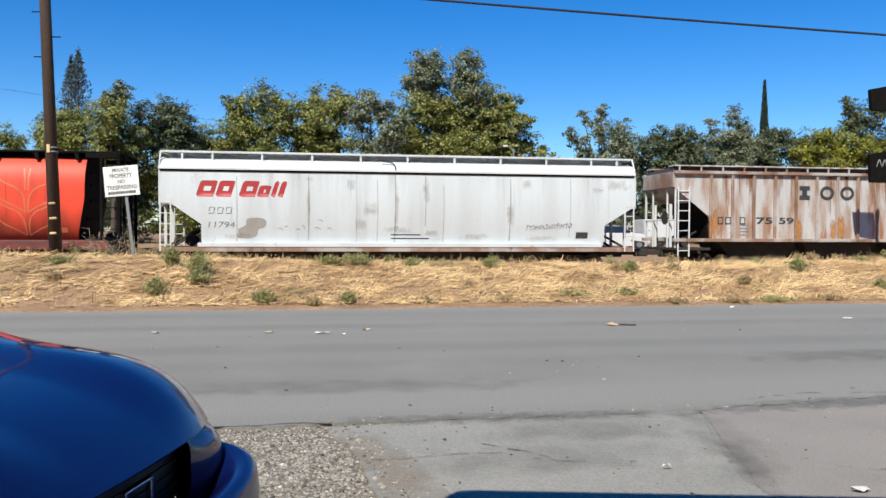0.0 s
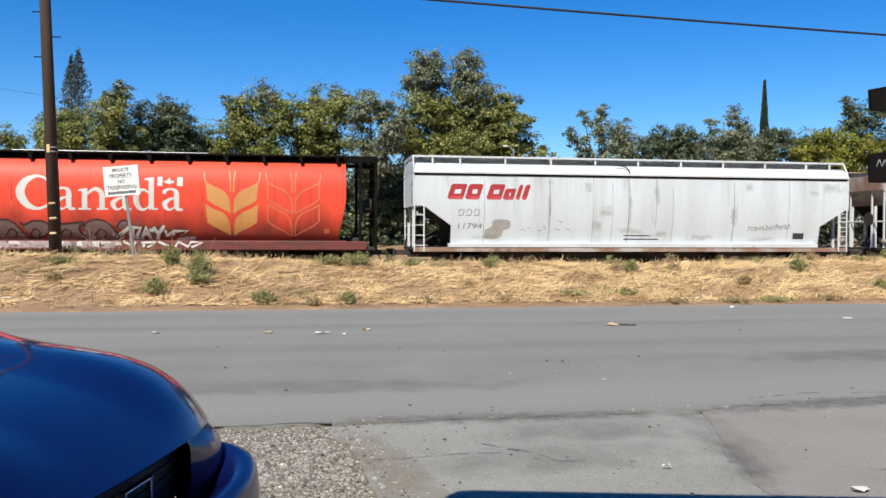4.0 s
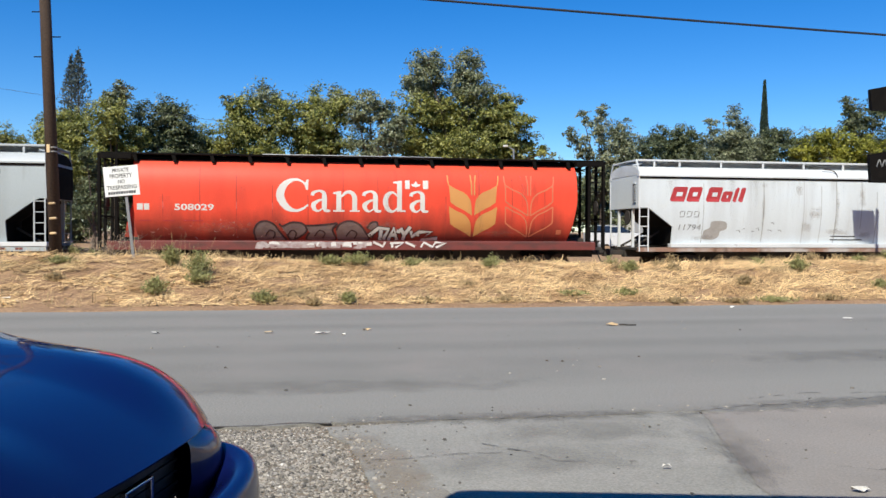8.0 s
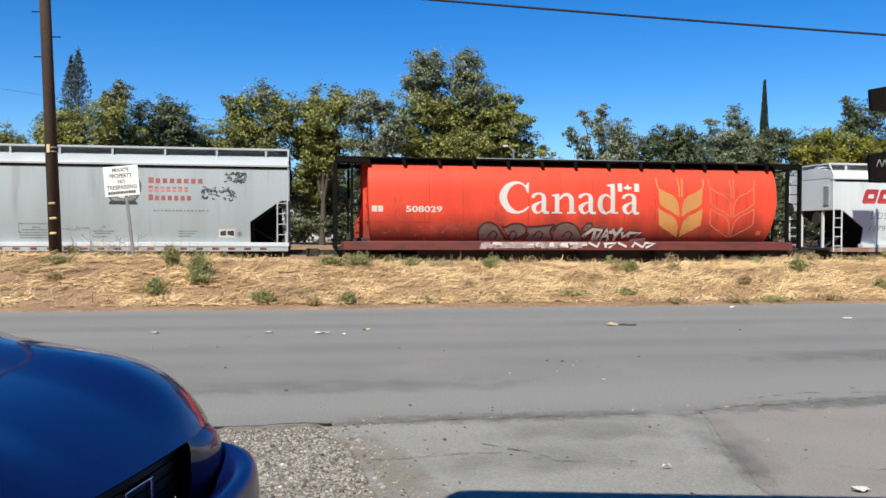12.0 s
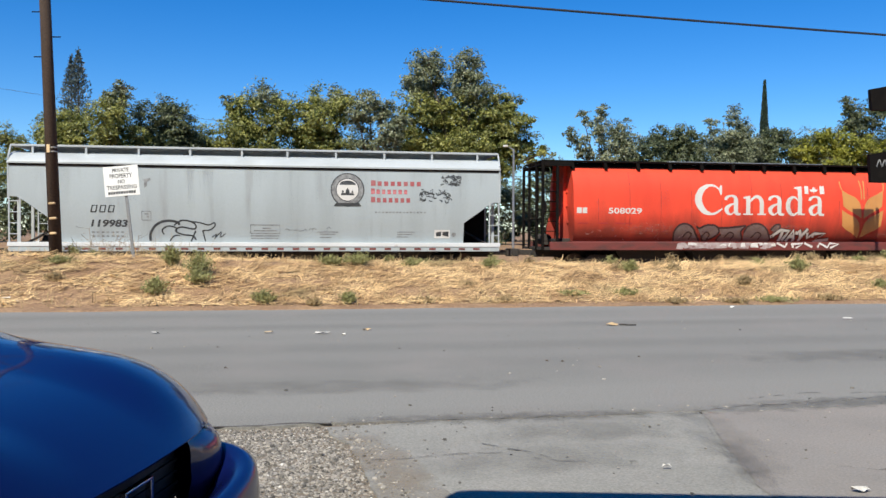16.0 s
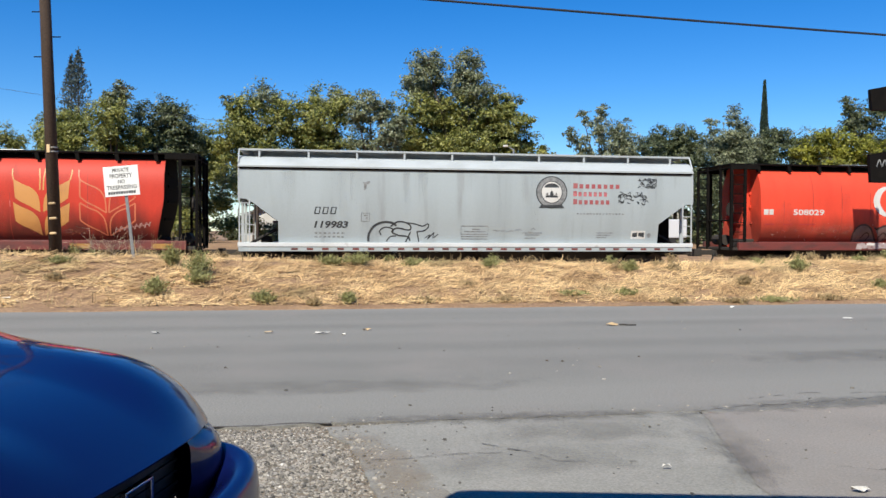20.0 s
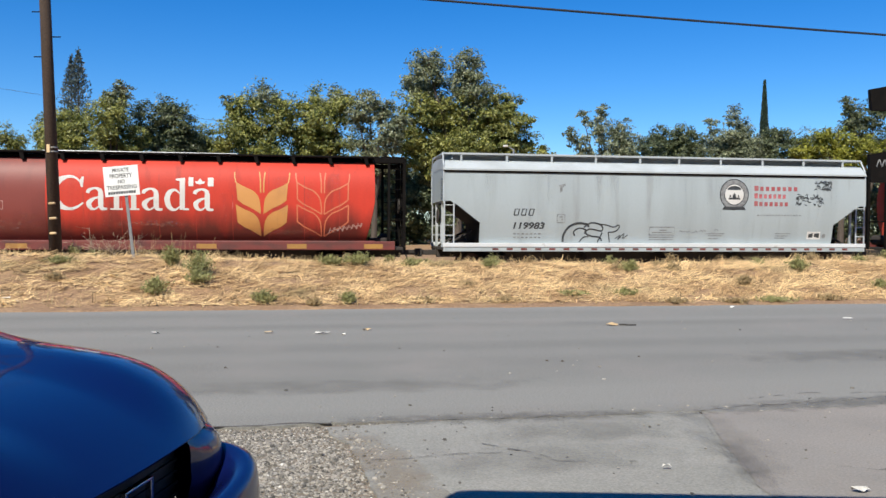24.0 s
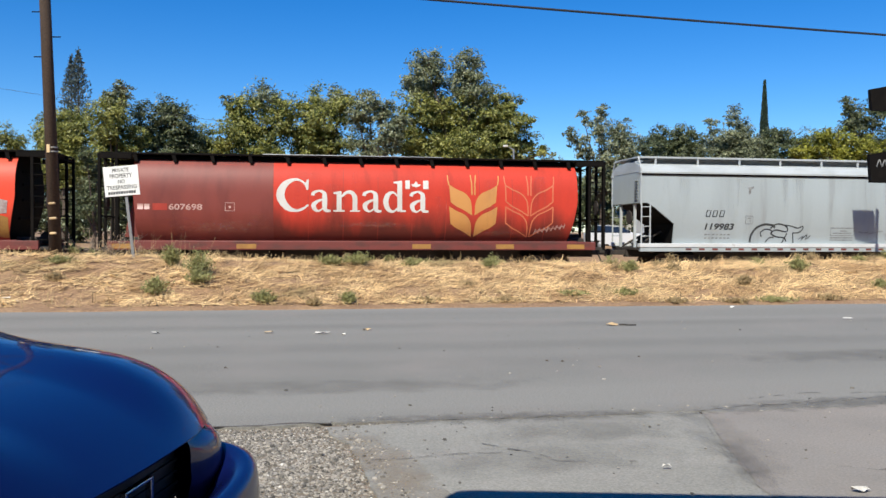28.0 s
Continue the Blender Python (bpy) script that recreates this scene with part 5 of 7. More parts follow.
    flat(bm, [(6.52, 1.4), (7.1, 1.4), (7.1, 1.74), (6.52, 1.74)])
    d(bm, "white_mark", "label_plate")
    bm = bmesh.new()
    flat(bm, [(6.57, 1.45), (7.05, 1.45), (7.05, 1.69), (6.57, 1.69)])
    d(bm, "black_mark", "label_print", "", 0.009)
    bm = bmesh.new()
    stroke(bm, curve3([(-0.46, 3.95), (-0.47, 4.1), (-0.6, 4.25), (-1.0, 4.3)]), 0.05)
    for v in bm.verts:
        v.co.y = -1.62 + max(0.0, v.co.z - 4.0) * 0.62
    part("hose", bm, M["under"], w, "dark hose over the roof's edge")
    return w


def wheat(bm_fill, bm_line, cx, solid):
    """Two pairs of leaves and a stalk, filled or in outline."""
    def leaf(k, dz):
        return curve3([(cx + k * 0.93, 3.46 + dz), (cx + k * 0.64, 3.29 + dz), (cx + k * 0.33, 3.15 + dz), (cx + k * 0.14, 2.94 + dz), (cx + k * 0.07, 2.7 + dz), (cx + k * 0.045, 2.31 + dz)], 4), \
               curve3([(cx + k * 0.045, 2.31 + dz), (cx + k * 0.39, 2.52 + dz), (cx + k * 0.67, 2.66 + dz), (cx + k * 0.91, 2.84 + dz)], 4)
    for k in (-1, 1):
        for dz in (0.0, -0.81):
            top, low = leaf(k, dz)
            if solid:
                flat(bm_fill, (top + low[1:])[:-1])
            else:
                stroke(bm_line, top, 0.05)
                stroke(bm_line, low, 0.05)
                stroke(bm_line, [(cx + k * 0.92, 2.84 + dz), (cx + k * 0.93, 3.46 + dz)], 0.05)
        stroke(bm_line, [(cx + k * 0.93, 3.44), (cx + k * 0.97, 3.62), (cx + k * 0.98, 3.82)], 0.045)
        stroke(bm_line, [(cx + k * 0.055, 3.08), (cx + k * 0.06, 3.5), (cx + k * 0.1, 3.84)], 0.05)


def cylinder_hopper(label, paint, patch, spray, tail=False):
    """A red cylindrical covered hopper wagon with black end frames."""
    w = thing("hopper_wagon", label, "freight wagon", group="freight train")
    prof = lambda z: 1.6 * max(0.0, 1 - abs((z - 2.78) / 1.85) ** 2.8) ** 0.45
    body = [(-8.1, 4.24), (-8.1, 1.3), (8.25, 1.3), (8.25, 4.24)]
    end_paint = M["maroon"] if patch else paint
    bm = shell(body, prof, 0.1)
    # the ends lean inwards below the middle
    lean = lambda z, k: (0.3 if k > 0 else 0.12) * min(1.0, max(0.0, (2.9 - z) / 1.5)) ** 1.3
    for v in bm.verts:
        if abs(v.co.x) > 7.9:
            k = 1 if v.co.x > 0 else -1
            v.co.x -= k * lean(v.co.z, k)
    sharp(bm)
    part("tank_body", bm, paint, w, smooth=True)
    # the right end's shade goes into the black of sheet and ribs
    for k, xe in ((-1, -8.1), (1, 8.25)):
        bm = bmesh.new()
        rows = []
        for i in range(15):
            z = 1.32 + (4.4 - 1.32) * i / 14
            h = max(1.12, prof(min(z, 4.2)) - 0.012)
            rows.append([bm.verts.new((xe - k * lean(z, k) + k * 0.012, h * (-1 + j / 4), z)) for j in range(9)])
        for a, b in zip(rows, rows[1:]):
            for j in range(8):
                bm.faces.new((a[j], a[j + 1], b[j + 1], b[j]))
        bmesh.ops.recalc_face_normals(bm, faces=bm.faces[:])
        part("end_sheet", bm, M["black"] if k > 0 else end_paint, w, "black end sheet, shade put into the colour" if k > 0 else "red end sheet", smooth=True)
        for z in (2.1, 2.75, 3.3, 3.75):
            bm = bmesh.new()
            xa = xe - k * lean(z, k)
            box(bm, min(xa, xa + k * 0.06), max(xa, xa + k * 0.06), -0.85, 0.85, z - 0.05, z + 0.05, 0.01)
            part("end_rib", bm, M["black"] if k > 0 else end_paint, w)
    d = lambda b, m, n, lab="", g=0.006: decal(w, b, prof, m if not isinstance(m, str) else M[m], n, lab, g)
    for i in range(12):
        x = -7.1 + i * 1.277
        b = bmesh.new()
        stroke(b, [(x, 1.36), (x + 0.01, 2.6), (x, 3.0 + 0.35 * (i * 7 % 4))], 0.022)
        d(b, "red_seam", "weld_seam", "", 0.004)
    q = random.Random(91 if patch else 92)
    for i in range(14):
        x, z1 = q.uniform(-7.9, 7.6), q.uniform(2.2, 4.1)
        wd, h = q.uniform(0.25, 0.9), q.uniform(0.8, 1.0) * (z1 - 1.36)
        b = bmesh.new()
        flat(b, [(x - wd / 2, z1 - h), (x + wd / 2, z1 - h), (x + wd / 2, z1), (x - wd / 2, z1)])
        d(b, "grime", "grime_streak", "dark grime streak", 0.019 + 0.0004 * i)
    for x0, x1, z0, z1 in ((-7.8, -2.4, 1.4, 2.25), (-2.2, 3.0, 1.75, 2.15), (2.6, 7.8, 1.4, 1.9)):
        b = bmesh.new()
        flat(b, [(x0, z0), (x1, z0), (x1, z1), (x0, z1)])
        d(b, "scuff", "scuff", "pale scuffs in the paint", 0.03)
    # roof walk in black with brackets
    bm = bmesh.new()
    sec = [(-1.16, 4.2), (-1.12, 4.34), (-0.95, 4.42), (0.95, 4.42), (1.12, 4.34), (1.16, 4.2)]
    a = [bm.verts.new((-8.05, y, z)) for y, z in sec]
    c = [bm.verts.new((8.2, y, z)) for y, z in sec]
    for i in range(5):
        bm.faces.new((a[i], c[i], c[i + 1], a[i + 1]))
    bm.faces.new(a)
    bm.faces.new(c[::-1])
    bmesh.ops.recalc_face_normals(bm, faces=bm.faces[:])
    part("roof", bm, M["black"], w)
    for y in (-1, 1):
        bm = bmesh.new()
        ya, yb = sorted((y * 0.95, y * 1.4))
        box(bm, -9.3, 9.39, ya, yb, 4.42, 4.48, 0.008)
        part("running_board", bm, M["black"], w)
        for i in range(13):
            x = -8.1 + i * 1.335
            bm = bmesh.new()
            prism(bm, [(x - 0.07, 4.42), (x + 0.07, 4.42), (x + 0.1, 4.24), (x + 0.12, 4.16), (x + 0.0, 4.16)], min(y * 1.38, y * 1.22), max(y * 1.38, y * 1.22))
            part("bracket", bm, M["black"], w)
    bm = bmesh.new()
    box(bm, -3.7, 3.2, -0.36, 0.36, 4.42, 4.6, 0.03)
    part("hatch_cover", bm, M["steel"], w, "bright metal hatch cover along the roof")
    for xa, xb in ((-9.3, -8.1), (8.25, 9.39)):
        bm = bmesh.new()
        box(bm, xa, xb, -0.95, 0.95, 4.42, 4.47, 0.008)
        part("end_walk", bm, M["black"], w)
    # side sills
    for y in (-1, 1):
        bm = bmesh.new()
        ya, yb = sorted((y * 1.38, y * 1.56))
        box(bm, -9.0, 9.0, ya, yb, 1.0, 1.32, 0.02)
        part("side_sill", bm, M["red_sill"], w)
        bm = bmesh.new()
        ya, yb = sorted((y * 0.9, y * 1.5))
        box(bm, -8.1, 8.25, ya, yb, 1.31, 1.345)
        part("sill_top", bm, M["red_sill"], w)
    for k, xe in ((-1, -9.28), (1, 9.36)):
        for x in ((xe, xe - k * 0.58)):
            for y in (-1.44, -0.55, 0.55, 1.44):
                if abs(y) < 1 and x != xe:
                    continue
                bm = bmesh.new()
                box(bm, x - 0.05, x + 0.05, y - 0.05, y + 0.05, 1.0, 4.43, 0.008)
                part("end_post", bm, M["black"], w)
        for y in (-1.44, 1.44):
            for i in range(8):
                bm = bmesh.new()
                rod(bm, (xe, y, 1.35 + i * 0.38), (xe - k * 0.58, y, 1.35 + i * 0.38), 0.016, seg=6)
                part("rung", bm, M["black"], w)
        for z in (2.2, 4.3):
            bm = bmesh.new()
            rod(bm, (xe, -1.44, z), (xe, 1.44, z), 0.03, seg=6)
            part("end_rail", bm, M["black"], w)
        lo, hi = sorted((xe, xe - k * 1.4))
        bm = bmesh.new()
        box(bm, lo, hi, -1.45, 1.45, 1.0, 1.1, 0.01)
        part("end_platform", bm, M["under"], w)
        for y in (-0.72, 0.72) if k < 0 else ():
            bm = bmesh.new()
            prism(bm, [(-8.0, 1.1), (-8.62, 1.1), (-8.5, 1.9), (-8.28, 2.7), (-8.24, 4.42), (-8.0, 4.42)], y - 0.025, y + 0.025)
            part("end_gusset", bm, end_paint, w, "red gusset plate at the wagon's end")
        bm = bmesh.new()
        box(bm, xe - k * 0.02 - 0.03, xe - k * 0.02 + 0.03, -1.5, -1.3, 1.1, 4.42, 0.006)
        part("ladder_plate", bm, M["black"], w)
        for y in (-1.44, 1.44):
            bm = bmesh.new()
            box(bm, min(xe, xe - k * 1.1), max(xe, xe - k * 1.1), y - 0.06, y + 0.06, 4.24, 4.41, 0.008)
            part("end_beam", bm, M["black"], w)
        bm = bmesh.new()
        rod(bm, (xe - k * 0.15, -1.0, 2.65), (xe - k * 0.2, -1.0, 2.65), 0.28, seg=20)
        part("brake_wheel", bm, M["under"], w)
        bm = bmesh.new()
        rod(bm, (xe + k * 0.12, -0.35, 0.95), (xe + k * 0.3, -0.38, 0.5), 0.03, seg=7)
        rod(bm, (xe + k * 0.3, -0.38, 0.5), (xe + k * 0.62, -0.3, 0.45), 0.03, seg=7)
        part("air_hose", bm, M["rubber"], w)
        bm = bmesh.new()
        lo, hi = sorted((xe, xe - k * 3))
        box(bm, lo, hi, -0.18, 0.18, 0.7, 1.0, 0.02)
        part("stub_sill", bm, M["under"], w)
        bm = bmesh.new()
        box(bm, xe - k * 0.95 - 0.35, xe - k * 0.95 + 0.35, -0.9, -0.3, 1.1, 1.45, 0.03)
        rod(bm, (xe - k * 0.6, 0.1, 1.4), (xe - k * 0.6, 0.95, 1.4), 0.22, seg=14)
        part("brake_gear", bm, M["under"], w)
        coupler(w, xe, k)
    bays(w, (-4.8, -1.6, 1.6, 4.8), 1.4, M["under"])
    # markings
    if patch:
        b = bmesh.new()
        flat(b, [(-7.98, 1.36), (-3.24, 1.36), (-3.24, 4.22), (-8.095, 4.22), (-8.095, 2.85), (-8.05, 2.1)])
        d(b, "maroon", "repainted_panel", "maroon repainted panel", 0.005)
        d(bars(-7.97, -7.5, 2.44, 2.64, 2, 0.2), "pink_mark", "reporting_mark", "", 0.009)
        d(flat(bmesh.new(), [(-7.45, 2.42), (-6.95, 2.42), (-6.95, 2.66), (-7.45, 2.66)]), "red_seam", "overpainted_patch", "", 0.009)
        d(lettering("607698", -6.9, -5.74, 2.43, 2.65, 0.02), "pink_mark", "number", "faded white running number", 0.009)
        b = bmesh.new()
        stroke(b, [(-4.94, 2.41), (-4.62, 2.41), (-4.62, 2.7), (-4.94, 2.7), (-4.94, 2.41)], 0.025)
        stroke(b, [(-4.82, 2.55), (-4.74, 2.55)], 0.08)
        d(b, "pink_mark", "data_box", "", 0.009)
    else:
        d(bars(-7.97, -7.5, 2.43, 2.65, 2, 0.2), "white_mark", "reporting_mark", "two white blocks")
        d(lettering("508029", -6.69, -5.33, 2.42, 2.65, 0.02), "white_mark", "number", "white running number 508029")
        for z, x0, x1 in ((2.05, -7.9, -7.5), (2.05, -7.1, -6.7), (2.05, -6.4, -5.7)):
            d(stroke(bmesh.new(), [(x0, z), (x1, z)], 0.03), "red_mark", "faded_stripe")
        sc = bmesh.new()
        q = random.Random(9)
        for i in range(20):
            x, z = -7.7 + 5.2 * q.random(), 1.42 + 0.75 * q.random() ** 1.3
            stroke(sc, [(x, z), (x + q.uniform(-0.05, 0.16), z + q.uniform(-0.09, 0.12))], q.uniform(0.008, 0.018))
        d(sc, "pink_mark", "scratches", "pale scratches in the grime", 0.008)["kind"] = "stuff"
    canada(d)
    fill, line, gold_line = bmesh.new(), bmesh.new(), bmesh.new()
    wheat(fill, gold_line, 4.16, True)
    wheat(bmesh.new(), line, 6.34, False)
    d(fill, "gold", "wheat_emblem", "gold wheat ear emblem")
    d(gold_line, "gold", "wheat_stalk", "", 0.007)
    d(line, "peach", "wheat_outline", "pale outline of a wheat ear")
    if spray:
        d(flat(bmesh.new(), [(7.45, 1.6), (7.65, 1.6), (7.65, 1.78), (7.45, 1.78)]), "peach", "small_plate")
    rnd = random.Random(31)
    if spray:
        # sprayed bubble shapes: grey fill, thick dark outline, inner strokes
        at_ = lambda pts: [(-3.93 + (x - 150) / 145, max(1.352, 2.07 - (z - 45) / 152.7)) for x, z in pts]
        blobs = (((160, 155), (150, 100), (175, 58), (215, 48), (255, 68), (285, 110), (320, 155)),
                 ((280, 62), (300, 75), (345, 55), (400, 60), (425, 95), (400, 128), (345, 155), (320, 120)),
                 ((415, 72), (480, 70), (555, 62), (585, 60), (560, 95), (575, 155), (430, 155), (440, 110)),
                 ((580, 100), (600, 62), (650, 45), (700, 62), (735, 105), (750, 155), (590, 155)),
                 ((745, 85), (765, 55), (795, 50), (800, 75), (775, 98)))
        for i, q in enumerate(blobs):
            line = curve3(at_(q), 4)
            d(flat(bmesh.new(), line), "spray_grey", "sprayed_blob", "grey sprayed bubble shape", 0.008 + 0.001 * i)
            b = bmesh.new()
            stroke(b, line, 0.07)
            x0, x1 = line[0][0], max(x for x, _ in line)
            stroke(b, curve3([(x0 + 0.3 * (x1 - x0), 1.5), (x0 + 0.45 * (x1 - x0), 1.72), (x0 + 0.62 * (x1 - x0), 1.62), (x0 + 0.55 * (x1 - x0), 1.42)]), 0.05)
            d(b, "spray_dark", "sprayed_outline", "", 0.015)
        # white jagged strokes over a darker halo, running down over the sill
        tags = (((755, 128), (808, 84), (862, 90), (842, 130), (836, 150)), ((822, 95), (816, 152)), ((862, 152), (890, 84), (908, 152)), ((866, 124), (902, 122)), ((926, 84), (948, 122), (942, 152)),
                ((980, 76), (948, 122)), ((984, 100), (990, 132), (1030, 104), (1020, 128)), ((1030, 106), (1096, 104), (1040, 150), (1132, 142)), ((905, 100), (926, 104)))
        b, e = bmesh.new(), bmesh.new()
        for q in tags:
            stroke(e, at_(q), 0.2)
            stroke(b, at_(q), 0.125)
        d(e, "spray_dark", "sprayed_outline", "", 0.016)
        d(b, "white_mark", "sprayed_letters", "white sprayed angular strokes", 0.018)
        sill = lambda pts: [(-3.93 + (x - 150) / 145, min(1.3, max(1.03, 2.07 - (z - 45) / 152.7))) for x, z in pts]
        b = bmesh.new()
        for q in (((778, 162), (830, 188), (842, 158)), ((868, 170), (942, 166), (898, 194)), ((952, 162), (1004, 188)), ((1036, 192), (1052, 164), (1100, 190), (1116, 164), (1172, 168), (1118, 194)), ((880, 176), (880, 194))):
            stroke(b, sill(q), 0.085, -1.57)
        bmesh.ops.recalc_face_normals(b, faces=b.faces[:])
        part("sprayed_letters", b, M["white_mark"], w, "white sprayed angular strokes on the sill")["kind"] = "stuff"
        for i in range(95):
            x = -3.9 + 4.1 * rnd.random()
            z = rnd.uniform(1.05, 1.27)
            a, h = rnd.uniform(0.1, 0.45), rnd.uniform(0.05, 0.17)
            b = bmesh.new()
            flat(b, [(x, z), (x + a, z + rnd.uniform(-0.02, 0.02)), (x + a * 0.9, min(1.3, z + h)), (x + a * 0.4, min(1.31, z + h * 1.2)), (x + a * 0.05, min(1.3, z + h * 0.8))], -1.563 - 0.00005 * i)
            part("sprayed_patch", b, M["white_mark"] if rnd.random() < 0.25 else M["spray_pale"], w, "pale patch of spray on the sill")
        if tail:
            for cx, z0, z1, m, nm in ((7.55, 2.25, 2.78, "spray_pale", "pale sprayed patch"), (7.62, 1.4, 2.2, "ochre", "ochre stain")):
                b = bmesh.new()
                flat(b, [(cx, z0 + 0.06), (cx + 0.2, z0), (7.98, z0 + 0.02), (8.02, z1 - 0.08), (cx + 0.16, z1), (cx - 0.04, z1 - 0.2)])
                d(b, m, "sprayed_patch", nm, 0.009)
    else:
        b = bmesh.new()
        for i in range(7):
            x = 6.55 + i * 0.17
            z = 1.6 + 0.03 * i
            stroke(b, [(x, z + 0.02 * (i % 3)), (x + 0.07, z + 0.2), (x + 0.16, z + 0.06), (x + 0.2, z + 0.22 - 0.05 * (i % 2))], 0.04)
            stroke(b, [(x + 0.02, z + 0.12), (x + 0.18, z + 0.13)], 0.025)
        d(b, "pink_mark", "sprayed_tag", "small pale sprayed tag", 0.008)
        for x in (-8.5, -4.2, 2.2, 5.4, 8.2):
            b = bmesh.new()
            flat(b, [(x - 0.35, 1.05), (x + 0.35, 1.05), (x + 0.35, 1.22), (x - 0.35, 1.22)], -1.566)
            part("ochre_panel", b, M["ochre"], w)
    return w


def brush(bm, pts, n=5):
    """A letter stroke that swells and thins: points of (x, z, width)."""
    xy = curve3([(a, b) for a, b, _ in pts], n)
    ws = np.interp(np.linspace(0, len(pts) - 1, len(xy)), range(len(pts)), [w for _, _, w in pts])
    left, right = [], []
    for i, (x, z) in enumerate(xy):
        a, b = xy[max(i - 1, 0)], xy[min(i + 1, len(xy) - 1)]
        dx, dz = b[0] - a[0], b[1] - a[1]
        q = math.hypot(dx, dz) or 1.0
        ox, oz = -dz / q * ws[i] / 2, dx / q * ws[i] / 2
        left.append(bm.verts.new((x + ox, 0, z + oz)))
        right.append(bm.verts.new((x - ox, 0, z - oz)))
    for i in range(len(xy) - 1):
        bm.faces.new((left[i], left[i + 1], right[i + 1], right[i]))


def letter_a(x):
    bm = bmesh.new()
    brush(bm, [(x + 0.1, 3.0, 0.13), (x + 0.14, 3.1, 0.12), (x + 0.34, 3.17, 0.07), (x + 0.5, 3.1, 0.14), (x + 0.535, 2.95, 0.18), (x + 0.535, 2.6, 0.18), (x + 0.58, 2.46, 0.13), (x + 0.75, 2.44, 0.07)])
    brush(bm, [(x + 0.5, 2.86, 0.05), (x + 0.3, 2.8, 0.1), (x + 0.14, 2.66, 0.18), (x + 0.18, 2.5, 0.14), (x + 0.32, 2.43, 0.06), (x + 0.48, 2.54, 0.05)])
    return bm


def canada(d):
    """The word in white letters with thick and thin strokes."""
    bm = bmesh.new()
    brush(bm, [(-1.98, 2.66, 0.05), (-2.2, 2.5, 0.09), (-2.45, 2.44, 0.1), (-2.75, 2.56, 0.22), (-2.96, 2.86, 0.29), (-2.97, 3.14, 0.29), (-2.8, 3.42, 0.22), (-2.5, 3.57, 0.1), (-2.22, 3.52, 0.07), (-2.02, 3.3, 0.05)], 6)
    flat(bm, [(-2.06, 3.2), (-1.99, 3.2), (-1.97, 3.58), (-2.03, 3.58), (-2.12, 3.42)])
    d(bm, "white_mark", "letter", "white letter C")
    for x in (-1.93, -0.06, 1.7):
        d(letter_a(x), "white_mark", "letter", "white letter a")
    bm = bmesh.new()
    flat(bm, [(-0.96, 2.42), (-0.78, 2.42), (-0.78, 3.17), (-0.84, 3.17), (-1.08, 3.12), (-1.08, 3.07), (-0.96, 3.05)])
    flat(bm, [(-1.08, 2.41), (-0.66, 2.41), (-0.66, 2.47), (-1.08, 2.47)])
    brush(bm, [(-0.78, 2.96, 0.07), (-0.6, 3.12, 0.11), (-0.42, 3.12, 0.14), (-0.3, 2.96, 0.18), (-0.29, 2.7, 0.18), (-0.29, 2.42, 0.18)])
    flat(bm, [(-0.47, 2.41), (-0.1, 2.41), (-0.1, 2.47), (-0.47, 2.47)])
    d(bm, "white_mark", "letter", "white letter n")
    bm = bmesh.new()
    brush(bm, [(1.3, 3.0, 0.05), (1.12, 3.14, 0.08), (0.92, 3.04, 0.17), (0.85, 2.79, 0.2), (0.93, 2.53, 0.17), (1.12, 2.43, 0.08), (1.3, 2.56, 0.05)])
    flat(bm, [(1.28, 2.42), (1.46, 2.46), (1.46, 3.58), (1.4, 3.58), (1.14, 3.54), (1.14, 3.49), (1.28, 3.46)])
    flat(bm, [(1.4, 2.41), (1.6, 2.43), (1.6, 2.48), (1.4, 2.5)])
    d(bm, "white_mark", "letter", "white letter d")
    b = bmesh.new()
    # small flag above the last letter
    flat(b, [(1.58, 3.28), (1.75, 3.28), (1.75, 3.6), (1.58, 3.6)])
    flat(b, [(2.25, 3.28), (2.45, 3.28), (2.45, 3.6), (2.25, 3.6)])
    flat(b, [(1.98, 3.3), (2.0, 3.36), (2.12, 3.38), (2.16, 3.46), (2.06, 3.46), (1.98, 3.58), (1.9, 3.46), (1.8, 3.46), (1.84, 3.38), (1.96, 3.36)])
    d(b, "white_mark", "flag", "small white flag shape", 0.010)


def build_rust():
    w = thing("hopper_wagon", "rust-streaked white ribbed covered hopper wagon", "freight wagon", group="freight train")
    prof = lambda z: 1.5
    out = [(-9.5, 4.1), (-9.5, 3.5), (-7.95, 2.3), (-7.95, 1.46), (7.95, 1.46), (7.95, 2.3), (9.5, 3.5), (9.5, 4.1)]
    bm = shell(out, prof, 0.5)
    part("body", bm, M["rust_sheet"], w)
    for k in (-1, 1):
        # black liner: the slope's shaded underside put into the colour
        bm = bmesh.new()
        ring = [(k * 9.42, 3.48), (k * 7.97, 2.27), (k * 7.97, 1.47)]
        for a, b in zip(ring, ring[1:]):
            bm.faces.new([bm.verts.new((p[0], y, p[1])) for p, y in ((a, -1.49), (b, -1.49), (b, 1.49), (a, 1.49))])
        bmesh.ops.recalc_face_normals(bm, faces=bm.faces[:])
        part("slope_sheet", bm, M["black"], w, "black slope sheet under the body's end, shade put into the colour")
        bm = bmesh.new()
        box(bm, k * 9.505 - 0.008, k * 9.505 + 0.008, -1.49, 1.49, 3.5, 4.08)
        part("end_sheet", bm, M["rust_post"], w, "dark rusty end sheet")
    for y in (-1, 1):
        for i in range(18):
            x = -7.95 + i * 0.916 if i < 17 else 7.9
            bm = bmesh.new()
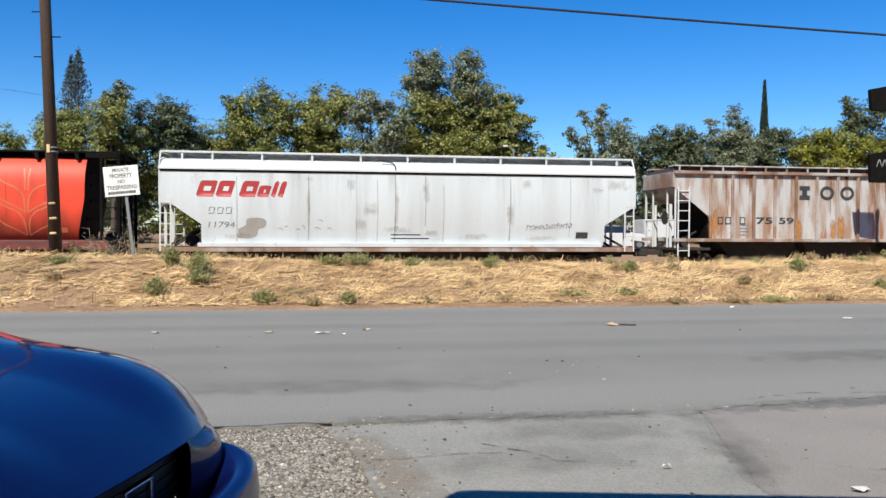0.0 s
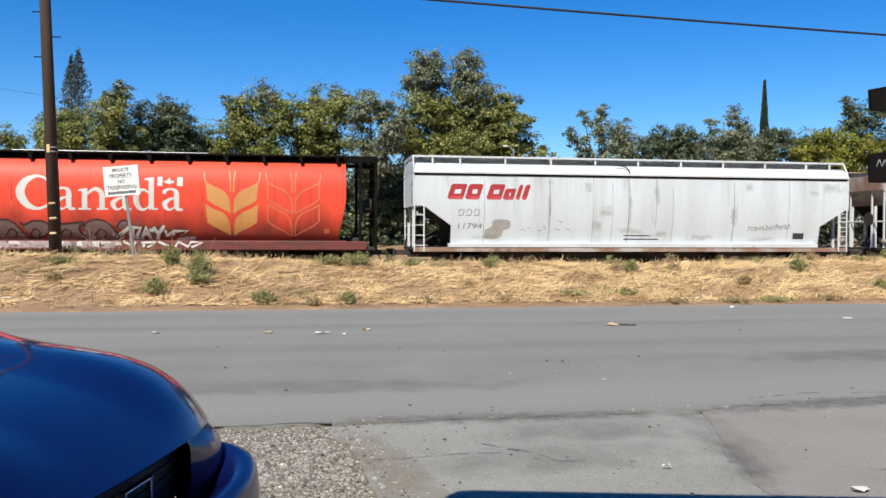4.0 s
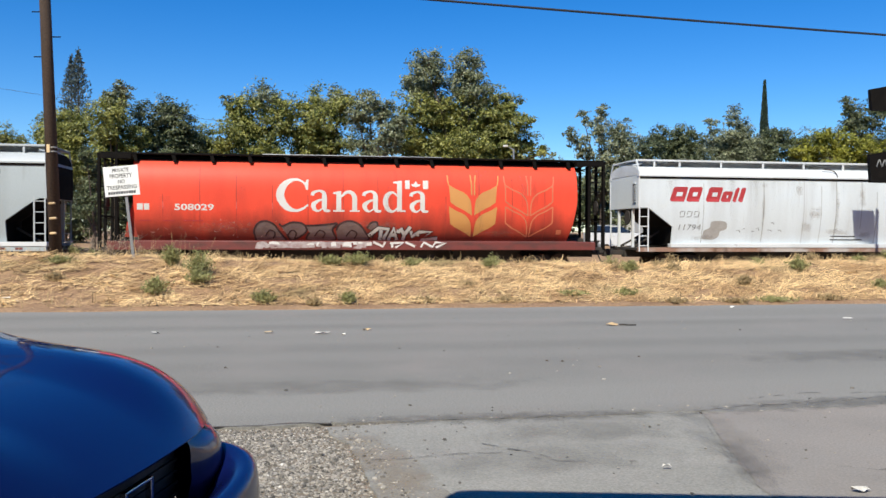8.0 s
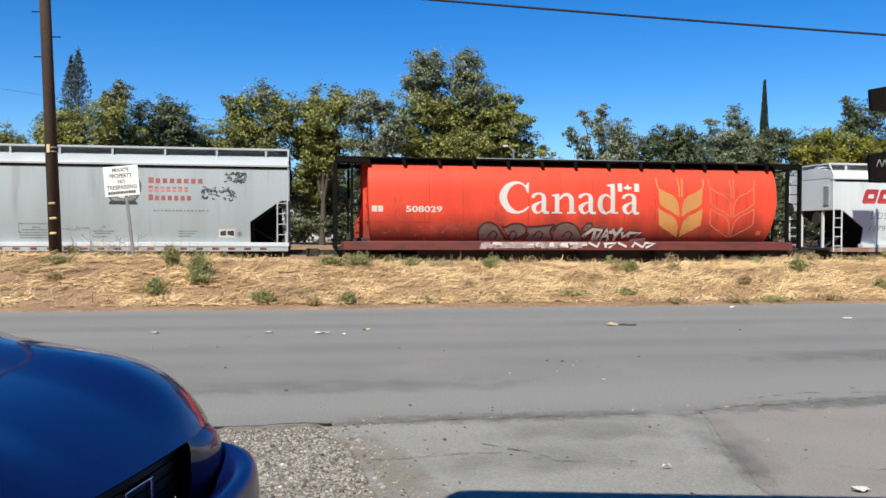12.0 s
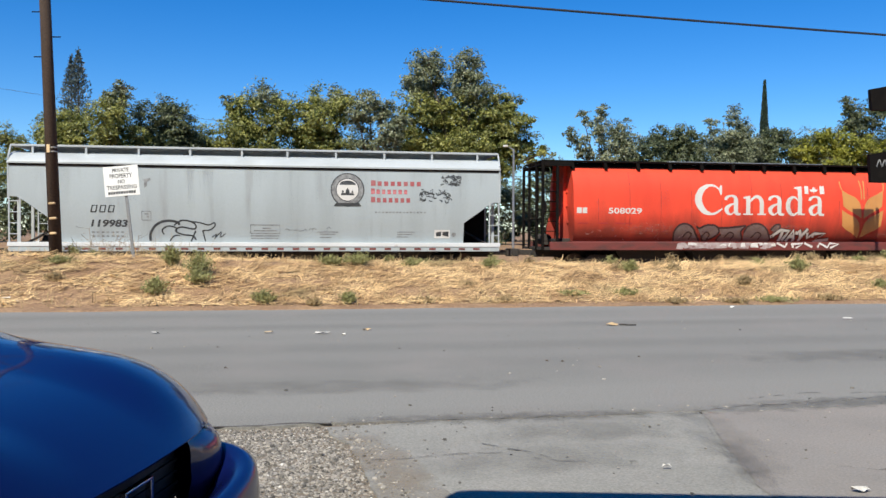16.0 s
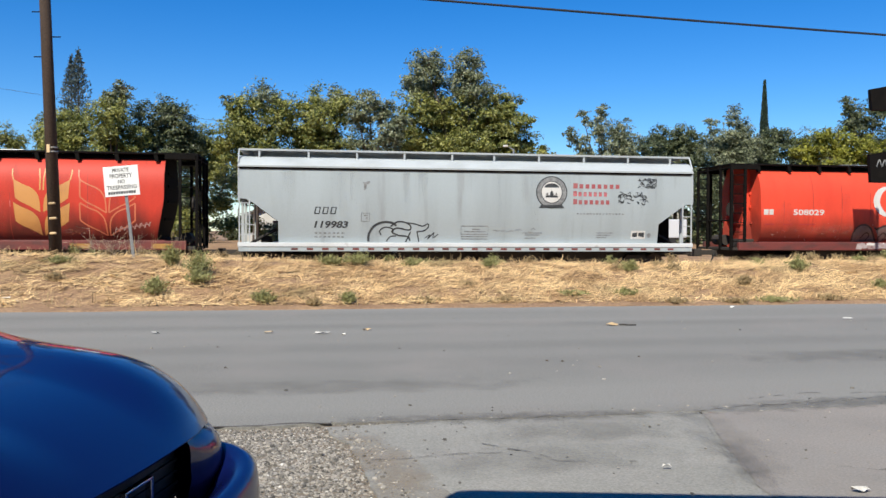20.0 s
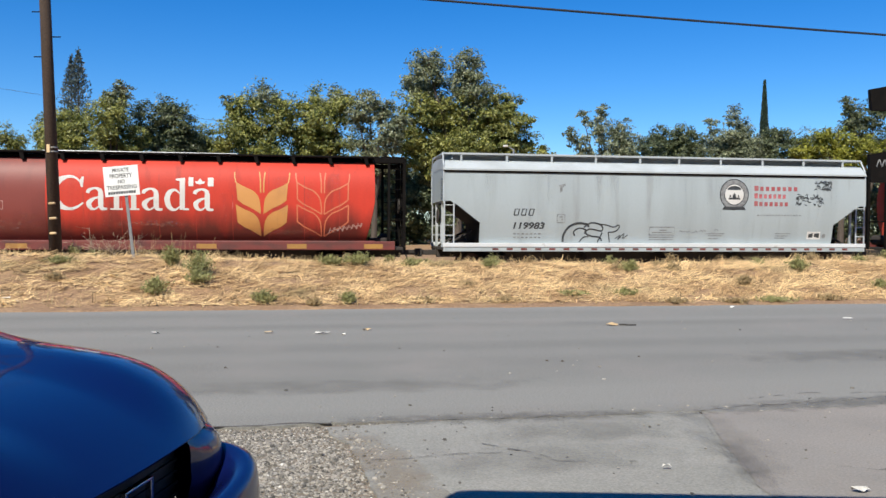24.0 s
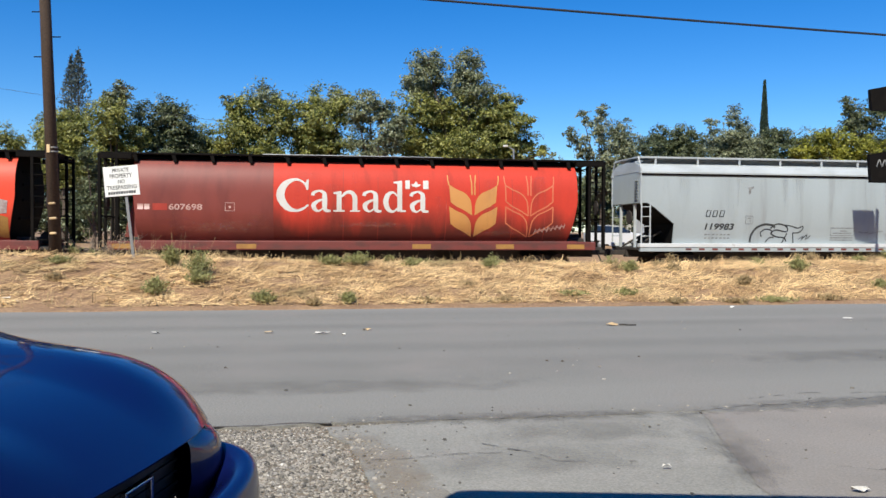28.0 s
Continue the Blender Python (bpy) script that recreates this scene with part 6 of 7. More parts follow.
            prism(bm, [(x - 0.05, 1.46), (x + 0.05, 1.46), (x + 0.05, 4.08), (x - 0.05, 4.08)], min(y * 1.5, y * 1.6), max(y * 1.5, y * 1.6))
            part("side_post", bm, M["rust_post"], w)
        bm = bmesh.new()
        ya, yb = sorted((y * 1.42, y * 1.64))
        box(bm, -9.5, 9.5, ya, yb, 4.02, 4.14, 0.01)
        part("top_chord", bm, M["rust_post"], w)
        bm = bmesh.new()
        box(bm, -9.5, 9.5, ya, yb, 1.34, 1.47, 0.01)
        part("side_sill", bm, M["rust_post"], w)
        bm = bmesh.new()
        ya, yb = sorted((y * 0.8, y * 1.4))
        box(bm, -9.4, 9.4, ya, yb, 4.33, 4.38, 0.008)
        part("running_board", bm, M["rust_sheet"], w)
        for i in range(21):
            bm = bmesh.new()
            x = -9.2 + i * 0.92
            box(bm, x - 0.03, x + 0.03, min(y * 1.34, y * 1.39), max(y * 1.34, y * 1.39), 4.1, 4.33)
            part("bracket", bm, M["rust_post"], w)
        for xa, xb in ((-9.32, -8.86), (8.86, 9.32)):
            ladder(w, xa, xb, y * 1.55, 0.75, 3.5, 7, M["white_roof"])
    bm = bmesh.new()
    prism(bm, [(-9.5, 4.1), (9.5, 4.1), (9.3, 4.3), (-9.3, 4.3)], -1.2, 1.2)
    part("roof", bm, M["under"], w)
    for k in (-1, 1):
        end_gear(w, k * 9.4, k, M["white_roof"], True)
        for y in (-1.45, -0.7, 0.7, 1.45):
            bm = bmesh.new()
            box(bm, k * 9.4 - 0.03, k * 9.4 + 0.03, y - 0.03, y + 0.03, 1.1, 4.1)
            part("end_post", bm, M["white_roof"], w)
        bm = bmesh.new()
        rod(bm, (k * 9.4, -1.5, 2.2), (k * 9.4, 1.5, 2.2), 0.03, seg=6)
        part("end_rail", bm, M["white_roof"], w)
    bays(w, (-5.6, -1.9, 1.9, 5.6), 1.46, M["under"], 1.84)
    # orange rust at the feet of some posts, and streaks below the top chord
    rnd = random.Random(61)
    for x, wd, h, y in ((-7.78, 0.6, 1.25, -1.505), (-7.97, 0.12, 1.0, -1.604), (-4.29, 0.12, 1.1, -1.604), (-4.12, 0.35, 0.8, -1.505), (-2.45, 0.12, 1.2, -1.604), (-2.3, 0.5, 1.0, -1.505), (-2.62, 0.3, 0.8, -1.505),
                        (-5.2, 0.12, 0.6, -1.604), (0.3, 0.4, 0.9, -1.505), (3.05, 0.12, 1.2, -1.604), (5.0, 0.4, 1.0, -1.505)):
        b = bmesh.new()
        flat(b, [(x - wd / 2, 1.3), (x + wd / 2, 1.3), (x + wd / 2, 1.48 + h), (x - wd / 2, 1.48 + h)], y)
        part("rust_streak", b, M["streak_orange"], w, "orange rust streak")
    for i in range(46):
        x = -7.8 + 15.6 * rnd.random()
        wd, h = rnd.uniform(0.15, 0.6), rnd.uniform(0.7, 2.6)
        b = bmesh.new()
        flat(b, [(x - wd / 2, 4.01 - h), (x + wd / 2, 4.01 - h), (x + wd / 2, 4.01), (x - wd / 2, 4.01)], -1.504 - 0.0001 * i)
        part("rust_streak", b, M["streak_brown"] if i % 4 else M["grime"], w, "brown rust streak below the roof")
    for i in range(18):
        x = -7.95 + i * 0.916
        b = bmesh.new()
        flat(b, [(x - 0.05, 1.5), (x + 0.05, 1.5), (x + 0.05, 4.0), (x - 0.05, 4.0)], -1.603)
        part("rust_streak", b, M["streak_brown"], w, "brown rust on a post")
    # big letters as plain shapes
    for cx in (-2.9, -2.0):
        b = stroke(bmesh.new(), arc(cx, 3.32, 0.25, 0.22, 0, 360, 20), 0.13)
        for v in b.verts:
            v.co.y = -1.512
        part("marking", b, M["black_mark"], w, "large black painted ring")
    b = bmesh.new()
    flat(b, [(-4.12, 3.04), (-3.66, 3.04), (-3.66, 3.22), (-3.78, 3.22), (-3.78, 3.42), (-3.66, 3.42), (-3.66, 3.6), (-4.12, 3.6), (-4.12, 3.42), (-4.0, 3.42), (-4.0, 3.22), (-4.12, 3.22)])
    for v in b.verts:
        v.co.y = -1.512
    part("marking", b, M["black_mark"], w, "large black painted block")
    for body, xa, xb in (("75", -5.98, -5.28), ("59", -5.0, -4.36)):
        b = lettering(body, xa, xb, 2.06, 2.32, 0.02)
        for v in b.verts:
            v.co.y = -1.512
        part("number", b, M["black_mark"], w, "black digits between two posts")["kind"] = "stuff"
    for xa in (-7.62, -7.3, -6.68):
        b = stroke(bmesh.new(), [(xa, 2.06), (xa + 0.2, 2.06), (xa + 0.2, 2.31), (xa, 2.31), (xa, 2.06)], 0.05)
        for v in b.verts:
            v.co.y = -1.512
        part("reporting_mark", b, M["black_mark"], w, "black painted outline")
    b = bmesh.new()
    for i in range(4):
        stroke(b, [(-6.7, 1.62 + i * 0.13), (-6.3, 1.62 + i * 0.13)], 0.04)
    for v in b.verts:
        v.co.y = -1.512
    part("small_print", b, M["faded_mark"], w)
    return w


WAGONS = [(build_rust(), 46.5, 6.9), (build_white(), 26.46, 6.6), (cylinder_hopper("bright orange-red cylindrical hopper wagon with white lettering and spray", M["red_paint"], False, True), 6.8, 6.9),
          (build_grey(), -12.93, 6.6), (cylinder_hopper("dull red cylindrical hopper wagon with white lettering and maroon panel", M["red_paint_dull"], True, False), -32.48, 6.9),
          (cylinder_hopper("orange-red cylindrical hopper wagon with white lettering and sprayed end", M["red_paint"], False, True, True), -52.76, 6.9)]
WHEELS = [(truck(w, -x) + truck(w, x)) for w, _, x in WAGONS]


# ---- roadside ----
def build_pole():
    p = thing("utility_pole", "leaning dark brown wooden utility pole with metal bands", "utility pole", pose(-9.37, 20.0, 0.85))
    bm = bmesh.new()
    top = (-0.43, 0.0, 11.2)
    rod(bm, (0, 0, -0.4), top, 0.148, 0.112, 16)
    part("pole", bm, M["wood"], p, smooth=True)
    k = lambda z: (top[0] * z / 11.2, 0, z)
    for z in (2.62, 2.72):
        bm = bmesh.new()
        rod(bm, k(z), k(z + 0.03), 0.143, seg=16)
        part("band", bm, M["brown_patch"], p, "tan metal band")
    bm = bmesh.new()
    box(bm, k(2.7)[0] - 0.05, k(2.7)[0] + 0.03, -0.17, -0.13, 2.6, 2.8, 0.01)
    part("tag", bm, M["litter_warm"], p)
    for z, s in ((1.38, 0.1), (1.02, 0.12), (0.66, 0.1)):
        bm = bmesh.new()
        x = k(z)[0]
        rod(bm, (x - 0.06, -0.14, z), (x + s, -0.17, z + 0.01), 0.028, seg=8)
        part("step_bolt", bm, M["litter_warm"], p, "pale step bolt")
    for z, s in ((4.92, -1), (5.4, 1), (6.0, -1)):
        bm = bmesh.new()
        x = k(z)[0]
        rod(bm, (x, 0, z), (x + s * 0.33, 0, z), 0.014, seg=6)
        part("step_bolt", bm, M["black"], p)
    bm = bmesh.new()
    box(bm, top[0] - 1.2, top[0] + 1.2, -0.2, -0.1, 9.6, 9.75, 0.01)
    part("crossarm", bm, M["wood"], p)


def hang(name, a, b, sag, r, label, m="wire"):
    cu = bpy.data.curves.new(name, "CURVE")
    cu.dimensions, cu.bevel_depth, cu.bevel_resolution = "3D", r, 2
    sp = cu.splines.new("POLY")
    n = 48
    sp.points.add(n)
    for i in range(n + 1):
        t = i / n
        q = Vector(a).lerp(Vector(b), t)
        sp.points[i].co = (q.x, q.y, q.z - 4 * sag * t * (1 - t), 1)
    cu.materials.append(M[m])
    return tagged(new(name, cu), label, "cable")


def build_sign():
    sg = thing("warning_sign", "tilted white no-trespassing sign on a steel post", "sign", pose(-7.46, 19.9, 0.86, 0, -6.5, 0))
    bm = bmesh.new()
    box(bm, -0.035, 0.035, -0.008, 0.008, 0.0, 2.3)
    box(bm, -0.03, -0.018, 0.008, 0.035, 0.0, 2.3)
    box(bm, 0.018, 0.03, 0.008, 0.035, 0.0, 2.3)
    part("post", bm, M["steel"], sg)
    tilt = Matrix.Translation((-0.06, -0.03, 1.94)) @ Matrix.Rotation(radians(1.5), 4, "Y")
    bm = bmesh.new()
    box(bm, -0.42, 0.42, -0.012, 0.0, -0.36, 0.36, 0.004)
    pl = part("sign_plate", bm, M["sign_white"], sg)
    pl.matrix_basis = tilt
    rows = (("PRIVATE", -0.2, 0.2, 0.215, 0.31), ("PROPERTY", -0.27, 0.27, 0.075, 0.175), ("NO", -0.08, 0.08, -0.055, 0.035), ("TRESPASSING", -0.36, 0.36, -0.2, -0.1))
    for t, a, b, z0, z1 in rows:
        bm = lettering(t, a, b, z0, z1, 0.012)
        for v in bm.verts:
            v.co.y = -0.015
        q = part("wording", bm, M["black_mark"], pl, "black word " + t)
    bm = bars(-0.34, 0.34, -0.31, -0.245, 11, 0.25)
    for v in bm.verts:
        v.co.y = -0.015
    part("owner_bar", bm, M["black_mark"], pl)


def build_signal():
    """Dark signal heads on a mast beside the track, seen from behind."""
    sg = thing("railway_signal", "black railway signal heads on a steel mast", "signal", pose(15.72, 29.85, -0.3))
    bm = bmesh.new()
    rod(bm, (0.62, 0, 0), (0.62, 0, 7.4), 0.07, seg=12)
    part("mast", bm, M["black"], sg)
    for z0, z1 in ((6.34, 7.08), (3.74, 4.74)):
        bm = bmesh.new()
        prism(bm, [(-0.38, z1), (-0.3, z0), (0.5, z0 - 0.02), (0.5, z1 + 0.16)], -0.08, 0.12)
        hd = part("signal_head", bm, M["black"], sg)
        bm = bmesh.new()
        box(bm, 0.45, 0.62, -0.04, 0.04, (z0 + z1) / 2 - 0.05, (z0 + z1) / 2 + 0.05)
        part("arm", bm, M["black"], sg)
        for x in (-0.05, 0.3):
            b = bmesh.new()
            rod(b, (x, 0.1, (z0 + z1) / 2), (x, 0.26, (z0 + z1) / 2), 0.15, 0.15, 14)
            part("hood", b, M["black"], hd)
    bm = bmesh.new()
    for i in range(3):
        stroke(bm, curve3([(-0.12 + i * 0.2, 4.3), (-0.02 + i * 0.2, 4.55), (0.05 + i * 0.2, 4.35)], 4), 0.04)
    for v in bm.verts:
        v.co.y = -0.084
    part("sprayed_tag", bm, M["faded_mark"], sg, "pale sprayed scribble")


def bush(s, p, h, w, material, n, seed, label, name="weed"):
    """A low weed: stems from one foot, with small narrow leaves."""
    rnd = random.Random(seed)
    o = at(s, p, ground_z(s, p) - 0.02)
    verts, faces = [], []
    sv, sf = [], []
    for i in range(n):
        a = rnd.uniform(0, 6.283)
        lean = rnd.uniform(0.05, 1.0)
        tip = Vector((math.cos(a) * w * lean, math.sin(a) * w * lean * 0.8, h * rnd.uniform(0.45, 1.0) * (1.15 - 0.45 * lean)))
        k = len(sv)
        sv += [(-0.006, 0, 0), (0.006, 0, 0), tuple(tip)]
        sf.append((k, k + 1, k + 2))
        for j in range(15):
            t = rnd.uniform(0.25, 1.05)
            q = Vector((tip.x * t, tip.y * t, tip.z * t ** 0.8)) + Vector((rnd.gauss(0, 0.03), rnd.gauss(0, 0.03), rnd.gauss(0, 0.02)))
            d = Vector((rnd.gauss(0, 1), rnd.gauss(0, 1), rnd.gauss(1.3, 0.7))).normalized()
            e = d.cross(Vector((rnd.gauss(0, 1), rnd.gauss(0, 1), rnd.gauss(0, 1)))).normalized()
            l, b = rnd.uniform(0.05, 0.12), rnd.uniform(0.005, 0.012)
            k = len(verts)
            verts += [tuple(q), tuple(q + d * l * 0.5 + e * b), tuple(q + d * l), tuple(q + d * l * 0.5 - e * b)]
            faces.append((k, k + 1, k + 2, k + 3))
    b = thing(name, label, "weed", Matrix.Translation(o), "roadside weeds")
    raw("stem", sv, sf, M["bush_dry"], b)
    raw("foliage", verts, faces, material, b)


def build_weeds():
    g, dr = M["bush"], M["bush_dry"]
    # x, y on the bank, height, half width
    for i, (x, y, h, w, m, n) in enumerate(((-6.35, 19.3, 0.5, 0.26, g, 90), (-5.55, 18.7, 0.62, 0.42, g, 130), (-5.4, 18.2, 0.4, 0.35, g, 80), (-6.1, 17.55, 0.4, 0.32, g, 100), (-3.75, 17.3, 0.26, 0.3, g, 80),
                                            (-2.0, 17.5, 0.26, 0.2, g, 60), (-0.8, 20.9, 0.22, 0.3, g, 60), (4.8, 21.2, 0.3, 0.25, g, 70), (9.3, 21.6, 0.38, 0.35, g, 100), (7.4, 20.2, 0.3, 0.2, dr, 50),
                                            (-9.0, 19.3, 0.16, 0.45, g, 50), (-8.6, 18.2, 0.16, 0.3, dr, 40), (4.2, 19.0, 0.14, 0.35, g, 50), (7.6, 18.8, 0.1, 0.6, g, 45), (9.0, 19.2, 0.12, 0.5, dr, 40),
                                            (-2.1, 20.7, 0.34, 0.5, g, 110), (-2.8, 20.6, 0.3, 0.4, g, 80), (1.2, 21.2, 0.3, 0.3, g, 50), (6.0, 21.5, 0.2, 0.3, dr, 50), (-2.7, 17.2, 0.12, 0.2, dr, 40), (6.6, 18.5, 0.08, 0.5, dr, 40), (5.2, 18.4, 0.09, 0.5, dr, 50), (3.0, 18.9, 0.1, 0.5, g, 45), (10.8, 20.4, 0.2, 0.3, g, 50),
                                            (1.4, 18.2, 0.08, 0.5, dr, 40), (-0.4, 17.9, 0.08, 0.4, dr, 40), (0.6, 19.4, 0.1, 0.3, dr, 40))):
        s, p = sp_of(x, y)
        bush(s, p, h, w, m, n, 100 + i, "grey-green weed on the dry bank" if m is g else "dry brown weed on the bank")
    rnd = random.Random(77)
    for i in range(40):
        s, p = rnd.uniform(-18, 22), rnd.gauss(-9.1, 0.25)
        bush(s, p, rnd.uniform(0.12, 0.34), rnd.uniform(0.1, 0.3), rnd.choice((g, dr, dr)), 22, 300 + i, "small weed along the top of the bank")
    def stalk(r):
        s, p = r.gauss(-8.9, 0.8), r.gauss(-9.2, 0.3)
        return at(s, p, ground_z(s, p) - 0.02), Vector((r.gauss(0.1, 0.3), r.gauss(0, 0.2), 1)).normalized(), Vector((1, 0, 0))
    v, f = quads(46, random.Random(15), stalk, lambda r: (r.uniform(0.2, 0.7), r.uniform(0.003, 0.006)))
    tagged(raw("dry_stalk", v, f, M["bush_dry"]), "tall dry brown stalks round the sign post", "dry stalks", kind="stuff")
    # a dead shrub of pale branching twigs between the pole and the sign
    rnd = random.Random(19)
    tw = thing("dead_shrub", "leafless grey shrub of tangled pale twigs", "shrub", Matrix.Translation((-8.4, 20.55, 0.9)), "roadside weeds")
    for i in range(17):
        x, y = rnd.uniform(-0.62, 0.72), rnd.uniform(-0.3, 0.3)
        h = rnd.uniform(0.25, 0.6) * (1.5 if rnd.random() < 0.15 else 1.0)
        bm = bmesh.new()
        tip = Vector((x + rnd.gauss(0, 0.22), y + rnd.gauss(0, 0.12), h))
        rod(bm, (x, y, -0.1), tip, 0.008, 0.005, 4)
        for k in range(4):
            t = rnd.uniform(0.3, 1.0)
            q = Vector((x, y, -0.1)).lerp(tip, t)
            e = q + Vector((rnd.gauss(0, 0.14), rnd.gauss(0, 0.1), rnd.uniform(-0.02, 0.2)))
            rod(bm, q, e, 0.005, 0.003, 3)
            rod(bm, e, e + Vector((rnd.gauss(0, 0.07), rnd.gauss(0, 0.05), rnd.uniform(0.0, 0.1))), 0.005, 0.003, 3)
        part("twig", bm, M["dead_twig"], tw)


# ---- trees ----
def leaves(rnd, lobes, per, size, y_spread=1.0):
    """Leaves in clumps over the lobes: each leaf is a small bent blade."""
    rs = np.random.RandomState(rnd.randrange(10 ** 6))
    vs = []
    for (x, y, z, r) in lobes:
        clumps = max(12, int(20 * r * r))
        d = rs.normal(size=(clumps, 3))
        d /= np.linalg.norm(d, axis=1)[:, None]
        reach = rs.uniform(0.4, 0.95, (clumps, 1))
        tuft = rs.rand(clumps, 1) < 0.24
        reach += np.where(tuft & (d[:, 2:] > -0.2), rs.uniform(0.15, 0.42, (clumps, 1)), 0.0)
        centre = np.array([x, y, z]) + d * np.array([1, y_spread, 0.92]) * r * reach
        n = int(per * 1.25 * r * r) + 40
        which = rs.randint(0, clumps, n)
        off = rs.normal(size=(n, 3)) * min(0.24, 0.23 * r) * np.array([1.0, 1.0, 0.6])
        q = centre[which] + off
        out = q - np.array([x, y, z])
        nrm = out / (np.linalg.norm(out, axis=1)[:, None] + 1e-6) * 0.7 + rs.normal(size=(n, 3)) * 0.5 + np.array([0, 0, 0.7])
        nrm /= np.linalg.norm(nrm, axis=1)[:, None]
        u = np.cross(nrm, rs.normal(size=(n, 3)))
        u /= np.linalg.norm(u, axis=1)[:, None]
        v = np.cross(nrm, u)
        a = (size * rs.uniform(0.55, 1.3, n))[:, None]
        b = a * rs.uniform(0.34, 0.62, (n, 1))
        lift = nrm * a * 0.08
        vs.append(np.stack([q - u * a * 0.5, q + v * b * 0.5 + lift, q + u * a * 0.5, q - v * b * 0.5 + lift], 1).reshape(-1, 3))
    verts = np.concatenate(vs)
    faces = np.arange(len(verts)).reshape(-1, 4)
    return verts.tolist(), faces.tolist()


def tree(label, x, y, lobes, leaf, per=820, size=0.235, seed=1, trunk_r=0.2, name="tree", split=99.0):
    """Lobes of (x, z, radius) in the plane of the tree; limbs reach to each of them."""
    rnd = random.Random(seed)
    zg = 0.55
    t = thing(name, label, "tree", Matrix.Translation((x, y, zg)), "trees behind the track")
    lo = [(a - x, rnd.uniform(-0.9, 0.9) * (1.0 + r * 0.4), z - zg, r) for a, z, r in lobes]
    fork = min(l[2] for l in lo) * 0.55
    bm = bmesh.new()
    rod(bm, (0, 0, -0.3), (0.1, 0, fork), trunk_r * 1.25, trunk_r * 0.85, 10)
    part("trunk", bm, M["trunk"], t)
    for a, b, c, r in lo:
        bm = bmesh.new()
        mid = Vector((a * 0.45, b * 0.45, fork + (c - fork) * 0.55))
        rod(bm, (0.1, 0, fork - 0.1), mid, trunk_r * 0.6, trunk_r * 0.35, 7)
        rod(bm, mid, (a, b, c), trunk_r * 0.35, trunk_r * 0.12, 6)
        for q in range(3):
            d = Vector((rnd.gauss(0, 1), rnd.gauss(0, 1), rnd.gauss(0.3, 1))).normalized() * r * 0.9
            rod(bm, (a, b, c), (a + d.x, b + d.y, c + d.z), trunk_r * 0.12, 0.012, 5)
        part("limb", bm, M["trunk"], t)
    fill = [(a * 0.85, b * 0.6, c - r * 0.9, r * 0.9) for a, b, c, r in lo if c - r > 4.5]
    # tops get grey-green leaves: the sky's reflection put into their colour
    for nm, sel, mt in (("crown", [q for q in lo + fill if q[2] + zg <= split], leaf), ("upper_crown", [q for q in lo + fill if q[2] + zg > split], M["leaf_grey"])):
        if sel:
            v, f = leaves(rnd, sel, per, size)
            raw(nm, v, f, mt, t)


def spire(label, x, y, z0, z1, r, leaf, n, seed, whorls, name):
    """A conifer: whorled branches that shorten upwards, or a tight column."""
    rnd = random.Random(seed)
    t = thing(name, label, "tree", Matrix.Translation((x, y, 0.55)), "trees behind the track")
    h = z1 - 0.55
    bm = bmesh.new()
    rod(bm, (0, 0, -0.3), (0, 0, h * 0.97), 0.28, 0.03, 9)
    part("trunk", bm, M["trunk"], t)
    verts, faces = [], []
    base = z0 - 0.55
    for i in range(n):
        k = rnd.random() ** 0.8
        z = base + (h - base) * k
        if whorls:
            z = base + (h - base) * (round(k * whorls) + rnd.gauss(0, 0.3)) / whorls
        k = min(1, max(0, (z - base) / (h - base)))
        rr = r * (1 - k) ** (0.75 if whorls else 0.85) * (0.15 + 0.85 * rnd.random() ** 0.6) * (rnd.choice((0.75, 1.0, 1.15)) if whorls else 1)
        a = rnd.choice(range(7)) * 0.9 + round(k * whorls) * 0.6 + rnd.gauss(0, 0.16) if whorls else rnd.uniform(0, 6.283)
        q = Vector((math.cos(a) * rr, math.sin(a) * rr, z + (rr * 0.22 if whorls else 0)))
        d = Vector((math.cos(a) * 0.5 + rnd.gauss(0, 0.4), math.sin(a) * 0.5 + rnd.gauss(0, 0.4), rnd.gauss(0.7, 0.4))).normalized()
        e = d.cross(Vector((rnd.gauss(0, 1), rnd.gauss(0, 1), rnd.gauss(0, 1)))).normalized()
        l, b = (rnd.uniform(0.2, 0.42), rnd.uniform(0.04, 0.1)) if whorls else (rnd.uniform(0.14, 0.3), rnd.uniform(0.02, 0.05))
        if not whorls:
            d = (d + Vector((0, 0, 1.2))).normalized()
        c = len(verts)
        verts += [tuple(q), tuple(q + d * l * 0.5 + e * b), tuple(q + d * l), tuple(q + d * l * 0.5 - e * b)]
        faces.append((c, c + 1, c + 2, c + 3))
    raw("crown", verts, faces, leaf, t)


def build_trees():
    g, y, k, gr = M["leaf"], M["leaf_yellow"], M["leaf_dark_shaded"], M["leaf_grey"]
    tree("broad olive-green tree with yellowing leaves", -28.5, 62, [(-32.2, 8.2, 1.19), (-30.1, 9.3, 1.27), (-28.4, 9.7, 1.49), (-26.9, 8.9, 1.49), (-28.6, 8.0, 1.7), (-27.5, 6.2, 1.8), (-30.5, 6.2, 1.8)], g, seed=1)
    tree("slender tree with loose grey-green top", -24.0, 60, [(-24.0, 11.1, 1.05), (-24.6, 11.6, 0.58), (-22.9, 11.8, 0.58), (-23.8, 9.9, 1.36), (-24.8, 8.5, 1.44), (-23.0, 8.5, 1.44), (-24, 6.5, 1.7)], g, seed=2, split=10.5)
